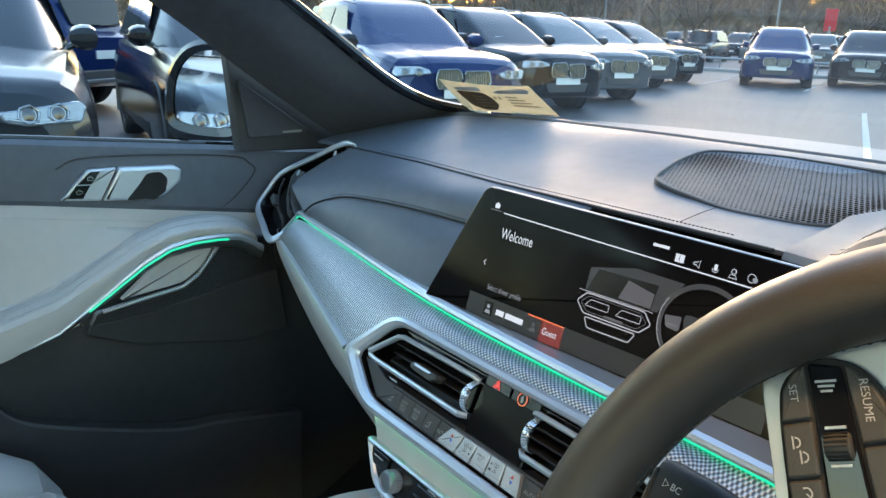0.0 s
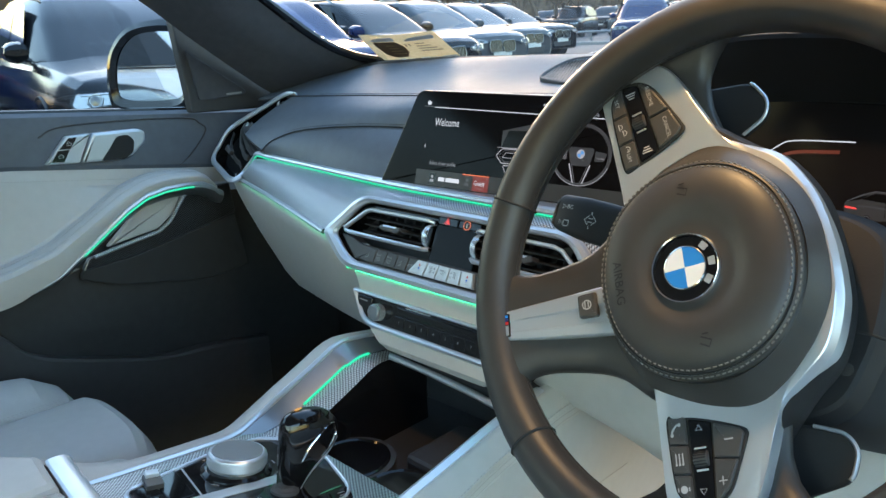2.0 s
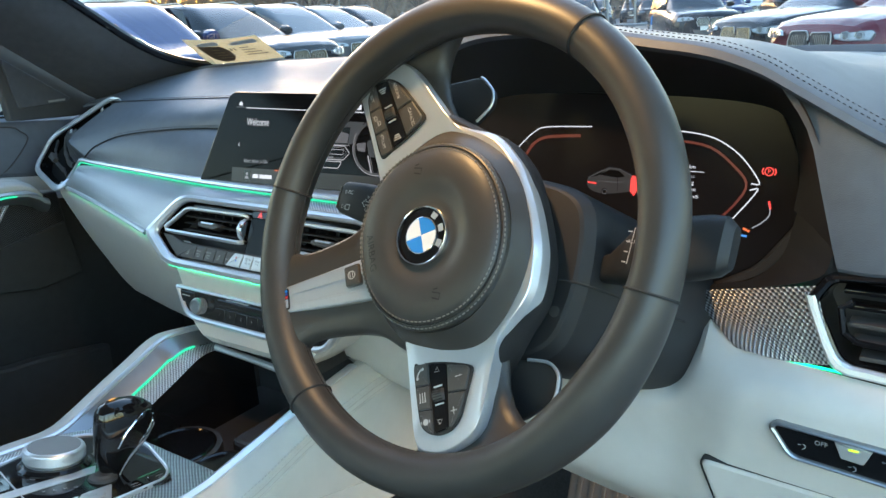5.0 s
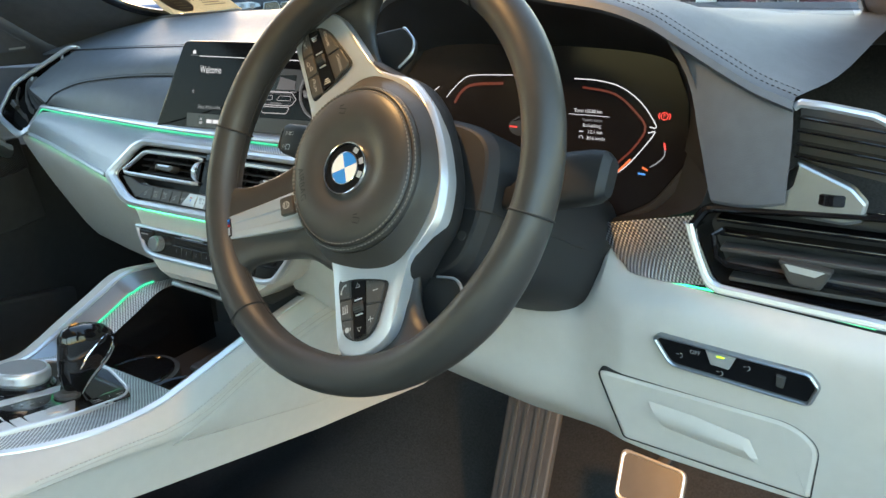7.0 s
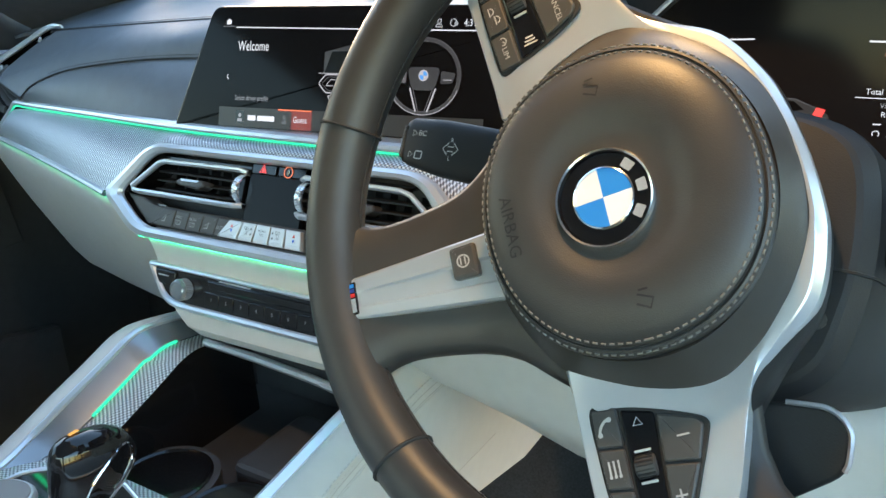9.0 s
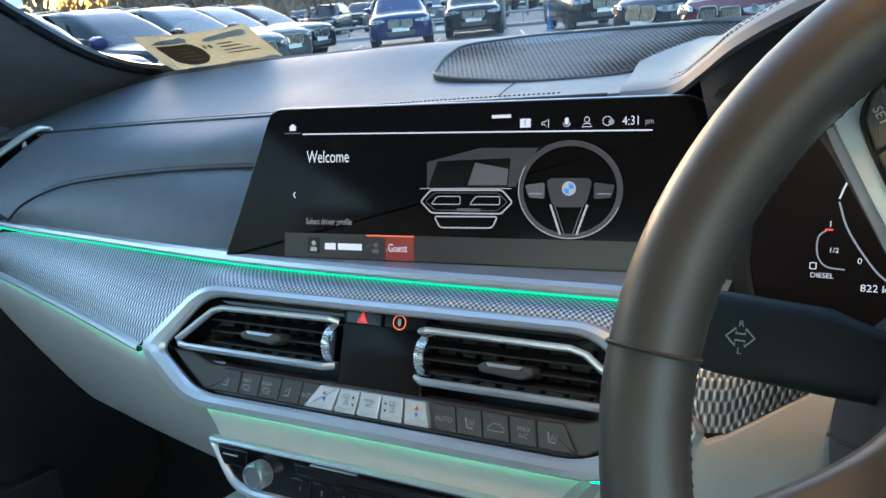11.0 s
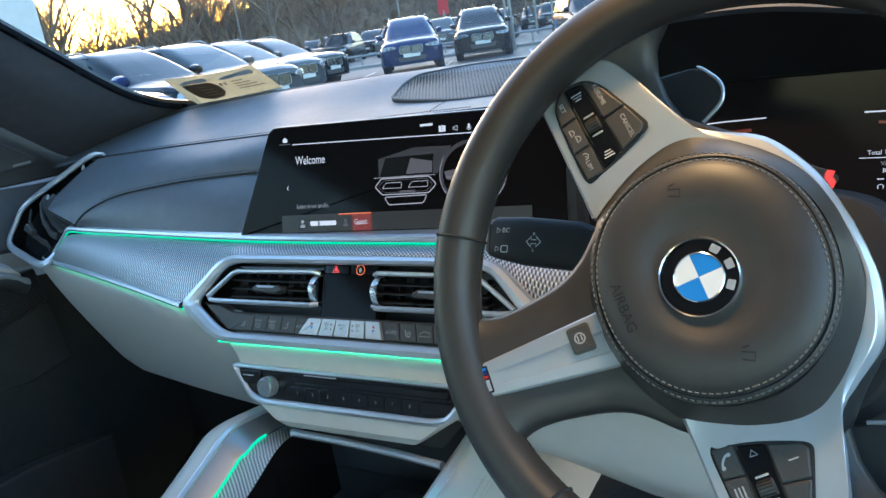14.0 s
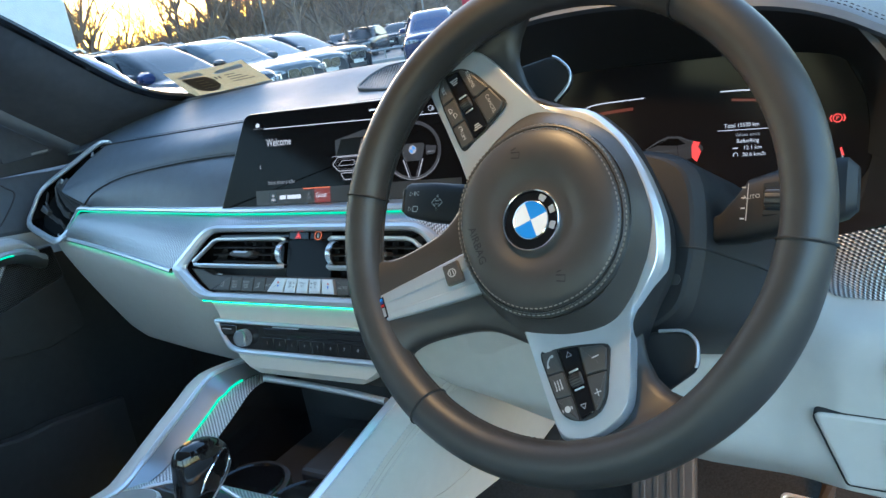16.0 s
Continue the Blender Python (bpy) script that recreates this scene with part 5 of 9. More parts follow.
for z, x0 in ((0.022, -0.066), (0.010, -0.062), (-0.004, -0.060), (-0.018, -0.056), (-0.030, -0.05)):
    part("slat", box(RV @ Matrix.Translation(((x0 + 0.088) / 2, z, -0.012)) @ Matrix.Rotation(0.12, 4, "X"), 0.088 - x0, 0.004, 0.016, 0.001), M_GLOSS if z > 0 else M_DARK, rv)
part("slat_loop", tube([RV @ Vector(p) for p in ((-0.058, 0.014, -0.002), (-0.066, 0.008, -0.002), (-0.062, -0.012, -0.002), (-0.052, -0.018, -0.002), (0.08, -0.024, -0.002))], 0.0028, 6), M_GLOSS, rv)
part("slider", slab(rounded([(-0.022, 0.008), (0.022, 0.004), (0.014, -0.013), (-0.010, -0.012)], 0.003), RV @ Matrix.Translation((0.012, -0.012, -0.006)), 0.014, 0.002), M_BUTTON, rv, "dark grey slider tab")
part("slider_insert", slab([(-0.016, 0.004), (0.016, 0.001), (0.009, -0.004), (-0.011, -0.002)], RV @ Matrix.Translation((0.012, -0.010, 0.0078)), 0.0008), M_SILVER, rv)
# Black gloss bridge; its sky reflection is put in as satin grey.
part("gloss_band", slab(rounded([(-0.058, 0.036), (0.035, 0.030), (0.048, 0.034), (0.050, 0.050), (0.038, 0.062), (-0.006, 0.080), (-0.0095, 0.058), (-0.056, 0.042)], 0.003), RV @ Matrix.Translation((0, 0, -0.014)), 0.012, 0.003), M_GREYSILVER, dash, "gloss bridge between the vents, greyed for the sky it reflects")
tw = part("thumbwheel", turned([(0.013, -0.005), (0.0145, -0.004), (0.0145, 0.004), (0.013, 0.005)], RV @ Matrix.Translation((0.024, 0.0500, -0.0125)) @ Matrix.Rotation(radians(90), 4, "X"), 28), M_GLOSS, rv)
uvt = thing("upper_air_vent", (0.76, 0.18, 1.09), "black upper air vent framed in aluminium beside the windscreen pillar", "air vent")
UP_ = [(-0.012, 0.122), (-0.008, 0.076), (0.040, 0.068), (0.085, 0.060), (0.085, 0.105), (0.040, 0.116)]
part("vent_back", slab(rounded(UP_, 0.003), RV @ Matrix.Translation((0, 0, -0.03)), 0.004), M_DARK, uvt)
for k in range(4):
    part("slat", box(RV @ Matrix.Translation((0.036, 0.078 + 0.0105 * k, -0.010)) @ Matrix.Rotation(-0.12, 4, "Z"), 0.09, 0.002, 0.018, 0.0006), M_GLOSS, uvt)
part("vent_frame", tube([RV @ Vector(p) for p in ((-0.013, 0.1235, 0.001), (-0.008, 0.1270, 0.001), (0.010, 0.1255, 0.001), (0.045, 0.120, 0.0), (0.072, 0.108, -0.004), (0.088, 0.080, -0.01))], 0.004, 8, ry=0.003), M_SILVER, uvt, "satin aluminium frame")

# ivory lower half on the driver's side
KN = [  # x, then (y, z) from the lip down
    (0.10, 0.190, 0.930, 0.200, 0.900, 0.210, 0.870, 0.225, 0.840, 0.270, 0.815),
    (0.30, 0.200, 0.925, 0.192, 0.900, 0.190, 0.870, 0.200, 0.825, 0.240, 0.780),
    (0.46, 0.200, 0.925, 0.180, 0.905, 0.180, 0.870, 0.186, 0.815, 0.225, 0.770),
    (0.535, 0.200, 0.935, 0.178, 0.915, 0.180, 0.870, 0.186, 0.810, 0.225, 0.768),
    (0.555, 0.212, 0.990, 0.176, 0.940, 0.173, 0.880, 0.180, 0.812, 0.222, 0.768),
    (0.590, 0.194, 0.972, 0.163, 0.945, 0.1605, 0.890, 0.1705, 0.828, 0.1830, 0.788),
    (0.640, 0.182, 0.974, 0.157, 0.950, 0.1590, 0.890, 0.1695, 0.828, 0.1780, 0.786),
    (0.700, 0.176, 0.972, 0.156, 0.950, 0.1585, 0.890, 0.1695, 0.825, 0.1780, 0.784),
    (0.830, 0.172, 0.965, 0.156, 0.945, 0.1590, 0.890, 0.1695, 0.825, 0.1780, 0.782),
]
rows = []
for x in np.concatenate([np.linspace(0.10, 0.53, 14), np.linspace(0.54, 0.6, 8), np.linspace(0.62, 0.83, 12)]):
    a = interp(KN, x)
    rows.append([tuple(p) for p in curve_pts([(x, a[i], a[i + 1]) for i in (0, 2, 4, 6, 8)], 18)] + [(x, a[8] + 0.15, a[9] + 0.03)])
part("knee_panel", loft(rows), M_CREAM, dash, "ivory leather knee panel")
# storage flap
FL = plane((0.665, 0.1645, 0.841), (1, 0, 0), (0, -1, -0.17))
FP = rounded([(-0.099, 0.038), (-0.072, -0.043), (0.105, -0.052), (0.108, 0.012), (0.085, 0.030)], [0.012, 0.004, 0.004, 0.02, 0.02], 5)
flap = part("storage_flap", slab(FP, FL @ Matrix.Translation((0, 0, -0.012)), 0.0115, 0.004), M_CREAM, dash, "ivory storage flap")
M_GAP = surface("shadow_gap", (0.02, 0.02, 0.02), 0.9)
part("flap_gap", ring(ccw([tuple(Vector(p) * 1.012) for p in FP]), ccw(FP), FL @ Matrix.Translation((0, 0, -0.012)), 0.0102, 0.0004), M_GAP, dash)
part("grip", loft([[FL @ Vector((x, y, h)) for x, y, h in ((-0.045 + 0.004 * k, 0.016 - 0.007 * k, 0.001 + 0.003 * math.sin(math.pi * k / 4)), (0.0 + 0.0 * k, 0.012 - 0.007 * k, 0.001 + 0.005 * math.sin(math.pi * k / 4)), (0.040 + 0.004 * k, 0.004 - 0.007 * k, 0.001 + 0.004 * math.sin(math.pi * k / 4)), (0.050 + 0.003 * k, 0.001 - 0.007 * k, 0.0005))] for k in range(5)]), M_CREAM, flap)
# light switch panel
LS = plane((0.693, 0.1535, 0.918), (1, 0, -0.02), (0, -1, 0.02))
LP = rounded([(-0.070, 0.010), (-0.064, 0.016), (0.066, 0.012), (0.076, 0.000), (0.070, -0.020), (-0.052, -0.014)], [0.003, 0.003, 0.004, 0.004, 0.006, 0.008], 4)
lights_sw = thing("light_switch_panel", (0.693, 0.155, 0.9), "black light switch panel with a silver key", "control panel")
part("frame", ring(ccw(LP), inset(ccw(LP), 0.004), LS @ Matrix.Translation((0, 0, -0.006)), 0.009, 0.002), M_GREYSILVER, lights_sw)
part("panel", slab(inset(ccw(LP), 0.003), LS @ Matrix.Translation((0, 0, -0.006)), 0.007), M_GLOSS, lights_sw)
part("auto_key", slab(rounded([(-0.021, 0.011), (0.006, 0.010), (0.001, -0.003), (-0.015, -0.002)], 0.001), LS, 0.0035, 0.001), M_SILVERBTN, lights_sw, "silver key")
bar(-0.0105, 0.0068, -0.0035, 0.0084, LS, glow("yellow_green_light", (0.55, 1.0, 0.02), 1.6), lights_sw, "indicator", 0.0040)
letters("OFF", 0.0055, LS @ Matrix.Translation((-0.030, 0.005, 0.001)), M_MARKD, lights_sw)
for x, y in ((-0.043, -0.001), (-0.006, -0.009), (0.016, 0.002)):
    stroke(circle(x, y, 0.0022, 10, -90, 90), 0.0007, LS, M_MARKD, lights_sw, "symbol", 0.0014)
    stroke([(x - 0.0035, y + 0.001), (x - 0.001, y + 0.001)], 0.0006, LS, M_MARKD, lights_sw, "symbol", 0.0014)
part("dimmer", slab(rounded([(0.040, 0.004), (0.048, 0.003), (0.047, -0.008), (0.041, -0.007)], 0.001), LS, 0.004, 0.001), M_BUTTON, lights_sw)

# ---- steering wheel, column, stalks ----
WC, WT, WY, WR = Vector((0.4145, 0.0012, 1.1049)), 28.36, -3.58, -62.7
w_u = Vector((math.cos(radians(WY)), math.sin(radians(WY)), 0))
w_f = Vector((-math.sin(radians(WY)), math.cos(radians(WY)), 0))
w_v = w_f * math.sin(radians(WT)) + Vector((0, 0, 1)) * math.cos(radians(WT))
COL = plane(WC, w_u, w_u.cross(w_v))                    # column, wheel straight
WH = COL @ Matrix.Rotation(radians(WR), 4, "Z")         # wheel as it is turned
sw = thing("steering_wheel", WC, "black leather steering wheel turned sideways, with satin aluminium spokes", "steering wheel")


def W(x, y, z=0.0):
    return WH @ Vector((x, y, z))


R0 = 0.1736
r_u = Vector((math.cos(radians(-5.27)), math.sin(radians(-5.27)), 0))
r_v = Vector((-r_u.y, r_u.x, 0)) * math.sin(radians(25.5)) + Vector((0, 0, 1)) * math.cos(radians(25.5))
RIM = plane((0.4165, -0.0026, 1.1071), r_u, r_u.cross(r_v)) @ Matrix.Rotation(radians(WR), 4, "Z")
rows = []
for k in range(144):
    a = 2 * math.pi * k / 144
    deg = math.degrees(a)
    bulge = sum(math.exp(-((((deg - c + 180) % 360) - 180) / 17) ** 2) for c in (32, 148))
    grip = sum(1 / (1 + math.exp((abs(((deg - c + 180) % 360) - 180) - 62) / 1.2)) for c in (-4, 184))
    ra, rb = 0.0158 + 0.0012 * bulge + 0.0005 * grip, 0.0172 + 0.0030 * bulge + 0.0005 * grip
    c = Vector((R0 * math.cos(a), R0 * math.sin(a), 0))
    d = Vector((math.cos(a), math.sin(a), 0))
    rows.append([RIM @ (c + d * (ra * math.cos(t) - 0.0030 * bulge * max(0, math.sin(t))) + Vector((0, 0, rb * math.sin(t)))) for t in [2 * math.pi * j / 22 for j in range(22)]])
part("rim", loft(rows, close_u=True, close_v=True), M_WHEEL, sw, "thick black leather rim")
for a in (58, 122, 238, 302):
    aa = radians(a)
    c, d = Vector((R0 * math.cos(aa), R0 * math.sin(aa), 0)), Vector((math.cos(aa), math.sin(aa), 0))
    part("rim_seam", tube([RIM @ (c + d * 0.0166 * math.cos(t) + Vector((0, 0, 0.0182 * math.sin(t)))) for t in np.linspace(0, 2 * math.pi, 25)], 0.0010, 5, caps=False), M_GAP, sw)
st = []
for k in range(0, 361, 3):
    a = radians(k)
    st.append(RIM @ Vector(((R0 - 0.0155) * math.cos(a), (R0 - 0.0155) * math.sin(a), -0.003)))
stitches(st, lambda p: (WC - p), M_GAP, sw, pitch=0.0046, r=0.0009)
part("rim_inner_seam", tube(st, 0.0007, 5, caps=False), M_GAP, sw)


def side(s, x, y):
    """A place on the spoke of side s, from one drawn for both sides."""
    k = x - 0.0018 * s * min(1, x / 0.08) + (0.07 if s < 0 else -0.05) * max(0, x - 0.09)
    return s * k, y + s * 0.034 * x


# airbag pad: a rounded cushion, a groove with twin stitching, a skirt down to the bow
PCX, PCY, PRX, PRY = -0.0005, -0.0048, 0.0712, 0.0662


def pad_pt(f, a, z):
    c, s_ = math.cos(a), math.sin(a)
    return W(PCX + f * PRX * math.copysign(abs(c) ** 0.95, c), PCY + f * PRY * math.copysign(abs(s_) ** 0.95, s_), z)


ANG = [2 * math.pi * k / 96 for k in range(96)]
pad_prof = [(1.012, -0.012), (1.012, 0.0020), (1.004, 0.0052), (0.985, 0.0072), (0.968, 0.0078), (0.962, 0.0066), (0.957, 0.0062), (0.952, 0.0068), (0.945, 0.0086), (0.925, 0.0100), (0.86, 0.0121), (0.76, 0.0140), (0.66, 0.0146), (0.585, 0.0142), (0.52, 0.0128), (0.455, 0.0108), (0.405, 0.0097), (0.36, 0.0094), (0.001, 0.0094)]
pad = part("airbag_pad", loft([[pad_pt(f, a, z) for a in ANG] for f, z in pad_prof], close_u=True, caps=True), M_WHEEL, sw, "round black leather airbag pad")
for sr, sz in ((0.928, 0.0100), (0.992, 0.0070)):
    stitches([pad_pt(sr, a, sz) for a in np.linspace(0, 2 * math.pi, 140)], w_u.cross(w_v), M_STITCHW, pad, pitch=0.0038, r=0.00055)
part("pad_seam", tube([pad_pt(0.957, a, 0.0063) for a in np.linspace(0, 2 * math.pi, 110)], 0.0009, 5, caps=False), M_GAP, pad)
# Embossed marks in the pad's leather; darker colour stands for relief shade.
letters("AIRBAG", 0.0088, WH @ Matrix.Translation((0, -0.0535, 0.0146)), M_COLUMN, pad)
for s in (-1, 1):
    q = WH @ Matrix.Translation((s * 0.050, -0.0005, 0.0142))
    stroke([(-0.003, -0.003), (0.0, 0.0035), (0.004, 0.0015), (0.001, -0.004)], 0.0009, q, M_COLUMN, pad, "horn_mark")
    stroke([(-0.0045, 0.002), (-0.0045, -0.002)], 0.0009, q, M_COLUMN, pad, "horn_mark")
RB = WH @ Matrix.Translation((0.0005, -0.0080, 0.0072)) @ Matrix.Diagonal((0.865, 0.865, 1, 1))
badge = part("roundel", turned([(0.0262, 0.0), (0.0265, 0.0030), (0.0255, 0.0050), (0.0243, 0.0048), (0.0240, 0.0036), (0.0, 0.0042)], RB, 48), M_GLOSS, sw, "black enamel roundel with a blue and white centre")
part("chrome_ring", turned([(0.0266, 0.000), (0.0268, 0.0040), (0.0260, 0.0054), (0.0250, 0.0050), (0.0249, 0.003)], RB, 48), M_CHROME, badge)
part("chrome_ring", turned([(0.0163, 0.003), (0.0164, 0.0048), (0.0157, 0.0051), (0.0154, 0.0042), (0.0153, 0.003)], RB, 40), M_CHROME, badge)
for k, mt in enumerate((M_WHITE, M_BLUE, M_WHITE, M_BLUE)):
    q = 90 * k
    flat([(0, 0)] + circle(0, 0, 0.0155, 10, q, q + 90), RB, mt, badge, "quarter", 0.0046)
for a in (128, 90, 52):
    flat(rounded([(-0.0030, -0.0026), (0.0030, -0.0026), (0.0034, 0.0026), (-0.0034, 0.0026)], 0.0008, 2), RB @ Matrix.Rotation(radians(a - 90), 4, "Z") @ Matrix.Translation((0, 0.0205, 0)), M_SILVER, badge, "plain_mark", 0.0046)

# aluminium bow with the two button plates
BOW_O = [(0.0690, -0.0570), (0.0850, -0.0568), (0.1050, -0.0566), (0.1250, -0.0563), (0.1450, -0.0555), (0.1570, -0.0525), (0.1630, -0.0420), (0.1640, -0.0290), (0.1595, -0.0125), (0.1515, -0.0010), (0.1375, 0.0065), (0.1150, 0.0145), (0.0945, 0.0220), (0.0825, 0.0355), (0.0655, 0.0575), (0.0390, 0.0700), (0.0185, 0.0735), (0.0, 0.0745)]
BOW_I = [(0.0655, -0.0530), (0.0690, -0.0470), (0.0735, -0.0385), (0.0775, -0.0300), (0.0810, -0.0220), (0.0835, -0.0140), (0.0855, -0.0060), (0.0868, 0.0020), (0.0870, 0.0090), (0.0855, 0.0170), (0.0820, 0.0235), (0.0785, 0.0285), (0.0740, 0.0345), (0.0660, 0.0425), (0.0545, 0.0525), (0.0340, 0.0645), (0.0170, 0.0685), (0.0, 0.0695)]


def bow_z(x):
    return -0.0125 + 0.0095 * min(1, max(0, (abs(x) - 0.085) / 0.065))


polar = sorted((math.atan2(y - PCY, x - PCX), math.hypot(x - PCX, y - PCY)) for x, y in BOW_I)


def skirt_r(a):
    b = a if abs(a) <= math.pi / 2 else math.copysign(math.pi, a) - a      # same on both sides
    return float(np.interp(b, [-math.pi / 2, -1.05, -0.80] + [p[0] for p in polar], [0.0730, 0.0755, 0.0785] + [p[1] for p in polar])) + 0.0012


def pad_edge(a):
    return 1 / math.sqrt((math.cos(a) / PRX) ** 2 + (math.sin(a) / PRY) ** 2)


srow = []
for f, z in ((0.0, 0.0005), (0.10, 0.0018), (0.28, -0.0010), (0.50, -0.0052), (0.72, -0.0088), (0.90, -0.0116), (1.0, -0.0128), (1.0, -0.030)):
    row = []
    for k in range(96):
        a = -math.pi + 2 * math.pi * k / 96
        r0 = pad_edge(a) * 1.012
        r = r0 + (max(skirt_r(a), r0 + 0.004) - r0) * f
        row.append(W(PCX + r * math.cos(a), PCY + r * math.sin(a), z))
    srow.append(row)
part("pad_skirt", loft(srow, close_u=True), M_WHEEL, pad, "black leather skirt of the pad", sharp=40)
# rear shell behind the bow
right = [(0.0, 0.0735), (0.0185, 0.0728), (0.0390, 0.0698), (0.0655, 0.0580), (0.0825, 0.0400), (0.0960, 0.0270), (0.1080, 0.0150), (0.1120, 0.0000), (0.1080, -0.0280), (0.0900, -0.0460), (0.0600, -0.0600), (0.0350, -0.0720), (0.0, -0.0780)]
hub = [tuple(q) for q in curve_pts(right + [(-x, y) for x, y in right[-2:0:-1]], 90, closed=True)]
part("hub_shell", loft([[W(x * k, y * k, z) for x, y in hub] for k, z in ((0.955, -0.016), (0.985, -0.020), (1.01, -0.030), (1.01, -0.042), (0.96, -0.050), (0.80, -0.0535))], close_u=True, caps=True), M_COLUMN, sw, "matt black hub shell", sharp=40)
for s in (1, -1):
    rws = []
    for p, q in zip(curve_pts(BOW_O, 120), curve_pts(BOW_I, 120)):
        z = bow_z(p[0]) + (0.0030 * max(0, (p[0] - 0.115) / 0.043) if s < 0 else 0)
        p, q = Vector(side(s, *p)), Vector(side(s, *q))
        d = max((q - p).length, 1e-4)
        f1, f2 = min(0.62, 0.0044 / d), min(0.70, 0.0052 / d)
        zi = -0.0122

        def at(f, dz):
            c = p.lerp(q, f)
            return W(c.x, c.y, z + (zi - z) * f + dz)
        rws.append([W(p.x, p.y, z - 0.016), W(p.x, p.y, z - 0.0060), at(0.12 * f1, -0.0044), at(f1 * 0.96, -0.0003), at(f2, 0.0002)] + [at(f2 + (1 - f2) * k / 4, 0.0002) for k in (1, 2, 3)] + [at(1.0, 0.0), at(1.0, -0.012)])
    part("spoke_bow", loft(rws), M_SILVER, sw, "satin aluminium bow and button plate", sharp=18)
    FI = curve_pts([(0.0883, -0.0480), (0.0895, -0.0360), (0.0935, -0.0200), (0.1000, -0.0020), (0.1040, 0.0025), (0.1100, 0.0010), (0.1240, -0.0050), (0.1380, -0.0115), (0.1455, -0.0190), (0.1480, -0.0280), (0.1465, -0.0370), (0.1410, -0.0445), (0.1320, -0.0475), (0.1100, -0.0487)], 70, closed=True)
    fi = [side(s, *p) for p in FI]
    TILT = Matrix.Rotation(radians(-s * (10.5 if s < 0 else 7.8)), 4, "Y")
    PLT = WH @ Matrix.Translation((s * 0.118, 0, -0.0060 if s < 0 else -0.0072)) @ TILT @ Matrix.Translation((-s * 0.118, 0, 0))
    field = part("button_field", slab(ccw(fi), PLT @ Matrix.Translation((0, 0, -0.006)), 0.0068, 0.0006), M_GAP, sw, "dark button field")
    T = PLT @ Matrix.Translation((0, 0, -0.0022))

    def q2(pts):
        return [side(s, x, y) for x, y in pts]
    # centre rocker and roller
    part("rocker", slab(rounded(q2([(0.0912, -0.0345), (0.0950, -0.0190), (0.1450, -0.0225), (0.1470, -0.0345)]), 0.002, 3), T, 0.0040, 0.0012), M_PIANO, field)
    rc = side(s, 0.1185, -0.0275)
    RT = T @ Matrix.Translation((*rc, 0.0022)) @ Matrix.Rotation(radians(2), 4, "Z")
    rol = part("roller", turned([(0.0040, -0.0048), (0.0050, -0.0042), (0.0054, 0.0), (0.0050, 0.0042), (0.0040, 0.0048)], RT @ Matrix.Rotation(radians(90), 4, "X"), 24), M_BUTTON, field, "ribbed roller")
    rib = bmesh.new()
    for k in range(18):
        join(rib, box(RT @ Matrix.Rotation(radians(20 * k), 4, "Y") @ Matrix.Translation((0, 0, 0.0053)), 0.0007, 0.0080, 0.0007))
    part("ribs", rib, M_COLUMN, rol)
    for d in (-0.0066, 0.0066):
        part("roller_clip", box(RT @ Matrix.Translation((d, 0, 0.0022)), 0.0012, 0.0074, 0.0012, 0.0003), M_SILVER, field)
    tops = [[(0.0965, -0.0180), (0.1015, -0.0020), (0.1050, 0.0005), (0.1195, -0.0045), (0.1180, -0.0195)], [(0.1192, -0.0196), (0.1207, -0.0050), (0.1370, -0.0122), (0.1440, -0.0190), (0.1448, -0.0213)]]
    lows = [[(0.0905, -0.0355), (0.0897, -0.0470), (0.1070, -0.0474), (0.1080, -0.0355)], [(0.1092, -0.0355), (0.1082, -0.0474), (0.1260, -0.0466), (0.1270, -0.0355)], [(0.1282, -0.0355), (0.1272, -0.0466), (0.1380, -0.0448), (0.1440, -0.0400), (0.1462, -0.0355)]]
    for k, q in enumerate(tops + lows):
        b = part("wheel_button", slab(rounded(q2(q), 0.0012, 3), T, 0.0046, 0.0009), M_BUTTON, field)
        cx, cy = (sum(side(s, *p)[i] for p in q) / len(q) for i in (0, 1))
        tm = T @ Matrix.Translation((cx, cy, 0.0047)) @ Matrix.Rotation(radians(2), 4, "Z")
        if s < 0:
            words = {1: "RESUME", 0: "CANCEL", 4: "SET", 2: "LIM"}
            if k in words:
                letters(words[k], 0.0043, tm @ Matrix.Translation((0.0015 if k == 2 else 0, 0, 0)), M_MARK, b)
            if k == 2:
                stroke(circle(-0.0048, 0.0004, 0.0020, 10, -30, 210), 0.0006, tm, M_MARK, b, "symbol")
                stroke([(-0.0048, 0.0004), (-0.0036, 0.0015)], 0.0006, tm, M_MARK, b, "symbol", 0.0007)
            if k == 3:
                for d in (-0.0022, 0.0022):
                    stroke(circle(d * 1.2, d * 0.5, 0.0018, 10, 0, 180), 0.0006, tm, M_MARK, b, "symbol")
                    stroke([(d * 1.2 - 0.0024, d * 0.5 - 0.0008), (d * 1.2 + 0.0024, d * 0.5 - 0.0008)], 0.0007, tm, M_MARK, b, "symbol")
        else:
            if k == 0:
                stroke([(0, -0.0028), (0, 0.0028)], 0.0008, tm, M_MARK, b, "symbol")
            elif k == 1:
                stroke([(0, -0.0026), (0, 0.0026)], 0.0008, tm, M_MARK, b, "symbol"), stroke([(-0.0026, 0), (0.0026, 0)], 0.0008, tm, M_MARK, b, "symbol", 0.0007)
            elif k == 2:
                stroke([tuple(v) for v in curve_pts([(-0.0035, 0.0026), (-0.0030, 0.0), (0.0, -0.0026), (0.003, -0.0032)], 10)], 0.0013, tm, M_MARK, b, "symbol")
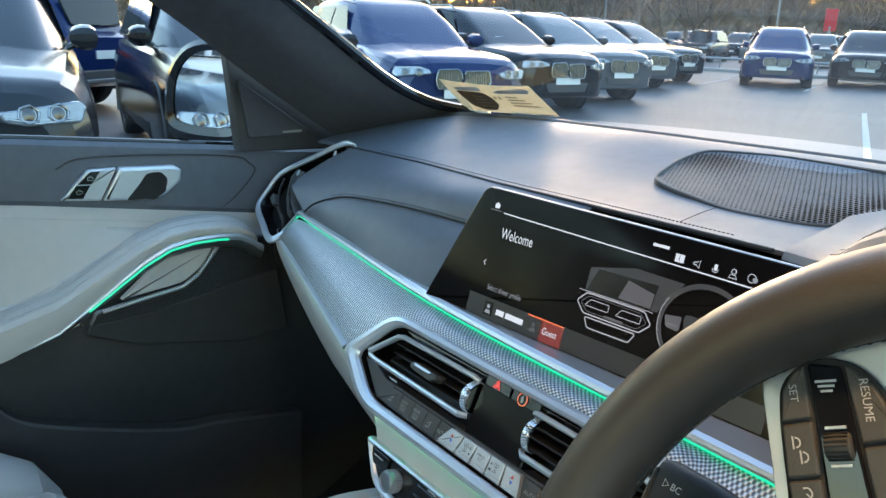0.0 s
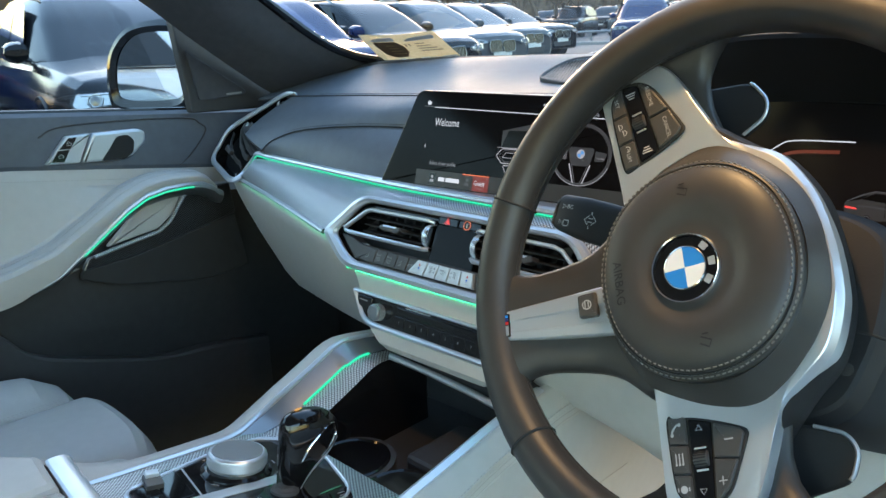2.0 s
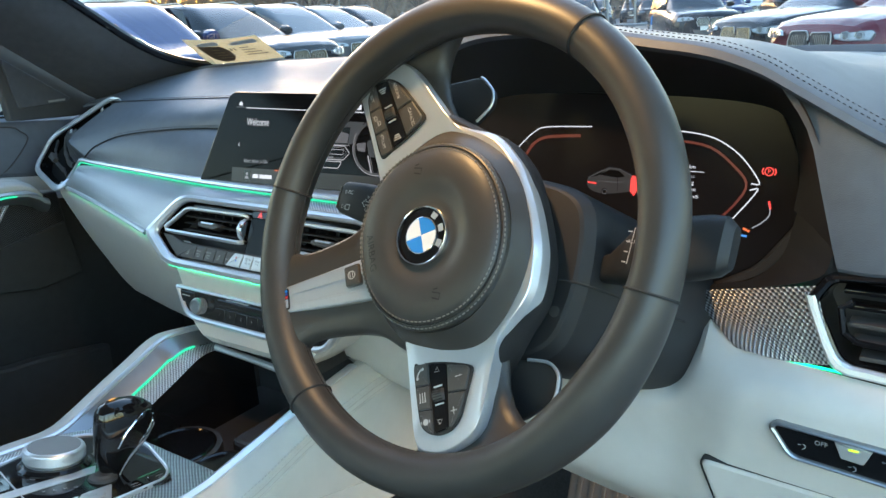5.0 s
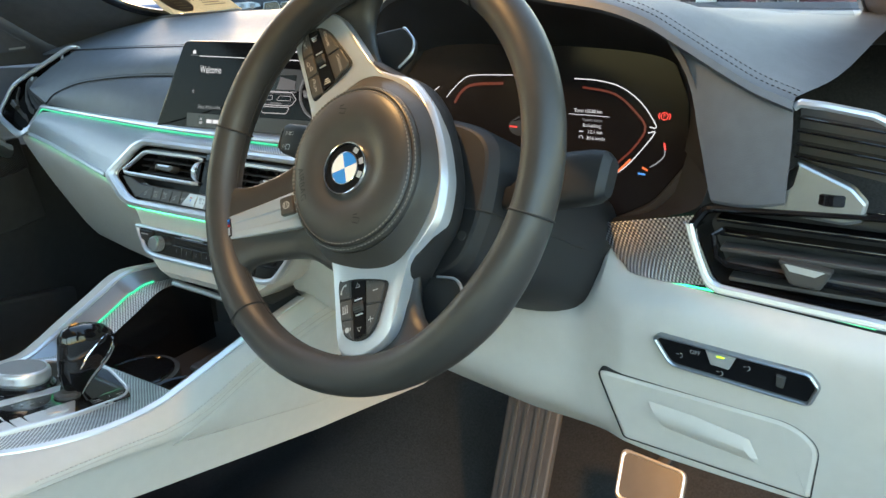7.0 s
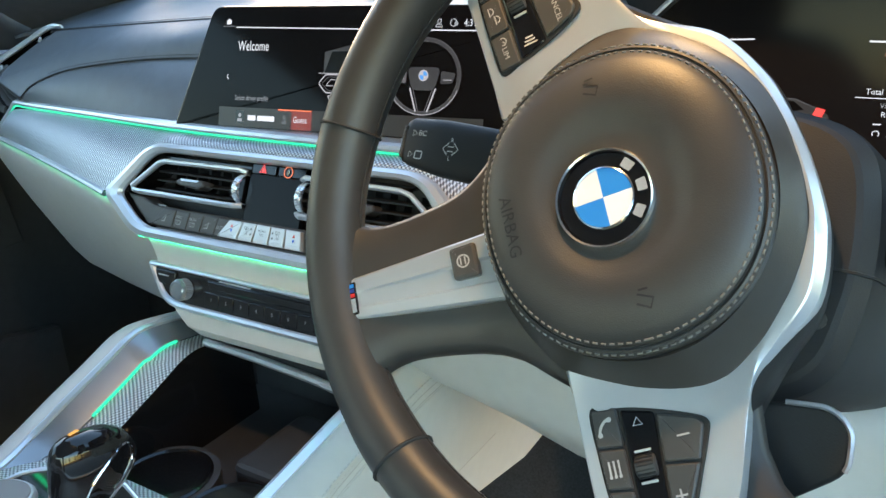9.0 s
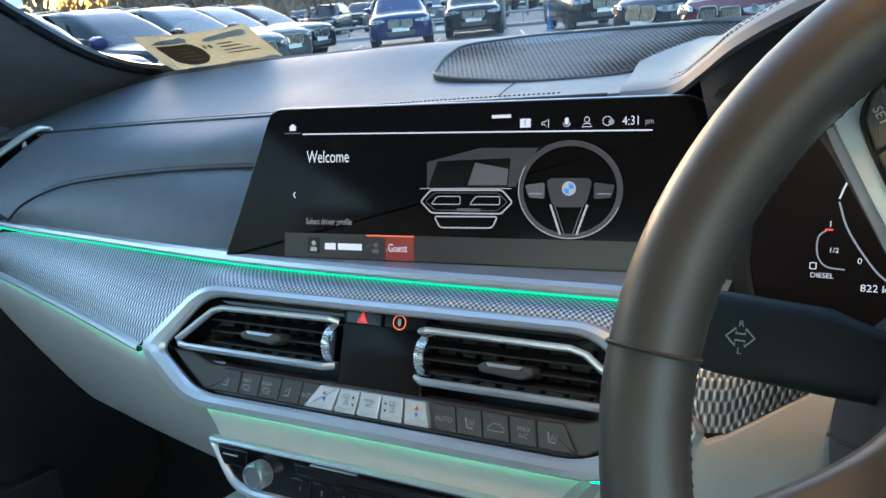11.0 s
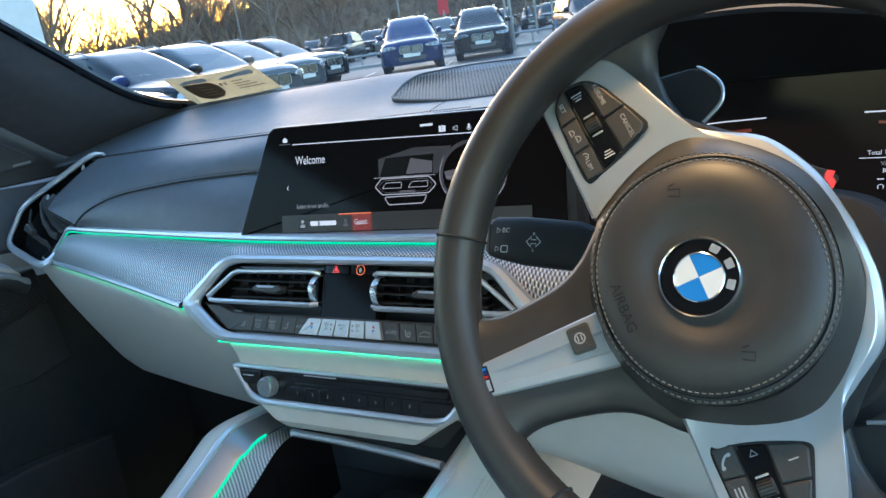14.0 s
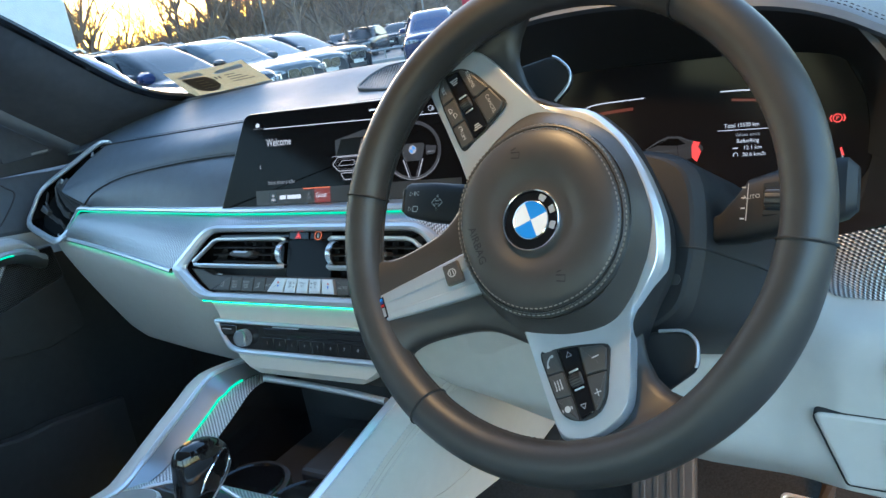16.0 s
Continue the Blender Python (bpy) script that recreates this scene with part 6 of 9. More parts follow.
                for x_, y_ in ((-0.0033, 0.0022), (0.0027, -0.0030)):
                    flat(circle(x_, y_, 0.0012, 8), tm, M_MARK, b, "symbol", 0.0007)
            elif k == 3:
                for d in (-0.0022, 0, 0.0022):
                    stroke([(-0.0036, d), (0.0030, d)], 0.0009, tm, M_MARK, b, "symbol")
                    flat(circle(0.0032, d, 0.0008, 8), tm, M_MARK, b, "symbol", 0.0007)
            else:
                flat(circle(0, 0.0002, 0.0024, 10), tm, M_MARK, b, "symbol")
                for d in (-0.0036, 0.0036):
                    stroke([(-0.0012, d), (0.0012, d)], 0.0008, tm, M_MARK, b, "symbol")
    for d, yy, up in ((0.0985, -0.0270, 1), (0.1385, -0.0285, -1)):
        dx, dy = side(s, d, yy)
        if s > 0:
            stroke([(dx - 0.0020 * up, dy), (dx + 0.0014 * up, dy + 0.0021), (dx + 0.0014 * up, dy - 0.0021)], 0.0006, T, M_MARK, field, "symbol", 0.0044, closed=True)
        else:
            for o, ln in ((-0.0018, 0.0022), (0.0, 0.0030), (0.0018, 0.0038)):
                stroke([(dx + o * up, dy - ln), (dx + o * up, dy + ln)], 0.0009, T, M_MARK, field, "symbol", 0.0044)
    # dark leather arm under the plate, flaring into the rim
    arm_rows = []
    for x, lo, hi, z in ((0.070, -0.052, 0.030, -0.024), (0.100, -0.0570, 0.0220, -0.021), (0.120, -0.0570, 0.0190, -0.019), (0.136, -0.0575, 0.0205, -0.017), (0.148, -0.0590, 0.0260, -0.0145), (0.156, -0.0650, 0.0340, -0.011), (0.163, -0.0750, 0.0450, -0.007), (0.170, -0.0850, 0.0560, -0.003)):
        m_ = (lo + hi) / 2
        arm_rows.append([W(*side(s, x, y), z + dz) for y, dz in ((lo, -0.006), (lo + 0.003, -0.001), (lo + 0.010, 0.001), (m_, 0.001), (hi - 0.010, 0.0), (hi - 0.003, -0.003), (hi, -0.008), (hi - 0.005, -0.018), (m_, -0.022), (lo + 0.005, -0.016))])
    part("spoke_arm", loft(arm_rows, close_u=True, caps=True), M_WHEEL, sw, "black spoke arm", sharp=60)
# lower spoke with its aluminium insert
sp = []
for y, h, z in ((-0.050, 0.0760, -0.018), (-0.060, 0.0690, -0.0175), (-0.072, 0.0580, -0.0170), (-0.082, 0.0505, -0.0165), (-0.096, 0.0445, -0.0160), (-0.115, 0.0405, -0.0120), (-0.135, 0.0385, -0.0070), (-0.148, 0.0405, -0.0030), (-0.156, 0.0460, -0.0005), (-0.163, 0.0560, 0.0005), (-0.170, 0.0680, 0.0)):
    sp.append([W(0.003 + h * a, y, z + b) for a, b in ((1.0, -0.012), (0.97, -0.003), (0.88, 0.001), (0.55, 0.0022), (0.0, 0.0026), (-0.55, 0.0022), (-0.88, 0.001), (-0.97, -0.003), (-1.0, -0.012), (-0.85, -0.022), (0, -0.026), (0.85, -0.022))])
part("lower_spoke", loft(curve_pts([np.array([c for p in r for c in p]) for r in sp], 40) and [[tuple(r[3 * i:3 * i + 3]) for i in range(12)] for r in curve_pts([np.array([c for p in r for c in p]) for r in sp], 40)], close_u=True, caps=True), M_WHEEL, sw, "black leather lower spoke", sharp=50)
in_y = WH.to_3x3() @ (Vector((0.0, -0.072, -0.0150)) - Vector((0.0, -0.166, 0.0005)))
in_x = WH.to_3x3() @ Vector((1, 0.0, 0))
IN = plane(W(0.0055, -0.119, -0.0065), in_x, in_x.cross(in_y))
rws = []
for y in np.linspace(-0.0475, 0.0480, 12):
    u = (y + 0.0475) / 0.0955
    hw = 0.0106 + 0.0080 * u
    g = 0.0018 * min(1, u * 2)
    cx = -0.0018 + 0.0035 * u
    rws.append([IN @ Vector((cx + x, y, z)) for x, z in ((-hw, -0.003), (-hw, 0.0022), (-hw + 0.0012, 0.0032), (-hw * 0.30, 0.0034), (-hw * 0.22, 0.0034 - g), (hw * 0.42, 0.0034 - g), (hw * 0.50, 0.0034), (hw - 0.0012, 0.0032), (hw, 0.0022), (hw, -0.003))])
ins = part("spoke_insert", loft(rws), M_SILVER, sw, "satin aluminium insert")
mb = part("spoke_badge", slab(rounded([(-0.0100, -0.0440), (0.0070, -0.0440), (0.0075, -0.0365), (-0.0105, -0.0365)], 0.0008, 2), IN, 0.0042, 0.0004), M_GLOSS, ins, "small badge of coloured stripes")
for k, mt in enumerate((M_BLUE, M_NAVY, M_REDP)):
    bar(-0.0093 + 0.0026 * k, -0.0433, -0.0072 + 0.0026 * k, -0.0372, IN, mt, mb, "stripe", 0.0045)
bar(-0.0012, -0.0433, 0.0064, -0.0372, IN, M_SILVER, mb, "stripe", 0.0045)
hb = part("heating_button", slab(rounded([(-0.0085, 0.0200), (0.0085, 0.0200), (0.0090, 0.0345), (-0.0090, 0.0345)], 0.002, 3), IN @ Matrix.Translation((-0.004, 0, 0)), 0.0062, 0.0018), M_BUTTON, sw)
stroke(circle(-0.004, 0.0272, 0.0032, 14), 0.0009, IN, M_MARK, hb, "symbol", 0.0066, closed=True)
for d in (-0.0012, 0.0012):
    stroke([(-0.006, 0.0272 + d), (-0.002, 0.0272 + d)], 0.0008, IN, M_MARK, hb, "symbol", 0.0068)
# shift paddles behind the spokes
for s in (-1, 1):
    P2 = rounded([side(s, *p) for p in ((0.096, -0.002), (0.100, 0.026), (0.108, 0.0465), (0.119, 0.0510), (0.137, 0.0430), (0.146, 0.008), (0.135, -0.012))], 0.007, 4)
    pd = part("shift_paddle", slab(ccw(P2), WH @ Matrix.Translation((0, 0, -0.048)), 0.006, 0.002), M_COLUMN, sw, "grey shift paddle with a bright edge")
    part("paddle_edge", tube([WH @ Vector((x, y, -0.0422)) for x, y in (list(P2)[8:23])], 0.0013, 6), M_SILVER, pd)

col = thing("steering_column", COL @ Vector((0, 0, -0.12)), "matt black steering column shroud", "steering column")
half = [(0.0, 0.0680), (0.045, 0.0665), (0.075, 0.0590), (0.0905, 0.0420), (0.0970, 0.0050), (0.0960, -0.0300), (0.0870, -0.0620), (0.0560, -0.0800), (0.0, -0.0840)]
sh = [tuple(p) for p in curve_pts(half + [(-x, y) for x, y in half[-2:0:-1]], 72, closed=True)]
part("shroud", loft([[COL @ Vector((x * kx, y * ky, z)) for x, y in sh] for kx, ky, z in ((0.55, 0.55, -0.0560), (0.885, 0.90, -0.0575), (0.915, 0.93, -0.0590), (0.985, 0.99, -0.0660), (1.0, 1.0, -0.0700), (1.07, 1.0, -0.10), (1.18, 1.0, -0.14), (1.26, 0.98, -0.20), (1.28, 0.96, -0.27))], close_u=True, caps=True), M_COLUMN, col, sharp=14)
for s in (-1, 1):
    part("shroud_seam", tube([COL @ Vector((s * x, -0.010, z)) for x, z in ((0.050, -0.0562), (0.086, -0.0575), (0.0895, -0.0588), (0.0960, -0.0658), (0.0980, -0.0700), (0.1050, -0.10), (0.1155, -0.14), (0.1235, -0.20))], 0.0010, 5), M_GAP, col)
part("key_sensor", turned([(0.0042, 0.0), (0.0042, 0.0012), (0.0, 0.0016)], COL @ Matrix.Translation((0.078, -0.034, -0.0578)), 16), M_BUTTON, col)


def stalk(name, label, s, pts):
    t = thing(name, COL @ Vector((s * 0.09, 0.03, -0.09)), label, "stalk", "column stalks")
    bmr = []
    for x, y, z, hh, hd in pts:
        c = Vector((s * x, y, z))
        bmr.append([COL @ (c + Vector((0, hh * math.copysign(abs(math.sin(a)) ** 0.55, math.sin(a)), hd * math.copysign(abs(math.cos(a)) ** 0.55, math.cos(a))))) for a in [2 * math.pi * k / 24 for k in range(24)]])
    part("lever", loft(bmr, close_u=True, caps=True), M_COLUMN, t, "black lever", sharp=35)
    return t


tl = stalk("indicator_stalk", "dark grey indicator stalk with printed symbols", -1, ((0.075, 0.017, -0.095, 0.012, 0.010), (0.095, 0.024, -0.092, 0.015, 0.010), (0.120, 0.029, -0.090, 0.019, 0.009), (0.165, 0.032, -0.088, 0.0190, 0.009), (0.190, 0.034, -0.087, 0.0165, 0.009), (0.195, 0.034, -0.087, 0.0145, 0.007)))
TM = COL @ Matrix.Translation((-0.160, 0.030, -0.0785))
stroke([(-0.006, 0), (-0.002, 0.004), (-0.002, 0.0015), (0.002, 0.0015), (0.002, 0.004), (0.006, 0), (0.002, -0.004), (0.002, -0.0015), (-0.002, -0.0015), (-0.002, -0.004)], 0.0008, TM @ Matrix.Translation((0.006, 0, 0.0012)), M_MARK, tl, "symbol", closed=True)
letters("R", 0.004, TM @ Matrix.Translation((0.006, 0.0058, 0.0012)), M_MARK, tl)
letters("L", 0.004, TM @ Matrix.Translation((0.006, -0.0062, 0.0012)), M_MARK, tl)
for y in (0.0085, -0.006):
    stroke([(-0.0265, y - 0.0020), (-0.0265, y + 0.0020), (-0.0232, y)], 0.0006, TM, M_MARK, tl, "symbol", 0.0012, closed=True)
letters("BC", 0.0052, TM @ Matrix.Translation((-0.0185, 0.0085, 0.0012)), M_MARK, tl)
stroke(rounded([(-0.0215, -0.0085), (-0.016, -0.0085), (-0.016, -0.0035), (-0.0215, -0.0035)], 0.001), 0.0008, TM, M_MARK, tl, "symbol", 0.0012, closed=True)
part("tip_button", slab(rounded([(-0.0360, -0.010), (-0.0335, -0.011), (-0.0335, 0.012), (-0.0360, 0.011)], 0.001), TM @ Matrix.Translation((0, 0.002, -0.012)), 0.012, 0.001), M_BUTTON, tl)
tr = stalk("wiper_stalk", "dark grey wiper stalk with a ribbed roller", 1, ((0.085, 0.004, -0.086, 0.009, 0.009), (0.102, 0.008, -0.083, 0.011, 0.010), (0.113, 0.014, -0.080, 0.017, 0.012), (0.122, 0.020, -0.077, 0.0225, 0.013), (0.145, 0.026, -0.074, 0.0235, 0.013), (0.174, 0.032, -0.071, 0.0225, 0.013), (0.186, 0.034, -0.070, 0.0205, 0.012), (0.192, 0.034, -0.071, 0.0150, 0.008)))
TW = COL @ Matrix.Translation((0.138, 0.024, -0.0618))
part("roller_well", slab(rounded([(-0.0065, -0.0120), (0.0085, -0.0110), (0.0085, 0.0125), (-0.0065, 0.0115)], 0.0015), TW @ Matrix.Translation((0.002, 0.002, -0.002)), 0.0026, 0.0005), M_GAP, tr)
wr = part("roller", turned([(0.0070, -0.0060), (0.0085, -0.0052), (0.0088, 0.0), (0.0085, 0.0052), (0.0070, 0.0060)], TW @ Matrix.Translation((0.003, 0.002, -0.004)) @ Matrix.Rotation(radians(90), 4, "Y"), 24), M_BUTTON, tr, "ribbed roller")
for k in range(5):
    part("rib", box(TW @ Matrix.Translation((0.003, 0.002, -0.004)) @ Matrix.Rotation(radians(-56 + 28 * k), 4, "X") @ Matrix.Translation((0, 0, 0.0088)), 0.0110, 0.0016, 0.0008, 0.0003), M_COLUMN, wr)
letters("AUTO", 0.0042, TW @ Matrix.Translation((-0.0115, 0.003, 0.0016)) @ Matrix.Rotation(radians(6), 4, "Z"), M_MARK, tr)
for k in range(4):
    bar(-0.0185, -0.013 + 0.0075 * k, -0.0155, -0.0120 + 0.0075 * k, TW, M_MARK, tr, "symbol", 0.0016)
stroke([(-0.0145, -0.014), (-0.0140, 0.013)], 0.0006, TW, M_MARK, tr, "symbol", 0.0016)

# ---- centre console ----
con = thing("centre_console", (0, 0, 0.45), "ivory leather centre console with woven aluminium and black gloss controls", "console")
RIM_R = [(0.040, -0.262, 0.850), (0.080, -0.233, 0.8445), (0.110, -0.190, 0.836), (0.124, -0.140, 0.826), (0.127, -0.090, 0.8180), (0.123, -0.040, 0.8135), (0.120, 0.000, 0.8170), (0.120, 0.050, 0.8255), (0.120, 0.100, 0.8345), (0.121, 0.150, 0.8430), (0.122, 0.200, 0.850)]
RIM_L = [(-0.098, -0.260, 0.850), (-0.0985, -0.222, 0.842), (-0.107, -0.160, 0.830), (-0.116, -0.100, 0.8185), (-0.128, -0.050, 0.8085), (-0.140, -0.010, 0.8130), (-0.140, 0.030, 0.8300), (-0.140, 0.075, 0.8480), (-0.140, 0.112, 0.8630), (-0.138, 0.140, 0.8645), (-0.135, 0.200, 0.855)]
rr, rl = curve_pts(RIM_R, 60), curve_pts(RIM_L, 60)


def con_z(y):
    return 0.839 - 0.2 * (y + 0.205)


CON = plane((0, -0.12, con_z(-0.12)), (1, 0, 0), (0, 0.2, 1))
def cp(x, y):
    return (x, (y + 0.12) / CON.to_3x3()[1][1])
# right flank: rim, rounded shoulder, stitched side, lower edge
def zs(y):
    return float(np.interp(y, [-0.26, -0.10, -0.057, -0.025, 0.018, 0.073, 0.123, 0.20, 0.40], [0.832, 0.806, 0.798, 0.797, 0.805, 0.819, 0.828, 0.836, 0.84]))


def zi_(y):
    return float(np.interp(y, [-0.26, -0.05, 0.029, 0.106, 0.181, 0.229, 0.267, 0.40], [0.824, 0.771, 0.748, 0.726, 0.704, 0.696, 0.694, 0.69]))


def zl(y):
    return float(np.interp(y, [-0.30, -0.07, 0.085, 0.193, 0.31, 0.45], [0.785, 0.722, 0.681, 0.653, 0.628, 0.598]))


def flank(p):
    y = p.y
    a, b, c = zs(y), zi_(y), zl(y)
    return curve_pts([p, p + Vector((0.009, 0, 0.0)), (p.x * 0.5 + 0.078, y, (p.z + a) / 2 + 0.005), (0.1555, y, a + 0.001), (0.1580, y, a - 0.008), (0.1570, y, a - 0.6 * (a - b)), (0.1510, y, b), (0.1420, y, c + 0.006), (0.1380, y, c), (0.115, y, c - 0.006)], 40)


more = [(0.123, y, 0.850 + 0.06 * (y - 0.2)) for y in np.linspace(0.23, 0.64, 14)]
stations = [Vector(p) for p in rr] + [Vector(p) for p in more]
part("console_side", loft([[tuple(q) for q in flank(p)] for p in stations]), M_CREAM, con, "ivory leather flank with twin stitching")
for dz in (0.0, 1.0):
    stitches([(0.1575, y, zs(y) - dz * float(np.interp(y, [-0.11, -0.03, 0.0, 0.2], [0.009, 0.010, 0.006, 0.005]))) for y in np.linspace(-0.20, 0.24, 60)], (1, 0, 0.3), M_THREADL, con, pitch=0.005)
part("side_seam", tube([(0.1577, y, zs(y) - float(np.interp(y, [-0.11, -0.03, 0.0, 0.2], [0.0045, 0.0055, 0.010, 0.009]))) for y in np.linspace(-0.20, 0.30, 60)], 0.0008, 5), M_THREADL, con)
ins_rows = []
for u in np.linspace(0, 1, 40):
    y = -0.047 + 0.40 * u
    t_, b_ = zs(y) - 0.0165, zi_(y) + 0.001
    k = min(1.0, (u / 0.06)) ** 0.5
    m_ = (t_ + b_) / 2 - 0.006 * (1 - k)
    t_, b_ = m_ + (t_ - m_) * k, m_ + (b_ - m_) * k
    def fx(z):
        return float(np.interp(z, [zi_(y), zi_(y) + 0.4 * (zs(y) - zi_(y)), zs(y) - 0.008], [0.1510, 0.1570, 0.1580]))
    ins_rows.append([(fx(z) + d, y, z) for z, d in [(t_, -0.002), (t_ - 0.002 * k, 0.0010)] + [(t_ + (b_ - t_) * f, 0.0018) for f in (0.15, 0.4, 0.65, 0.9)] + [(b_ + 0.0015 * k, 0.0012), (b_, -0.002)]])
part("insert_seam", tube([Vector(r[-1]) + Vector((0.0022, 0, -0.0004)) for r in ins_rows[2:]], 0.0006, 5), M_THREADL, con)
part("insert_seam", tube([Vector(r[0]) + Vector((0.0022, 0, 0.0004)) for r in ins_rows[2:]], 0.0006, 5), M_THREADL, con)
part("side_insert", loft(ins_rows), M_CREAM, con, "ivory leather side insert")
# left flank
rows = []
for p in rl:
    p = Vector(p)
    rows.append([tuple(q) for q in curve_pts([p, p + Vector((-0.014, 0, 0.001)), p + Vector((-0.034, 0, -0.008)), (p.x - 0.046, p.y, p.z - 0.04), (p.x - 0.040, p.y, p.z - 0.12), (p.x - 0.03, p.y, 0.55)], 14)])
part("console_side", loft(rows), M_CREAM, con, "ivory leather flank")
# aluminium edges along both rims
part("edge_strip", loft([[tuple(Vector(p) + Vector((a, 0, b))) for p in rr] for a, b in ((0.012, -0.003), (0.010, 0.0015), (0.001, 0.0022), (-0.003, 0.0005), (-0.004, -0.006))]), M_SILVER, con, "satin aluminium edge")
part("edge_strip", loft([[tuple(Vector(p) + Vector((-a, 0, b))) for p in rl] for a, b in ((0.0055, -0.003), (0.0045, 0.0012), (0.001, 0.0022), (-0.003, 0.0005), (-0.004, -0.006))]), M_SILVER, con, "satin aluminium edge")
# woven deck
rows = []
for y in np.linspace(-0.236, 0.005, 26):
    xl = float(np.interp(y, [p[1] for p in RIM_L], [p[0] for p in RIM_L]))
    xr = float(np.interp(y, [p[1] for p in RIM_R], [p[0] for p in RIM_R]))
    rows.append([(xl + (xr - xl) * t, y - 0.012 * (t - 0.5) * 0, con_z(y) - 0.001) for t in np.linspace(0, 1, 14)])
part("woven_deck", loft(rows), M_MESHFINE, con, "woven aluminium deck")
# grey ramp with light line and woven strip, on the passenger side
ramp_top = [p for p in rl if p[1] > -0.06]
inner = [Vector((-0.116 + 0.004 * (p[1] > 0.1), p[1] + 0.004, p[2] - 0.009 - 0.008 * min(1, max(0, (p[1] + 0.02) / 0.05)))) for p in ramp_top]
well = [Vector((-0.084, p.y + 0.012, p.z - 0.004)) for p in inner]
part("ramp", loft([[tuple(p) for p in ramp_top], [tuple(Vector(a).lerp(b, 0.5) + Vector((0, 0, 0.001))) for a, b in zip(ramp_top, inner)], [tuple(p) for p in inner]]), M_GREYSILVER, con, "smooth grey ramp")
part("light_line", tube([p + Vector((0.001, 0, 0.0012)) for p in inner if 0.035 < p.y < 0.150], 0.0017, 6), M_GREEN, con, "glowing green light line")
part("woven_strip", loft([[tuple(p + Vector((0.002, 0, 0))) for p in inner], [tuple(a.lerp(b, 0.5) + Vector((0, 0, 0.002))) for a, b in zip(inner, well)], [tuple(p) for p in well]]), M_MESHFINE, con, "woven aluminium strip")
# storage well with cup holders
part("well_wall", loft([[tuple(p) for p in well], [(-0.082, p.y, 0.735) for p in well]]), M_GLOSS, con)
part("well_wall", loft([[(p[0] - 0.004, p[1], p[2] - 0.003) for p in rr if p[1] > -0.01], [(p[0] - 0.010, p[1], 0.735) for p in rr if p[1] > -0.01]]), M_GLOSS, con)
part("well_wall", loft([[(x, 0.004, con_z(0.004) - 0.001) for x in np.linspace(-0.13, 0.118, 8)], [(x, 0.012, 0.735) for x in np.linspace(-0.13, 0.118, 8)]]), M_GLOSS, con)
wf = slab(rounded([(-0.13, 0.0), (0.125, 0.0), (0.125, 0.26), (-0.13, 0.26)], 0.01), Matrix.Translation((0, 0, 0.728)), 0.006)
part("well_floor", wf, M_DARK, con)
part("well_wall", loft([[(x, 0.262, z) for x in np.linspace(-0.13, 0.125, 6)] for z in (0.73, 0.86)]), M_DARK, con)
for cx, cy in ((-0.040, 0.050), (0.055, 0.040)):
    part("cup_holder", turned([(0.040, 0.765), (0.043, 0.7665), (0.0455, 0.765), (0.0450, 0.750), (0.040, 0.745), (0.038, 0.736), (0.0, 0.7355)], Matrix.Translation((cx, cy, 0)), 36), M_GLOSS, con, "black cup holder ring")
part("cup_holder_rim", turned([(0.046, 0.764), (0.052, 0.7635), (0.052, 0.735)], Matrix.Translation((-0.040, 0.050, 0)), 32), M_DARK, con)
part("charging_tray", slab(rounded([(0.00, 0.095), (0.108, 0.095), (0.108, 0.20), (0.00, 0.20)], 0.012), Matrix.Translation((0, 0, 0.734)), 0.03, 0.006), M_DARK, con)
bar(0.060, 0.115, 0.078, 0.118, Matrix.Translation((0, 0, 0.764)), M_MARKD, con, "mark")
bar(0.064, 0.122, 0.074, 0.1235, Matrix.Translation((0, 0, 0.764)), M_MARKD, con, "mark")
part("well_lip", tube([(-0.086, 0.160, 0.8455), (-0.02, 0.161, 0.8430), (0.06, 0.158, 0.8400), (0.112, 0.152, 0.8385)], 0.0045, 8, ry=0.0055), M_SILVER, con, "satin aluminium lip")
part("cubby_roof", loft([[(x, 0.165, 0.850) for x in np.linspace(-0.10, 0.108, 6)], [(x, 0.26, 0.852) for x in np.linspace(-0.10, 0.108, 6)]]), M_DARK, con)
# control island
PAN = [(-0.062, -0.206), (-0.080, -0.150), (-0.096, -0.100), (-0.105, -0.040), (-0.084, -0.010), (-0.022, 0.000), (0.052, -0.024), (0.073, -0.041), (0.080, -0.109), (0.070, -0.200), (0.052, -0.217), (-0.050, -0.215)]
pan = rounded([cp(*p) for p in PAN], 0.012, 3)
isl = thing("control_island", CON @ Vector((0, 0, -0.002)), "black gloss control island with buttons around the gear lever", "control panel")
part("frame", ring(ccw(pan), inset(ccw(pan), 0.0045), CON @ Matrix.Translation((0, 0, -0.004)), 0.0070, 0.0015), M_SILVER, isl, "satin aluminium surround")
part("panel", slab(inset(ccw(pan), 0.003), CON @ Matrix.Translation((0, 0, -0.006)), 0.0072), M_PIANO, isl)
ISL = CON @ Matrix.Translation((0, 0, 0.0012))
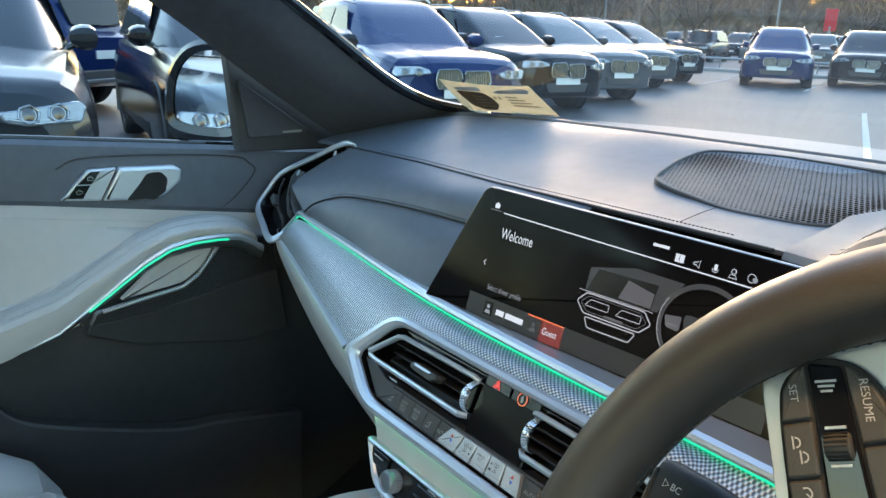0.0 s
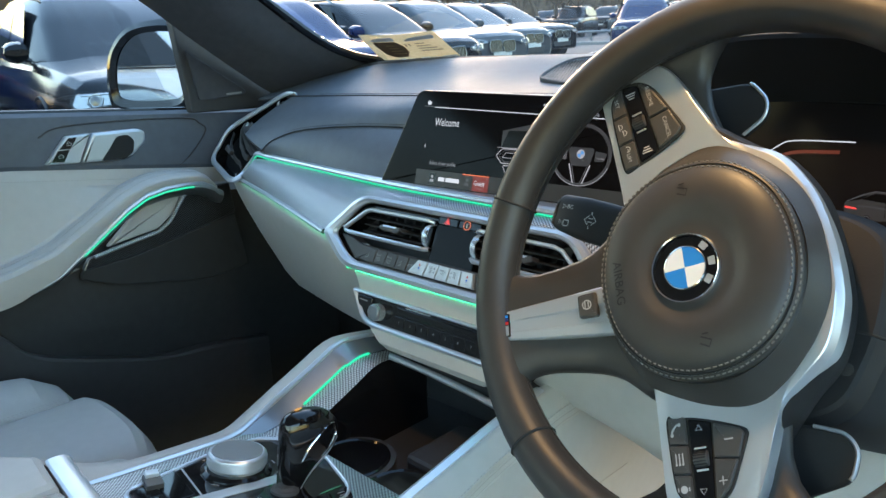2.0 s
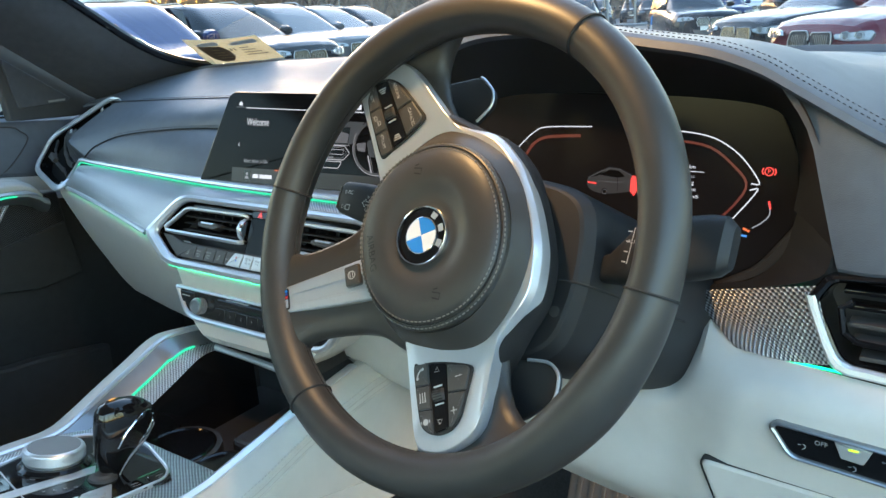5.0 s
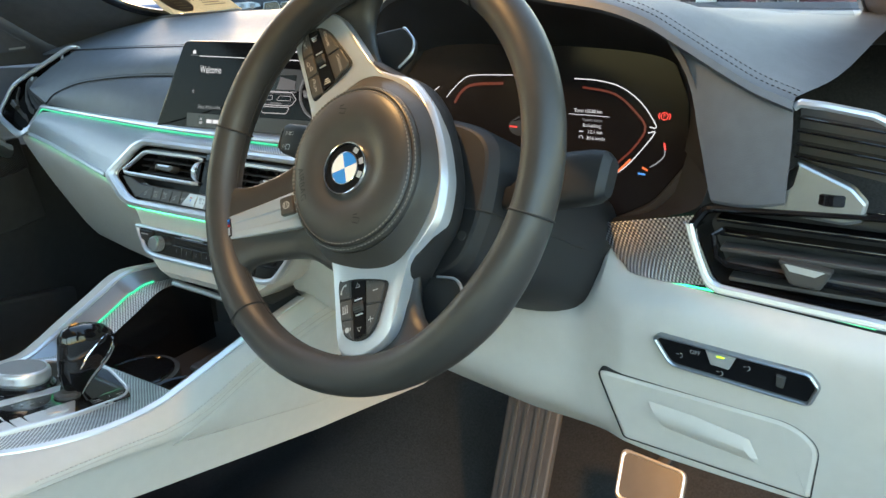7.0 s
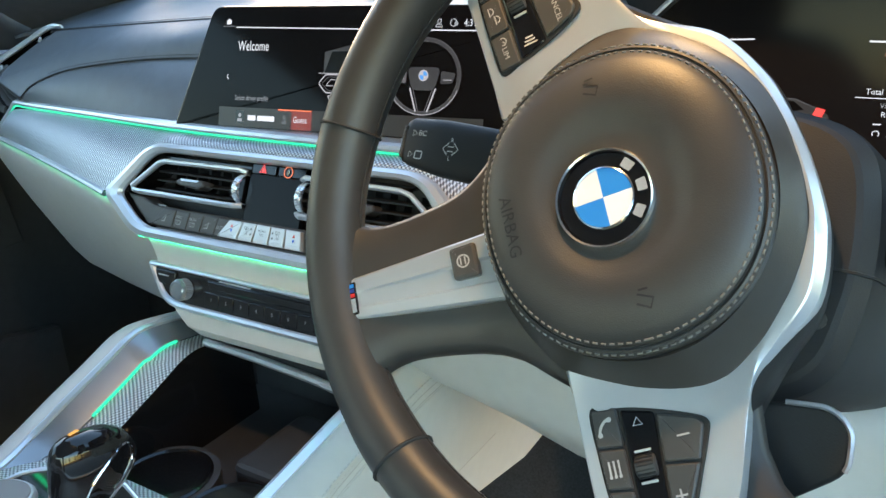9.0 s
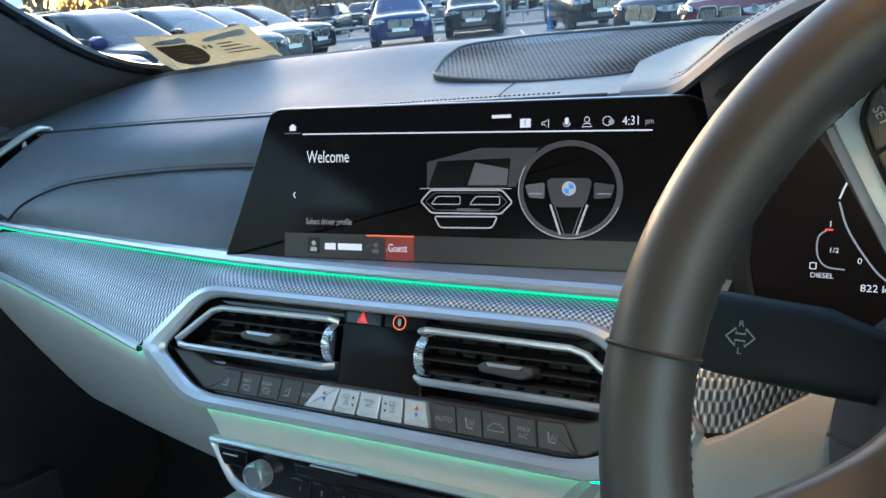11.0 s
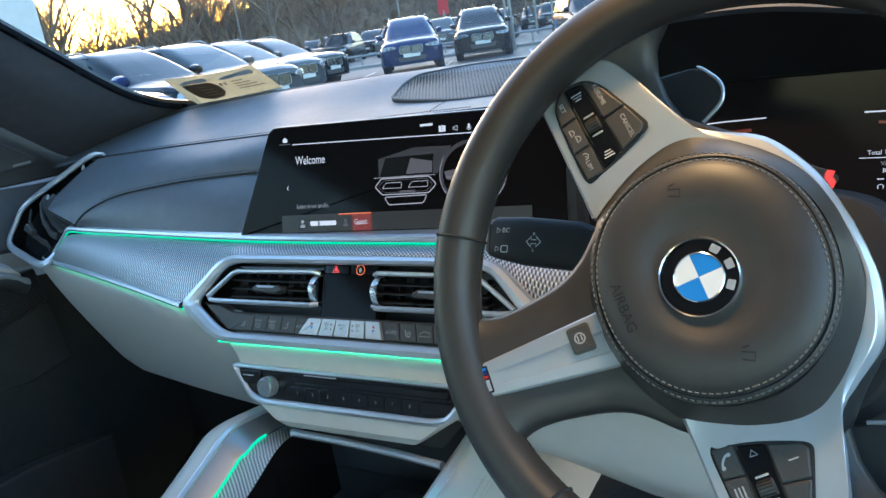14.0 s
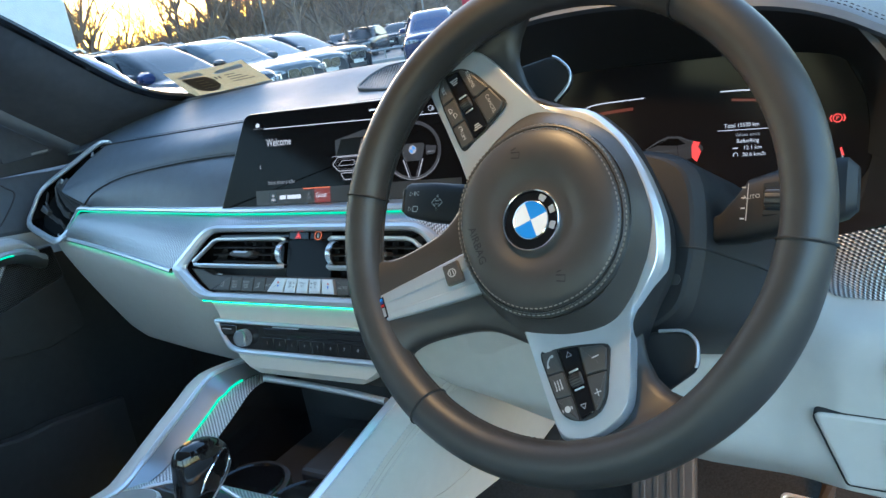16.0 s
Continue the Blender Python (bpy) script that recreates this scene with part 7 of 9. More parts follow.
def key(p, mt=None, h=0.0012, name="key"):
    q = [Vector(cp(*a)) for a in p]
    c = sum(q, Vector((0, 0))) / len(q)
    lean = Matrix.Translation((c.x, c.y, 0)) @ Matrix.Rotation(radians(1.6 * math.sin(900 * c.x)), 4, "X") @ Matrix.Rotation(radians(1.6 * math.sin(700 * c.y)), 4, "Y") @ Matrix.Translation((-c.x, -c.y, 0))
    return part(name, slab(rounded([tuple(a) for a in q], 0.0010, 2), ISL @ lean, h, 0.0006), mt or M_PIANO, isl, sharp=12)
# rear keys, toggle, the pale cross bar, silver drive keys, start plate, right keys
for q in ([(-0.058, -0.208), (-0.053, -0.181), (-0.034, -0.184), (-0.034, -0.2115)], [(-0.032, -0.2115), (-0.032, -0.184), (-0.012, -0.188), (-0.011, -0.2145)], [(-0.009, -0.2145), (-0.009, -0.189), (0.012, -0.190), (0.013, -0.2160)], [(0.015, -0.2160), (0.014, -0.190), (0.038, -0.188), (0.041, -0.2150)]):
    key(q)
key([(0.010, -0.187), (0.010, -0.165), (0.040, -0.168), (0.042, -0.186)])
key([(-0.079, -0.178), (-0.083, -0.150), (-0.016, -0.160), (-0.016, -0.183)])
tg = key([(-0.074, -0.186), (-0.072, -0.170), (-0.046, -0.176), (-0.048, -0.193)], M_BUTTON, 0.006, "brake_switch")
part("switch_cap", slab([cp(*q) for q in ((-0.074, -0.184), (-0.072, -0.172), (-0.062, -0.174), (-0.064, -0.187))], ISL, 0.0105, 0.0012), M_SILVER, tg)
# Pale bar painted for the reflection along the gloss panel.
part("reflection_bar", slab([cp(*q) for q in ((-0.013, -0.187), (-0.009, -0.073), (0.006, -0.083), (0.001, -0.188))], ISL, 0.0013, 0.0004), M_SILVERBTN, isl, "pale bar standing for a reflection on the gloss")
part("divider", slab([cp(*q) for q in ((-0.087, -0.1420), (-0.087, -0.1405), (0.042, -0.1640), (0.042, -0.1655))], ISL, 0.0010, 0.0003), M_SILVERBTN, isl)
for y0, y1 in ((-0.186, -0.166), (-0.165, -0.1515), (-0.1505, -0.125)):
    key([(0.0455, y0 + 0.004), (0.0455, y1 + 0.0015), (0.0710, y1 - 0.013 if y1 > -0.13 else y1), (0.0700, y0)], M_SILVERBTN, 0.0016)
part("start_plate", slab(rounded([cp(*q) for q in ((0.045, -0.120), (0.045, -0.088), (0.0765, -0.108), (0.0735, -0.149))], 0.003, 3), ISL, 0.0020, 0.0006), M_SILVERBTN, isl, "satin silver plate")
sb = part("start_button", turned([(0.0086, 0.0015), (0.0088, 0.0040), (0.0080, 0.0048), (0.0, 0.0044)], ISL @ Matrix.Translation((*cp(0.0600, -0.118), 0)) @ Matrix.Rotation(radians(-8), 4, "Z") @ Matrix.Diagonal((1, 1.45, 1, 1)), 32), M_SILVERBTN, isl, "oval silver start button")
letters("START\nSTOP", 0.0040, ISL @ Matrix.Translation((*cp(0.0600, -0.118), 0.0050)) @ Matrix.Rotation(radians(82), 4, "Z"), M_MARKD, sb)
for y0, y1 in ((-0.086, -0.058), (-0.056, -0.030)):
    b = key([(0.0545, y0 + 0.002), (0.0535, y1 + 0.002), (0.0760, y1 - 0.010), (0.0770, y0 - 0.006)])
    for d in (0.0, 0.005):
        bar(cp(0.0610 + d, 0)[0], cp(0, (y0 + y1) / 2 - 0.006)[1], cp(0.0622 + d, 0)[0], cp(0, (y0 + y1) / 2 + 0.003)[1], ISL, M_MARKD, b, "mark", 0.0018)
M_GREENDIM = glow("green_key_light", (0.1, 0.9, 0.4), 0.4)
for q in (((0.0505, -0.062), (0.0515, -0.062), (0.0485, -0.034), (0.0475, -0.034)), ((0.006, -0.092), (0.0072, -0.092), (0.0140, -0.078), (0.0130, -0.078))):
    flat([cp(*a) for a in q], ISL, M_GREENDIM, isl, "indicator", 0.001)
for k, ch in enumerate("PRND"):
    letters(ch, 0.0055, ISL @ Matrix.Translation((*cp(0.0120 + 0.0042 * k, -0.140 + 0.0085 * k), 0.0008)) @ Matrix.Rotation(radians(75), 4, "Z"), M_MARKD, isl)
# rotary controller
rot = thing("rotary_controller", CON @ Vector((*cp(-0.044, -0.099), 0.002)), "round grey rotary controller with a knurled silver edge", "control knob")
RC = CON @ Matrix.Translation((*cp(-0.044, -0.099), 0.0))
part("knob", turned([(0.0290, 0.002), (0.0288, 0.006), (0.0298, 0.0085), (0.0305, 0.0100), (0.0307, 0.0185), (0.0302, 0.0210), (0.0285, 0.0228), (0.0275, 0.0232), (0.0270, 0.0226), (0.0, 0.0230)], RC, 64), M_SILVER, rot, "silver knob")
kb = bmesh.new()
for k in range(72):
    for z in (0.0118, 0.0145, 0.0172):
        join(kb, box(RC @ Matrix.Translation((0, 0, z)) @ Matrix.Rotation(2 * math.pi * (k + 0.5 * (z == 0.0145)) / 72, 4, "Z") @ Matrix.Translation((0.0306, 0, 0)), 0.0008, 0.0016, 0.0022))
part("knurl", kb, M_SILVER, rot, "knurled silver edge")
part("top_pad", turned([(0.0262, 0.0226), (0.0260, 0.0236), (0.0, 0.0238)], RC, 48), M_GREYPAD, rot, "grey touch pad")
part("base_ring", turned([(0.037, 0.000), (0.0365, 0.0030), (0.033, 0.0060), (0.029, 0.0066)], RC, 48), M_GLOSS, rot)
for a, r in ((40, 0.042), (80, 0.041), (-60, 0.042)):
    letters("MENU" if a == 40 else "NAV" if a == 80 else "MAP", 0.0042, RC @ Matrix.Rotation(radians(a - 90), 4, "Z") @ Matrix.Translation((0, r, 0.0025)), M_MARKD, isl)
# gear lever
gear = thing("gear_lever", CON @ Vector((*cp(0.024, -0.080), 0.002)), "black gloss gear lever with satin side bands", "gear lever")
G_Z = [0.800, 0.806, 0.814, 0.825, 0.840, 0.855, 0.867, 0.876, 0.884, 0.889, 0.8925]
G_B = [-0.0790, -0.0795, -0.0815, -0.0850, -0.0868, -0.0840, -0.0812, -0.0795, -0.0765, -0.0725, -0.0640]
G_F = [-0.0690, -0.0685, -0.0625, -0.0505, -0.0265, -0.0150, -0.0130, -0.0160, -0.0230, -0.0310, -0.0450]
G_W = [0.0072, 0.0074, 0.0084, 0.0108, 0.0142, 0.0168, 0.0178, 0.0172, 0.0146, 0.0110, 0.0055]
gr = []
for z in list(np.linspace(0.800, 0.880, 30)) + list(np.linspace(0.8825, 0.8925, 10)):
    yb, yf, w = (float(np.interp(z, G_Z, q)) for q in (G_B, G_F, G_W))
    c, a = (yb + yf) / 2, (yf - yb) / 2
    gr.append([(0.021 + w * math.copysign(abs(math.cos(t)) ** 0.8, math.cos(t)), c + a * math.sin(t), z - 0.10 * a * math.sin(t)) for t in [2 * math.pi * k / 36 for k in range(36)]])
part("grip", loft(gr, close_u=True, caps=True), M_PIANO, gear, "black gloss grip", sharp=60)
for s in (-1, 1):
    def gx(y, z, d):
        z = z + 0.10 * (y + 0.05)
        yb, yf, w = (float(np.interp(z, G_Z, q)) for q in (G_B, G_F, G_W))
        c, a = (yb + yf) / 2, (yf - yb) / 2
        return 0.021 + s * (w * max(0.0, 1 - min(1, abs((y - c) / a)) ** 2) ** 0.4 + d)
    line = curve_pts([(-0.0680, 0.846), (-0.0590, 0.859), (-0.0450, 0.8690), (-0.0320, 0.8735), (-0.0245, 0.8700), (-0.0225, 0.8600), (-0.0300, 0.8490), (-0.0430, 0.8405)], 40)
    part("side_line", tube([(gx(y, z, 0.0004), y, z) for y, z in line], 0.0011, 6), M_CHROME, gear, "bright contour line")
    up_e = curve_pts([(-0.0220, 0.8555), (-0.0310, 0.8460), (-0.0440, 0.8390), (-0.0570, 0.8300), (-0.0670, 0.8180), (-0.0745, 0.8060)], 24)
    lo_e = curve_pts([(-0.0210, 0.8520), (-0.0300, 0.8420), (-0.0430, 0.8330), (-0.0540, 0.8230), (-0.0630, 0.8130), (-0.0700, 0.8050)], 24)
    part("side_band", loft([[(gx(a[0] + (b[0] - a[0]) * f, a[1] + (b[1] - a[1]) * f, d), a[0] + (b[0] - a[0]) * f, a[1] + (b[1] - a[1]) * f) for a, b in zip(up_e, lo_e)] for f, d in ((0, -0.001), (0.06, 0.0008), (0.35, 0.0012), (0.65, 0.0012), (0.94, 0.0008), (1, -0.001))]), M_SILVER, gear, "satin side band")
part("boot", turned([(0.0145, 0.0), (0.0140, 0.003), (0.011, 0.004), (0.009, 0.006)], CON @ Matrix.Translation((*cp(0.024, -0.085), 0.001)), 28), M_DARK, gear)
bar(-0.002, -0.004, 0.002, 0.004, plane((0.019, -0.056, 0.8935), (1, 0, 0), (-0.05, 0.02, 1)), glow("amber_mark", (1.0, 0.45, 0.05), 0.9), gear, "gear_mark")
# armrest with two lids
arm = thing("armrest", (0, -0.45, 0.70), "ivory leather centre armrest with two lids and an aluminium front bar", "armrest")
for lid in ([(-0.215, -0.85), (-0.0705, -0.85), (-0.0705, -0.262), (-0.146, -0.254), (-0.215, -0.325)], [(-0.0665, -0.85), (0.154, -0.85), (0.154, -0.318), (0.095, -0.282), (0.030, -0.266), (-0.0665, -0.2625)]):
    part("lid", slab(rounded(lid, 0.010, 4), plane((0, -0.26, 0.835), (1, 0, 0), (0, 0.06, 1)) @ Matrix.Translation((0, 0.26, 0)), 0.0355, 0.009), M_CREAM, arm, "ivory leather lid")
part("body", slab(rounded([(-0.15, -0.9), (0.15, -0.9), (0.15, -0.26), (-0.15, -0.25)], 0.015), Matrix.Translation((0, 0, 0.55)), 0.290, 0.01), M_CREAM, arm)
part("front_bar", loft([[tuple(q) for q in curve_pts([(x, y0 - 0.011, 0.856), (x, y0 - 0.010, 0.8625), (x, y0 - 0.002, 0.8632), (x, y0 + 0.011, 0.8600), (x + 0.004, y0 + 0.015, 0.850), (x + 0.004, y0 + 0.015, 0.838)], 12)] for x, y0 in ((-0.140, -0.2400), (-0.128, -0.2420), (-0.06, -0.2480), (0.0, -0.2520), (0.010, -0.2530))]), M_SILVER, arm, "satin aluminium front bar")
part("deck_edge", loft([[(x, -0.236 - 0.01 * (x > 0.02) * (x - 0.02), 0.8452), (x, -0.243, 0.846), (x, -0.262, 0.846)] for x in np.linspace(-0.15, 0.09, 8)]), M_CREAM, arm)
part("shoulder", loft([[tuple(q) for q in curve_pts(r, 14)] for r in (
    [(0.034, -0.2630, 0.845), (0.085, -0.2760, 0.843), (0.125, -0.2960, 0.838), (0.152, -0.322, 0.825), (0.158, -0.330, 0.76), (0.150, -0.33, 0.70)],
    [(0.034, -0.2600, 0.8600), (0.085, -0.2720, 0.8580), (0.125, -0.2910, 0.8500), (0.152, -0.316, 0.830), (0.158, -0.325, 0.76), (0.150, -0.32, 0.70)],
    [(0.036, -0.2520, 0.8590), (0.085, -0.2560, 0.8560), (0.125, -0.2640, 0.8460), (0.152, -0.275, 0.824), (0.158, -0.28, 0.76), (0.150, -0.28, 0.70)],
    [(0.040, -0.2440, 0.8540), (0.085, -0.2350, 0.8480), (0.122, -0.2250, 0.8380), (0.152, -0.220, 0.818), (0.158, -0.22, 0.76), (0.150, -0.22, 0.70)])]), M_CREAM, arm, "ivory leather shoulder")
left = [(y, [(-0.128, 0.865), (-0.150, 0.862), (-0.180, 0.845), (-0.185, 0.80), (-0.175, 0.70)]) for y in (-0.50, -0.30, -0.255)]
left += [(-0.236, [(-0.100, 0.848), (-0.138, 0.853), (-0.176, 0.840), (-0.182, 0.80), (-0.172, 0.70)]), (-0.215, [(-0.0990, 0.8415), (-0.128, 0.845), (-0.162, 0.832), (-0.170, 0.79), (-0.16, 0.70)]), (-0.18, [(-0.104, 0.834), (-0.122, 0.834), (-0.148, 0.822), (-0.156, 0.78), (-0.15, 0.70)]), (-0.14, [(-0.110, 0.8255), (-0.124, 0.8262), (-0.146, 0.816), (-0.155, 0.78), (-0.15, 0.70)])]
part("shoulder", loft([[tuple(q) for q in curve_pts([(x, y, z) for x, z in sec], 12)] for y, sec in left]), M_CREAM, arm, "ivory leather shoulder")

# ---- passenger door ----
door = thing("passenger_door", (-0.84, -0.2, 0.35), "closed passenger door lined in black and ivory leather with a green light line", "car door")
YS = list(np.linspace(-1.05, 0.60, 30))


def top_z(y):
    return float(np.interp(y, [-1.05, -0.05, 0.33, 0.46], [1.190, 1.145, 1.112, 1.100]))


def band_z(y):
    return float(np.interp(y, [-1.05, -0.06, 0.34, 0.46], [1.10, 1.054, 0.997, 0.98]))


part("upper_panel", loft([[(-0.862, y, top_z(y) - 0.008), (-0.858, y, top_z(y)), (-0.848, y, top_z(y) + 0.001), (-0.838, y, top_z(y) - 0.006), (-0.832, y, top_z(y) - 0.025), (-0.828, y, (top_z(y) + band_z(y)) / 2), (-0.824, y, band_z(y) + 0.006), (-0.828, y, band_z(y) - 0.004)] for y in YS]), M_DASH, door, "blue-black leather upper panel")
part("window_seal", tube([(-0.862, y, top_z(y) + 0.002) for y in YS], 0.004, 6), M_GLOSS, door)
ARM_Y = [-1.05, -0.50, -0.25, -0.09, -0.013, 0.069, 0.115, 0.157, 0.195, 0.238, 0.270, 0.292, 0.305]
ARM_Z = [0.875, 0.880, 0.886, 0.897, 0.917, 0.963, 0.990, 1.006, 1.011, 1.010, 1.004, 0.992, 0.978]


def arm_z(y):
    return float(np.interp(y, ARM_Y, ARM_Z))


YA = list(np.linspace(-1.05, -0.1, 10)) + list(np.linspace(-0.08, 0.305, 36))
part("ivory_panel", loft([[(-0.828, y, band_z(y)), (-0.822, y, band_z(y) - 0.010), (-0.818, y, band_z(y) - 0.03), (-0.812, y, min(band_z(y) - 0.034, (band_z(y) + arm_z(y)) / 2)), (-0.800, y, min(arm_z(y) + 0.004, band_z(y) - 0.038)), (-0.79, y, min(arm_z(y) - 0.006, band_z(y) - 0.045))] for y in list(np.linspace(-1.05, 0.42, 40))]), M_CREAM, door, "ivory leather panel")
for dz in (0.0, -0.008):
    stitches([(-0.8195, y, band_z(y) - 0.020 + dz) for y in np.linspace(-0.3, 0.16, 30)], (1, 0, 0), M_THREADL, door, pitch=0.005)
roll = []
for y in YA:
    z = arm_z(y)
    w = float(np.interp(y, [-0.25, -0.09, 0.0, 0.08, 0.15, 0.305], [0.062, 0.056, 0.044, 0.030, 0.022, 0.016]))
    fwd = float(np.interp(y, [-0.1, 0.05, 0.24, 0.305], [0.065, 0.060, 0.066, 0.050]))
    roll.append([tuple(q) for q in curve_pts([(-0.80, y, z + 0.000), (-0.80 + fwd * 0.5, y, z + 0.003), (-0.80 + fwd * 0.95, y, z - 0.005), (-0.80 + fwd, y, z - w * 0.6), (-0.80 + fwd * 0.94, y, z - w)], 12)] + [(-0.81, y, z - w - 0.004)])
part("armrest_roll", loft(roll), M_CREAM, door, "ivory leather armrest roll")
for fx, dz in ((0.50, 0.0035), (0.80, 0.0005)):
    stitches([(-0.80 + fx * float(np.interp(y, [-0.1, 0.05, 0.24, 0.305], [0.065, 0.060, 0.066, 0.050])), y, arm_z(y) + dz) for y in np.linspace(-0.25, 0.29, 60)], (0.5, 0, 1), M_THREADL, door, pitch=0.005)


def low_z(y):
    return arm_z(y) - float(np.interp(y, [-0.25, -0.09, 0.0, 0.08, 0.15, 0.305], [0.062, 0.056, 0.044, 0.030, 0.022, 0.016]))


YT = list(np.linspace(-0.06, 0.31, 40))
def tw_(y):
    return float(np.interp(y, [-0.06, 0.02, 0.10, 0.31], [0.1, 0.6, 1.0, 1.0]))
part("arm_trim", loft([[(-0.742 + a * tw_(y), y, low_z(y) + b * tw_(y)) for y in YT] for a, b in ((0.0, 0.001), (0.004, -0.001), (0.0055, -0.005), (0.004, -0.0105))]), M_SILVER, door, "satin aluminium trim under the armrest")
part("arm_trim", loft([[(-0.742 + a * tw_(y), y, low_z(y) + b * tw_(y)) for y in YT] for a, b in ((0.004, -0.0105), (0.001, -0.016), (-0.006, -0.023), (-0.014, -0.027), (-0.03, -0.029))]), M_GREYSILVER, door, "dark satin trim under the armrest")
part("light_line", tube([(-0.742 + 0.0045 * tw_(y), y, low_z(y) - 0.0100 * tw_(y)) for y in np.linspace(0.030, 0.250, 40)], 0.0017, 6), M_GREEN, door, "glowing green light line")
part("arm_end", loft([[(-0.742, -0.12, low_z(-0.12) - 0.002), (-0.80, -0.12, low_z(-0.12) - 0.02)], [(-0.738, 0.02, low_z(0.02) - 0.018), (-0.79, 0.02, low_z(0.02) - 0.03)]]), M_DARK, door)
DX = plane((-0.772, 0, 0), (0, 1, 0), (1, 0, 0))
part("pocket", slab(rounded([(0.082, 0.893), (0.110, 0.898), (0.185, 0.908), (0.215, 0.930), (0.236, 0.962), (0.190, 0.968), (0.150, 0.950)], 0.008, 3), DX @ Matrix.Translation((0, 0, -0.010)), 0.012, 0.003), M_CREAM, door, "ivory pull pocket")
part("speaker_mesh", slab(rounded([(0.048, 0.880), (0.085, 0.886), (0.180, 0.902), (0.205, 0.918), (0.243, 0.968), (0.345, 0.968), (0.352, 0.905), (0.135, 0.866), (0.036, 0.860)], 0.004, 2), DX @ Matrix.Translation((0, 0, -0.012)), 0.010, 0.002), woven("dark_speaker_mesh", 0.0050, 0.0042, (0.006, 0.006, 0.006), (0.16, 0.16, 0.165), rough=0.4), door, "dark woven speaker mesh")
part("mesh_edge", tube([(-0.762, y, z) for y, z in ((0.055, 0.884), (0.090, 0.890), (0.180, 0.904), (0.205, 0.920), (0.243, 0.968))], 0.0042, 8), M_MESHFINE, door)
part("lower_insert", slab(rounded([(0.036, 0.860), (0.135, 0.866), (0.352, 0.905), (0.37, 0.79), (0.28, 0.78), (0.10, 0.815), (0.03, 0.845)], 0.004, 2), DX @ Matrix.Translation((0, 0, -0.014)), 0.010, 0.003), M_DOOR, door)
part("lower_panel", loft([[(-0.81, y, low_z(min(y, 0.3)) - 0.02), (-0.795, y, 0.84), (-0.788, y, 0.78), (-0.785, y, 0.72), (-0.790, y, 0.62), (-0.80, y, 0.40), (-0.81, y, 0.33)] for y in list(np.linspace(-1.05, 0.74, 24))]), M_DOOR, door, "matt black lower panel")
EDGE = curve_pts([(-0.770, -0.30, 0.835), (-0.762, -0.142, 0.803), (-0.757, -0.08, 0.742), (-0.755, 0.0, 0.706), (-0.755, 0.148, 0.659), (-0.757, 0.24, 0.648), (-0.765, 0.388, 0.62)], 30)
part("pocket_edge", loft([[tuple(Vector(p) + Vector((a, 0, b))) for p in EDGE] for a, b in ((-0.03, -0.002), (-0.006, 0.001), (0, 0), (0.002, -0.005), (0.0, -0.03), (-0.004, -0.20), (-0.03, -0.26))]), M_DARK, door, "door pocket")
# door handle and lock keys
HX = plane((-0.823, 0, 0), (0, 1, 0), (1, 0, 0))
hd = part("door_handle", slab(rounded([(0.081, 1.046), (0.150, 1.041), (0.176, 1.046), (0.203, 1.068), (0.205, 1.086), (0.194, 1.0935), (0.108, 1.096)], [0.003, 0.006, 0.008, 0.005, 0.004, 0.005, 0.003], 3), HX @ Matrix.Translation((0, 0, -0.004)), 0.016, 0.005), M_SILVER, door, "satin aluminium handle")
# The hollow's shade is a flat dark plate on the handle.
part("handle_hollow_shade", slab(rounded([(0.114, 1.0445), (0.160, 1.0425), (0.176, 1.052), (0.181, 1.074), (0.170, 1.086), (0.148, 1.085), (0.134, 1.066)], 0.006, 4), HX @ Matrix.Translation((0, 0, 0.0095)), 0.003, 0.0005), M_GAP, hd)
lk = part("lock_keys", slab(rounded([(0.020, 1.051), (0.078, 1.046), (0.105, 1.096), (0.062, 1.096)], 0.003, 3), HX @ Matrix.Translation((0, 0, -0.004)), 0.011, 0.003), M_SILVER, door, "aluminium surround with black lock keys")
for q, zc in (([(0.030, 1.054), (0.052, 1.052), (0.064, 1.072), (0.044, 1.073)], 1.063), ([(0.046, 1.0745), (0.066, 1.0735), (0.080, 1.0925), (0.066, 1.093)], 1.083)):
    b = part("lock_key", slab(rounded(q, 0.001, 2), HX @ Matrix.Translation((0, 0, 0.006)), 0.0018, 0.0005), M_GLOSS, lk)
    cy = sum(p[0] for p in q) / 4
    stroke(rounded([(cy - 0.004, zc - 0.003), (cy + 0.004, zc - 0.003), (cy + 0.004, zc + 0.001), (cy - 0.004, zc + 0.001)], 0.0006), 0.0007, HX, M_MARK, b, "symbol", 0.0083, closed=True)
    stroke(circle(cy, zc + 0.001, 0.0024, 10, 0, 180), 0.0007, HX, M_MARK, b, "symbol", 0.0083)
RC_ = curve_pts([(0.020, 1.098), (0.060, 1.112), (0.180, 1.110), (0.300, 1.100), (0.325, 1.088), (0.336, 1.070), (0.300, 1.030), (0.270, 1.010)], 40)
part("recess_line", tube([(-0.8255 - 0.012 * max(0, (z - 1.08) / 0.06), y, z) for y, z in RC_], 0.0016, 6), M_DARK, door)

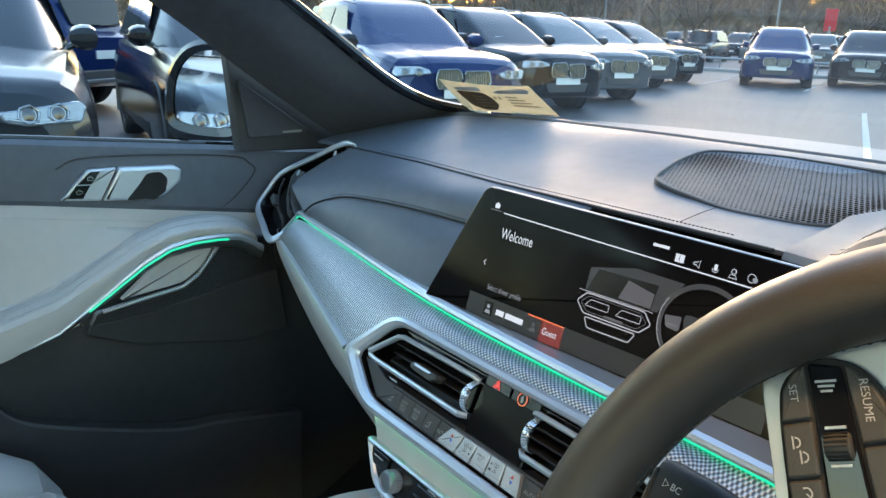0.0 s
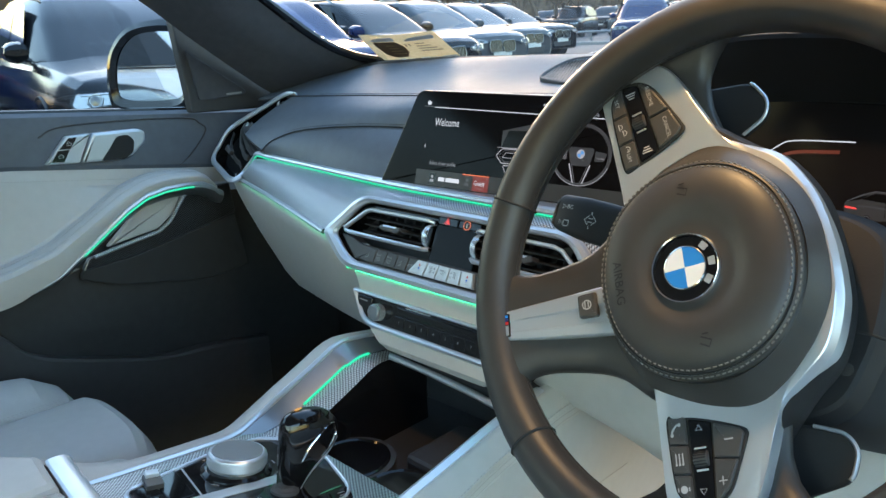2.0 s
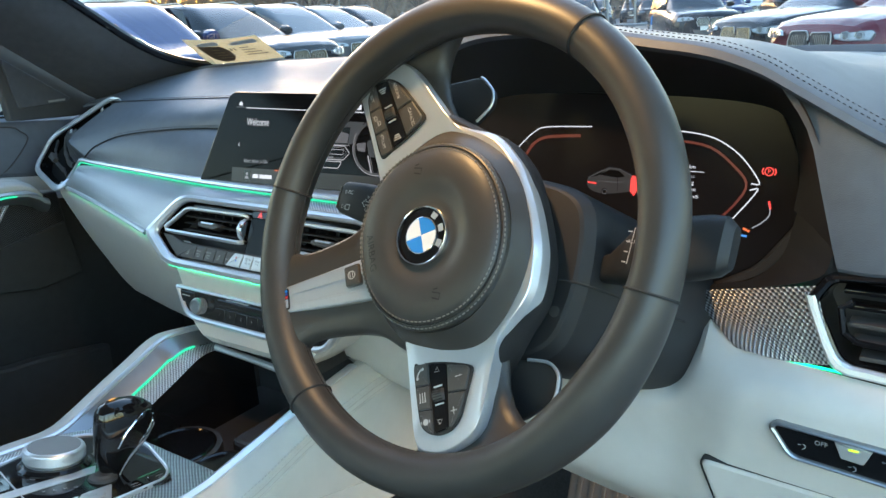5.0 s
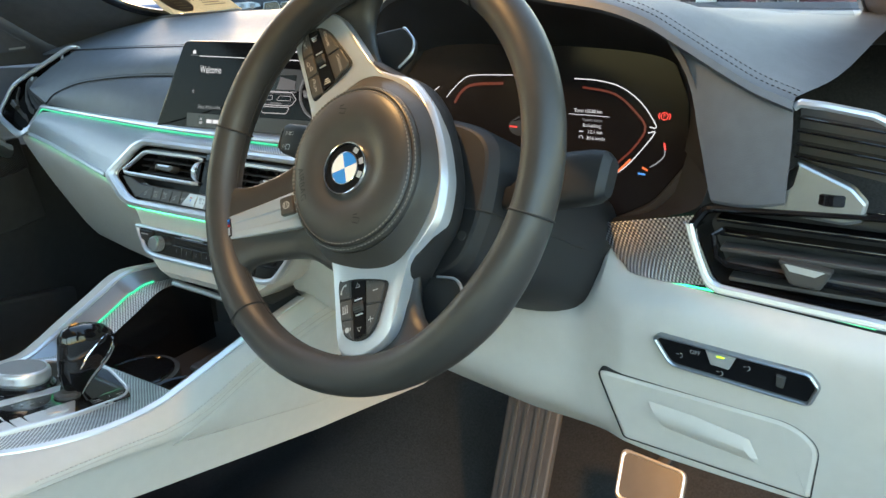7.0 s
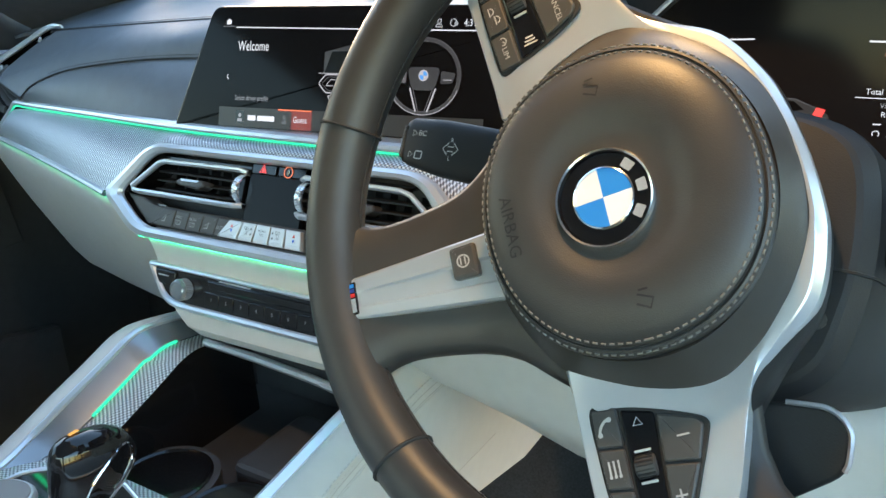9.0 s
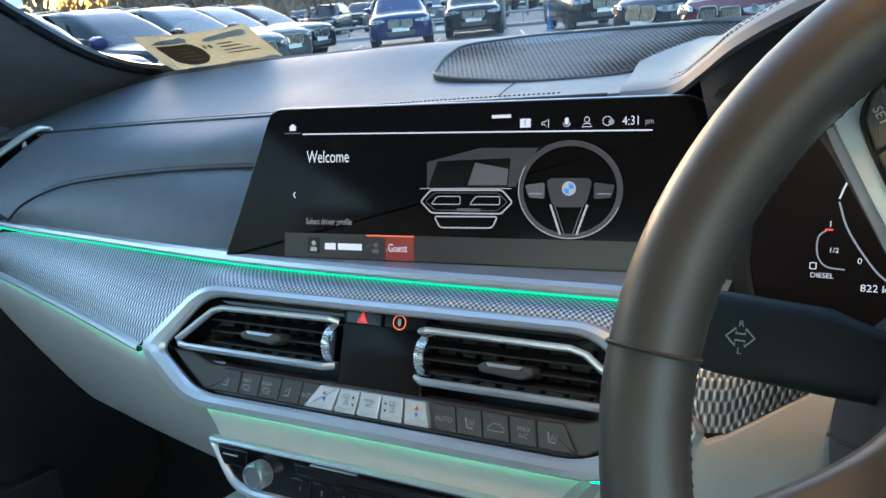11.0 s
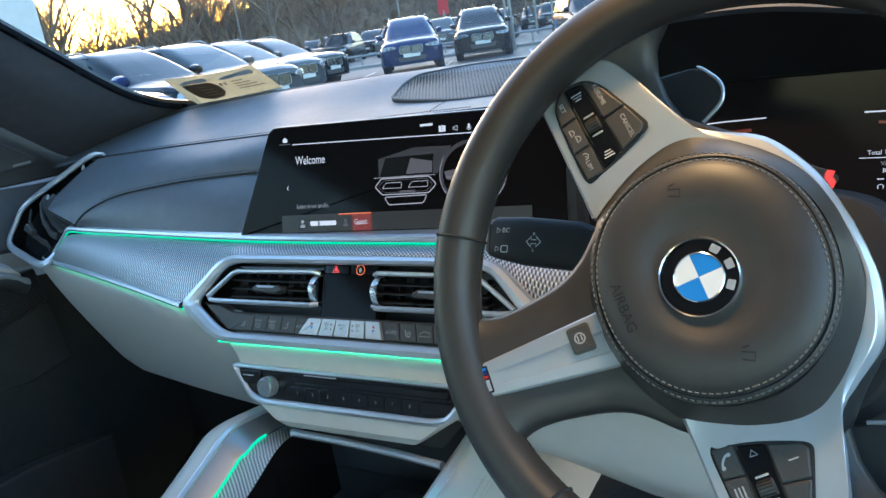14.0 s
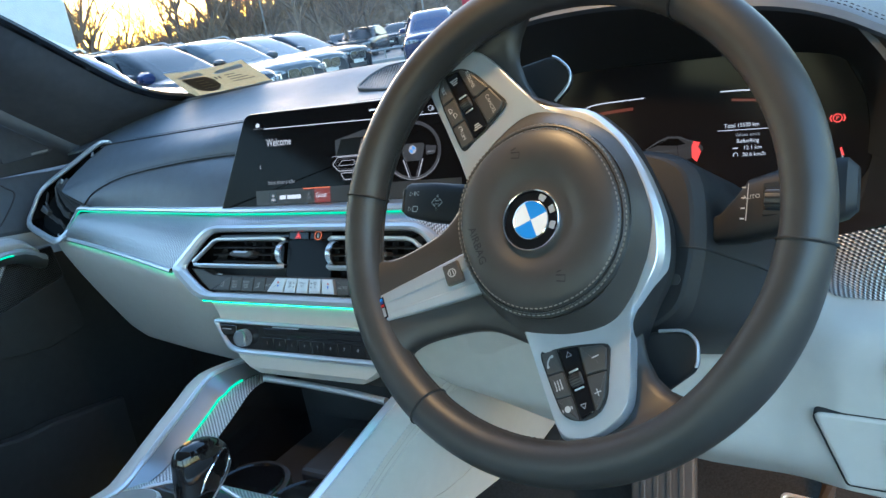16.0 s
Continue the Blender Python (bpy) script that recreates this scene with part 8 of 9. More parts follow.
# mirror triangle with tweeter
TX = plane((-0.738, 0, 0), (0, 1, 0), (1, 0.18, 0))
sail = thing("mirror_sail_panel", (-0.80, 0.38, 1.12), "matt black corner panel with a small speaker", "trim panel")
part("panel", slab(rounded([(0.275, 1.330), (0.300, 1.112), (0.520, 1.100), (0.580, 1.105), (0.56, 1.150)], 0.006, 3), TX @ Matrix.Translation((0, 0, -0.016)), 0.016, 0.003), M_DARK, sail)
part("tweeter_grille", slab(rounded([(0.300, 1.232), (0.318, 1.134), (0.432, 1.134), (0.440, 1.142)], 0.006, 3), TX, 0.004, 0.002), M_PILLAR, sail, "fine black speaker cloth")
bar(0.385, 1.138, 0.425, 1.142, TX, M_MARKD, sail, "maker_bar", 0.0045)

# exterior mirror
mir = thing("exterior_mirror", (-1.05, 0.35, 1.08), "black exterior mirror reflecting the cars behind", "mirror")
MP = plane((-1.045, 0.330, 1.19), (1, 0.28, 0), (0.28, -1, 0.02))
def mp(x, z):
    return ((x + 1.045) * 1.0, z - 1.19)
MO = curve_pts([mp(*p) for p in ((-1.172, 1.120), (-1.170, 1.180), (-1.148, 1.232), (-1.09, 1.276), (-1.00, 1.292), (-0.915, 1.285), (-0.893, 1.255), (-0.905, 1.190), (-0.920, 1.125), (-0.96, 1.098), (-1.06, 1.090), (-1.145, 1.096))], 60, closed=True)
MG = curve_pts([mp(*p) for p in ((-1.142, 1.140), (-1.140, 1.182), (-1.120, 1.226), (-1.07, 1.260), (-1.00, 1.268), (-0.930, 1.262), (-0.912, 1.240), (-0.922, 1.185), (-0.935, 1.142), (-0.965, 1.128), (-1.06, 1.122), (-1.125, 1.126))], 60, closed=True)
mo, mg = [tuple(p) for p in MO], [tuple(p) for p in MG]
part("shell", loft([[MP @ Vector((x, y, 0)) for x, y in mg], [MP @ Vector((x, y, 0.006)) for x, y in [tuple(Vector(a).lerp(Vector(b), 0.5)) for a, b in zip(mg, mo)]], [MP @ Vector((x, y, 0)) for x, y in mo], [MP @ Vector((x, y * 1.02, -0.05)) for x, y in mo], [MP @ Vector((x * 0.85, y * 0.8, -0.11)) for x, y in mo], [MP @ Vector((x * 0.4, y * 0.4, -0.135)) for x, y in mo]], close_u=True, caps=False), M_GLOSS, mir, "black gloss shell")
part("mirror_glass", slab(mg, MP @ Matrix.Translation((0, 0, -0.006)), 0.004), M_MIRROR, mir, "mirror glass")
part("foot", loft([[(-0.98, 0.36 + a, z) for a, z in ((0, 1.10), (0.06, 1.10), (0.06, 1.06), (0, 1.06))], [(-0.86, 0.34 + a, z) for a, z in ((0, 1.11), (0.10, 1.11), (0.10, 1.08), (0, 1.08))]], close_u=True, caps=True), M_GLOSS, mir)

# ---- shell: pillars, roof, floor, seat ----
def pillar(s):
    out = curve_pts([(s * 0.625, 0.690, 1.172), (s * 0.603, 0.622, 1.186), (s * 0.600, 0.537, 1.204), (s * 0.600, 0.455, 1.241), (s * 0.599, 0.334, 1.322), (s * 0.592, 0.250, 1.374), (s * 0.565, 0.08, 1.462), (s * 0.53, -0.05, 1.515)], 26)
    inn = curve_pts([(s * 0.770, 0.575, 1.110), (s * 0.765, 0.515, 1.120), (s * 0.760, 0.455, 1.138), (s * 0.742, 0.375, 1.186), (s * 0.716, 0.275, 1.249), (s * 0.685, 0.165, 1.322), (s * 0.64, 0.0, 1.42), (s * 0.60, -0.15, 1.515)], 26)
    rows = []
    for a, b in zip(out, inn):
        a, b = Vector(a), Vector(b)
        m_ = a.lerp(b, 0.5) + Vector((-s * 0.018, -0.030, 0.012))
        rows.append([tuple(a + Vector((s * 0.03, 0.03, 0.01)))] + [tuple(q) for q in curve_pts([a, a.lerp(m_, 0.6) + Vector((-s * 0.004, -0.004, 0.002)), m_, m_.lerp(b, 0.5) + Vector((-s * 0.003, -0.004, 0.001)), b], 12)] + [tuple(b + Vector((s * 0.05, 0.03, 0.01)))])
    return loft(rows)


solo("windscreen_pillar", pillar(-1), M_PILLAR, "dark cloth-covered windscreen pillar beside the dashboard", "pillar", "windscreen pillars", "structure")
PR = pillar(1)
bmesh.ops.translate(PR, vec=(0.12, 0, 0), verts=PR.verts)
solo("windscreen_pillar", PR, M_PILLAR, "dark cloth-covered windscreen pillar on the driver side", "pillar", "windscreen pillars", "structure")
for sx_ in (-1, 1):
    seal = curve_pts([(sx_ * x + 0.12 * (sx_ > 0), y, z) for x, y, z in ((0.625, 0.693, 1.176), (0.604, 0.627, 1.190), (0.601, 0.542, 1.208), (0.601, 0.460, 1.245), (0.600, 0.339, 1.326), (0.593, 0.255, 1.378), (0.566, 0.085, 1.466), (0.53, -0.045, 1.518))], 40)
    solo("windscreen_seal", tube(seal, 0.0085, 8), M_GLOSS, "black rubber seal along the windscreen edge", "seal", "windscreen seals", "structure")
ws = [[(x, 0.90 - 0.75 * x * x, 1.186), (x * 0.95, 0.62 - 0.5 * x * x, 1.30), (x * 0.88, 0.30 - 0.35 * x * x, 1.42), (x * 0.82, 0.05 - 0.2 * x * x, 1.50)] for x in np.linspace(-0.64, 0.72, 24)]
pane = solo("windscreen", loft(ws), M_PANE, "clear sloping windscreen over the dashboard", "windscreen", "", "structure")
pane.visible_shadow = False
sg = loft([[(-0.872, y, top_z(y)) for y in (-1.0, -0.4, 0.30)], [(-0.80, y, 1.30) for y in (-0.9, -0.35, 0.20)], [(-0.70, y, 1.47) for y in (-0.85, -0.4, -0.1)]])
pane2 = solo("door_glass", sg, M_PANE, "clear passenger door glass, closed", "window", "", "structure")
pane2.visible_shadow = False
# Unseen roof; its pale tone is chosen to bounce light into the cabin.
M_LINER = surface("bounce_grey_headliner", (0.52, 0.51, 0.49), 0.95, vary=0.08, spec=0.1)
solo("roof_lining", loft([[(x, y, 1.515 - 0.06 * abs(x) ** 2.5 * 2 - 0.02 * max(0, y + 0.1)) for x in np.linspace(-0.68, 0.74, 14)] for y in np.linspace(-1.6, 0.06, 10)]), M_LINER, "grey cloth roof lining, unseen, kept pale to bounce light", "roof lining", "", "structure", thick=0.02)
lampu = thing("roof_lamp", ROOF_LAMP, "small warm roof lamp, lit", "lamp")
part("lens", slab(rounded([(-0.02, -0.015), (0.02, -0.015), (0.02, 0.015), (-0.02, 0.015)], 0.005), Matrix.Translation((ROOF_LAMP[0], ROOF_LAMP[1], ROOF_LAMP[2] + 0.004)), 0.006), glow("warm_lens", (1.0, 0.7, 0.35), 2.0), lampu)
footu = thing("footwell_lamp", FOOT_LAMP, "small warm lamp under the dashboard, lit", "lamp")
part("lens", slab(rounded([(-0.025, -0.012), (0.025, -0.012), (0.025, 0.012), (-0.025, 0.012)], 0.004), Matrix.Translation((FOOT_LAMP[0], FOOT_LAMP[1], FOOT_LAMP[2] + 0.004)), 0.006), glow("warm_foot_lens", (1.0, 0.6, 0.2), 2.0), footu)
part("bracket", tube([(FOOT_LAMP[0], FOOT_LAMP[1], FOOT_LAMP[2] + 0.010), (FOOT_LAMP[0], FOOT_LAMP[1], 0.84)], 0.012, 8), M_DARK, footu)
# Unseen wall added behind, kept low so rear light comes in over it.
solo("rear_closing_wall", box(pose(0, -1.65, 0.72), 1.70, 0.04, 0.80, 0.01), M_DARK, "plain dark rear closing wall, low so light comes in above", "partition", "", "structure")
solo("cabin_floor", loft([[(x, y, 0.36 + 0.20 * max(0, (y - 0.35) / 0.35) ** 1.3 + 0.10 * math.exp(-(x / 0.16) ** 2)) for x in np.linspace(-0.86, 0.86, 30)] for y in np.linspace(-1.65, 0.75, 26)]), M_CARPET, "black carpeted cabin floor", "floor", "", "structure", thick=0.02)
solo("bulkhead", loft([[(x, 0.62 + 0.08 * math.cos(x * 2), z) for x in np.linspace(-0.86, 0.86, 16)] for z in (0.34, 0.6, 0.9, 1.15)]), M_CARPET, "black lined front bulkhead", "partition", "", "structure", thick=0.02)
solo("door_sill", box(pose(0.87, -0.4, 0.36), 0.12, 2.0, 0.12, 0.02), M_DARK, "black driver door sill", "sill", "", "structure")
solo("rear_pillar", box(pose(0.82, -1.15, 0.95), 0.10, 0.22, 1.25, 0.03), M_PILLAR, "dark pillar behind the driver door opening", "pillar", "", "structure")
# passenger seat
seat = thing("passenger_seat", (-0.45, -0.35, 0.45), "ivory leather passenger seat with stitched bolsters", "seat")
def cushion(x0, x1, y0, y1, zt, crown, edge, front_drop):
    rows = []
    for t in np.linspace(0, 1, 22):
        y = y0 + (y1 - y0) * t
        fd = front_drop * max(0, (t - 0.80) / 0.20) ** 2.2
        rows.append([(x0 + (x1 - x0) * s, y - 0.02 * (2 * s - 1) ** 4, zt - fd + crown * (1 - (2 * s - 1) ** 2) - edge * abs(2 * s - 1) ** 6) for s in np.linspace(0, 1, 20)])
    return loft(rows)
part("cushion", cushion(-0.62, -0.33, -0.70, -0.085, 0.695, 0.012, 0.02, 0.10), M_CREAM, seat, "ivory leather cushion")
def bolster(xc, s):
    rows = []
    for y, z, w, h in ((-0.72, 0.705, 0.070, 0.055), (-0.40, 0.710, 0.072, 0.055), (-0.22, 0.706, 0.072, 0.052), (-0.12, 0.690, 0.068, 0.050), (-0.075, 0.665, 0.058, 0.045), (-0.045, 0.62, 0.040, 0.040)):
        rows.append([(xc + w * math.cos(a), y, z + h * math.sin(a)) for a in [2 * math.pi * k / 20 for k in range(20)]])
    rows.append([(xc + 0.03 * math.cos(a), -0.04, 0.55 + 0.03 * math.sin(a)) for a in [2 * math.pi * k / 20 for k in range(20)]])
    return loft(rows, close_u=True, caps=True)
part("bolster", bolster(-0.66, -1), M_CREAM, seat, "padded outer bolster")
part("bolster", bolster(-0.285, 1), M_CREAM, seat, "padded inner bolster")
part("thigh_support", cushion(-0.60, -0.34, -0.30, -0.015, 0.722, 0.010, 0.03, 0.14), M_CREAM, seat, "thigh support pad")
for xx in (-0.585, -0.578):
    stitches([(xx, y, 0.722) for y in np.linspace(-0.5, -0.1, 12)], (0, 0, 1), M_THREADL, seat, pitch=0.006)
part("backrest", loft([[(-0.455 + 0.25 * s_, -0.80 - 0.10 * (z - 0.75) - 0.03 * s_ * s_ * 0, z) for s_ in np.linspace(-1, 1, 12)] for z in np.linspace(0.70, 1.35, 12)]), M_CREAM, seat, "ivory leather backrest", thick=0.10)
part("seat_base", box(pose(-0.46, -0.38, 0.52), 0.44, 0.55, 0.26, 0.03), M_DARK, seat)
# pedals and mat
pedals = thing("brake_pedal", (0.55, 0.42, 0.52), "black brake pedal with a bright metal edge", "pedal")
BP = plane((0.545, 0.44, 0.55), (1, 0, 0), (0, -0.8, 0.6))
part("pad", slab(rounded([(-0.052, 0.038), (0.045, 0.030), (0.048, -0.035), (-0.046, -0.035)], 0.012), BP, 0.012, 0.004), M_DARK, pedals)
part("rim", ring(rounded([(-0.052, 0.038), (-0.046, -0.035), (0.048, -0.035), (0.045, 0.030)], 0.012), rounded([(-0.046, 0.033), (-0.041, -0.030), (0.043, -0.030), (0.040, 0.026)], 0.010), BP @ Matrix.Translation((0, 0, 0.002)), 0.012, 0.002), M_SILVER, pedals, "bright metal rim")
part("lever", tube([BP @ Vector((0, 0.02, 0)), BP @ Vector((0, 0.06, -0.08)), (0.545, 0.56, 0.80)], 0.010, 8), M_DARK, pedals)
acc = thing("accelerator_pedal", (0.36, 0.45, 0.42), "tall black ribbed accelerator pedal", "pedal")
AP = plane((0.335, 0.45, 0.49), (1, 0, 0.12), (0, -0.85, 0.55))
part("pad", slab(rounded([(-0.045, 0.13), (0.050, 0.125), (0.040, -0.12), (-0.050, -0.12)], 0.012), AP, 0.015, 0.004), M_DARK, acc)
for k in range(4):
    part("rib", slab(rounded([(-0.030 + 0.019 * k, 0.11), (-0.023 + 0.019 * k, 0.11), (-0.030 + 0.019 * k, -0.11), (-0.037 + 0.019 * k, -0.11)], 0.002), AP @ Matrix.Translation((0, 0, 0.012)), 0.006, 0.001), M_BUTTON, acc)

# ---- outside: ground, cars, trees, posts ----
def asphalt():
    m, n, l, b = node_mat("worn_asphalt")
    tc = n.new("ShaderNodeTexCoord")
    fine, wide = n.new("ShaderNodeTexNoise"), n.new("ShaderNodeTexNoise")
    fine.inputs["Scale"].default_value, wide.inputs["Scale"].default_value = 30.0, 0.25
    fine.inputs["Detail"].default_value = wide.inputs["Detail"].default_value = 6
    l.new(tc.outputs["Object"], fine.inputs["Vector"]), l.new(tc.outputs["Object"], wide.inputs["Vector"])
    ramp = n.new("ShaderNodeValToRGB")
    ramp.color_ramp.elements[0].position, ramp.color_ramp.elements[1].position = 0.3, 0.75
    ramp.color_ramp.elements[0].color, ramp.color_ramp.elements[1].color = (0.055, 0.056, 0.060, 1), (0.12, 0.12, 0.122, 1)
    add = n.new("ShaderNodeMath")
    add.operation = "MULTIPLY_ADD"
    add.inputs[1].default_value = 0.45
    l.new(fine.outputs["Fac"], add.inputs[0]), l.new(wide.outputs["Fac"], add.inputs[2])
    sub = n.new("ShaderNodeMath")
    sub.operation = "SUBTRACT"
    sub.inputs[1].default_value = 0.22
    l.new(add.outputs[0], sub.inputs[0])
    l.new(sub.outputs[0], ramp.inputs["Fac"]), l.new(ramp.outputs[0], b.inputs["Base Color"])
    b.inputs["Roughness"].default_value = 0.55
    bp = n.new("ShaderNodeBump")
    bp.inputs["Strength"].default_value, bp.inputs["Distance"].default_value = 0.4, 0.01
    l.new(fine.outputs["Fac"], bp.inputs["Height"]), l.new(bp.outputs[0], b.inputs["Normal"])
    return m


bm = bmesh.new()
bmesh.ops.create_grid(bm, x_segments=40, y_segments=40, size=1500)
solo("ground", bm, asphalt(), "grey worn asphalt car park reaching to the horizon", "ground", "", "structure", smooth=False)
M_PAINT = surface("worn_white_road_paint", (0.55, 0.55, 0.53), 0.7, vary=0.3, scale=20, big=3)


def line_on_ground(a, b, w=0.09):
    a, b = Vector((*a, 0)), Vector((*b, 0))
    n = (b - a).normalized().cross(Vector((0, 0, 1))) * w / 2
    bm = bmesh.new()
    vs = [bm.verts.new(p + Vector((0, 0, z))) for z in (0.001, 0.005) for p in (a + n, b + n, b - n, a - n)]
    for f in ((4, 5, 6, 7), (0, 1, 5, 4), (1, 2, 6, 5), (2, 3, 7, 6), (3, 0, 4, 7)):
        bm.faces.new([vs[i] for i in f])
    solo("bay_line", bm, M_PAINT, "worn white painted bay line on the asphalt", "road marking", "bay lines", "structure", smooth=False)


line_on_ground((-3.4, 8.4), (-6.9, 15.6))
for k in range(3):
    line_on_ground((-13.5 + 2.6 * k, 19.5 + 1.1 * k), (-15.4 + 2.6 * k, 23.9 + 1.1 * k))

# sport utility car: nose at the origin, facing +y
def paint(name, color, metal=0.35):
    return surface(name, color, 0.16, metal=metal * 0.3, vary=0.05, coat=0.12, rough_vary=0.05, spec=0.32)


P_BLACK, P_BLUE, P_GREY, P_WHITE, P_RED, P_DGREY = (paint("black_car_paint", (0.010, 0.011, 0.013)), paint("blue_car_paint", (0.010, 0.022, 0.085)), paint("dark_grey_car_paint", (0.020, 0.023, 0.028)), paint("white_car_paint", (0.62, 0.63, 0.64), 0.0), paint("deep_red_car_paint", (0.09, 0.008, 0.014)), paint("mid_grey_car_paint", (0.075, 0.08, 0.088)))
M_CARGLASS = surface("dark_car_glass", (0.015, 0.020, 0.024), 0.05, vary=0.02, rough_vary=0.02, spec=0.22)
M_TYRE = surface("tyre_rubber", (0.02, 0.02, 0.021), 0.85, vary=0.2)
M_RIMS = surface("alloy_rim", (0.32, 0.33, 0.34), 0.35, metal=0.9, vary=0.05)
M_LAMP = surface("clear_headlamp", (0.26, 0.28, 0.31), 0.08, metal=0.45, vary=0.2, scale=40, coat=1.0)
M_RIMSD = surface("dark_chrome", (0.16, 0.165, 0.17), 0.3, metal=0.8, vary=0.05)
M_LAMPD = surface("dark_headlamp", (0.05, 0.055, 0.06), 0.08, vary=0.2, coat=1.0)
M_PLATE = surface("plain_number_plate", (0.72, 0.72, 0.70), 0.5, vary=0.03)
M_CARD = surface("pale_blue_price_card", (0.55, 0.68, 0.80), 0.6, vary=0.05)
M_TAIL = surface("red_tail_lamp", (0.25, 0.01, 0.01), 0.15, vary=0.1, coat=1.0)
BODY = [  # y, top z, shoulder half width, shoulder z, widest half width, its z, lower z, sill half width, under z
    (0.00, 0.80, 0.60, 0.77, 0.72, 0.62, 0.46, 0.68, 0.30), (-0.06, 0.90, 0.72, 0.86, 0.83, 0.66, 0.44, 0.80, 0.27), (-0.18, 0.965, 0.80, 0.92, 0.92, 0.70, 0.42, 0.88, 0.26),
    (-0.45, 1.015, 0.84, 0.97, 0.965, 0.74, 0.40, 0.93, 0.26), (-0.90, 1.06, 0.86, 1.00, 0.985, 0.76, 0.38, 0.95, 0.26), (-1.45, 1.10, 0.88, 1.04, 0.985, 0.78, 0.38, 0.95, 0.26),
    (-2.5, 1.12, 0.90, 1.06, 0.990, 0.78, 0.38, 0.95, 0.26), (-3.9, 1.13, 0.89, 1.07, 0.990, 0.80, 0.38, 0.95, 0.26), (-4.5, 1.13, 0.85, 1.07, 0.965, 0.82, 0.44, 0.92, 0.32), (-4.78, 1.10, 0.80, 1.04, 0.90, 0.82, 0.48, 0.86, 0.36), (-4.90, 1.02, 0.74, 0.98, 0.82, 0.80, 0.52, 0.78, 0.42)]


def suv(name, body_mat, label, cat="car", lamp=None, rails=True):
    car = thing(name, (0, 0, 0), label, cat, "parked cars")
    rows = []
    for y in list(np.linspace(0, -0.5, 9)) + list(np.linspace(-0.7, -4.4, 14)) + list(np.linspace(-4.5, -4.9, 6)):
        t = [(-r[0],) + r[1:] for r in BODY]
        zt, hs, zs, hm, zm, zl, hl, zu = interp(t, -y)
        half = curve_pts([(0, zt + 0.012), (hs * 0.45, zt + 0.008), (hs * 0.62, zt - 0.004), (hs, zs), (hm, zm), (hm * 0.995, zl), (hl, zu + 0.03), (hl * 0.8, zu), (0, zu)], 26)
        rows.append([(x, y, z) for x, z in half] + [(-x, y, z) for x, z in half[-2:0:-1]])
    body = part("body", loft(rows, close_u=True, caps=True), body_mat, car, "glossy painted body")
    def outline(z, yf, yr, hw, hwf):
        pts = rounded([(-hwf, yf), (hwf, yf), (hw, yf - 0.55), (hw * 0.98, yr + 0.35), (hw * 0.80, yr), (-hw * 0.80, yr), (-hw * 0.98, yr + 0.35), (-hw, yf - 0.55)], 0.16, 4)
        return [(x, y, z) for x, y in pts]
    cab = [outline(1.06, -1.28, -4.78, 0.880, 0.74), outline(1.12, -1.40, -4.76, 0.872, 0.72), outline(1.40, -1.90, -4.66, 0.790, 0.66), outline(1.60, -2.30, -4.50, 0.700, 0.58), outline(1.67, -2.52, -4.40, 0.64, 0.53), outline(1.705, -2.80, -4.25, 0.55, 0.46), outline(1.715, -3.1, -4.0, 0.35, 0.3)]
    part("cabin", loft(cab, close_u=True, caps=True), body_mat, car)
    def pane_(name, q, off, n=6):
        a, b, c, d = (Vector(p) for p in q)
        nn = (b - a).cross(d - a).normalized() * off
        return part(name, loft([[tuple(a.lerp(b, s).lerp(d.lerp(c, s), t) + nn + (Vector((0, 0.05, 0.0)) * (1 - (2 * s - 1) ** 2) if name == "windscreen" else Vector((0, 0, 0)))) for s in np.linspace(0, 1, n)] for t in np.linspace(0, 1, n)]), M_CARGLASS, car)
    w = pane_("windscreen", [(-0.72, -1.46, 1.10), (0.72, -1.46, 1.10), (0.56, -2.36, 1.605), (-0.56, -2.36, 1.605)], 0.035)
    part("price_card", slab([(0.20, 0.02), (0.52, 0.02), (0.50, 0.20), (0.20, 0.20)], plane((-0.08, -1.60, 1.19), (1, 0, 0), (0, 0.5, 0.87)) @ Matrix.Translation((0, 0, 0.03)), 0.004), M_CARD, w, "pale blue price card")
    part("price_card_panel", slab([(0.22, 0.03), (0.50, 0.03), (0.49, 0.10), (0.22, 0.10)], plane((-0.08, -1.60, 1.19), (1, 0, 0), (0, 0.5, 0.87)) @ Matrix.Translation((0, 0, 0.034)), 0.003), M_WHITE, w)
    for s in (-1, 1):
        for y0, y1, t0, t1 in ((-1.95, -2.92, -2.42, -2.95), (-3.00, -3.85, -3.02, -3.72), (-3.92, -4.45, -3.80, -4.25)):
            q = [(s * 0.876, y0, 1.125), (s * 0.876, y1, 1.125), (s * 0.715, t1, 1.585), (s * 0.715, t0, 1.585)]
            pane_("side_window", q if s < 0 else [q[1], q[0], q[3], q[2]], 0.012, 4)
        part("chrome_strip", tube([(s * 0.884, -1.75, 1.108), (s * 0.889, -3.0, 1.112), (s * 0.875, -4.45, 1.115)], 0.008, 6), M_GLOSS, car)
        m_ = part("mirror", loft([[(s * (0.98 + 0.10 * math.cos(a)), -1.72 + yy, 1.16 + k * 0.095 * math.copysign(abs(math.sin(a)) ** 0.7, math.sin(a)) * (1.0 - 0.12 * s * math.cos(a))) for a in [2 * math.pi * i / 12 for i in range(12)]] for yy, k in ((-0.06, 0.8), (-0.05, 1.0), (0.02, 1.0), (0.09, 0.75), (0.11, 0.3))], close_u=True, caps=True), body_mat, car)
        part("mirror_foot", tube([(s * 0.86, -1.72, 1.08), (s * 0.95, -1.72, 1.12)], 0.025, 6), M_GLOSS, m_)
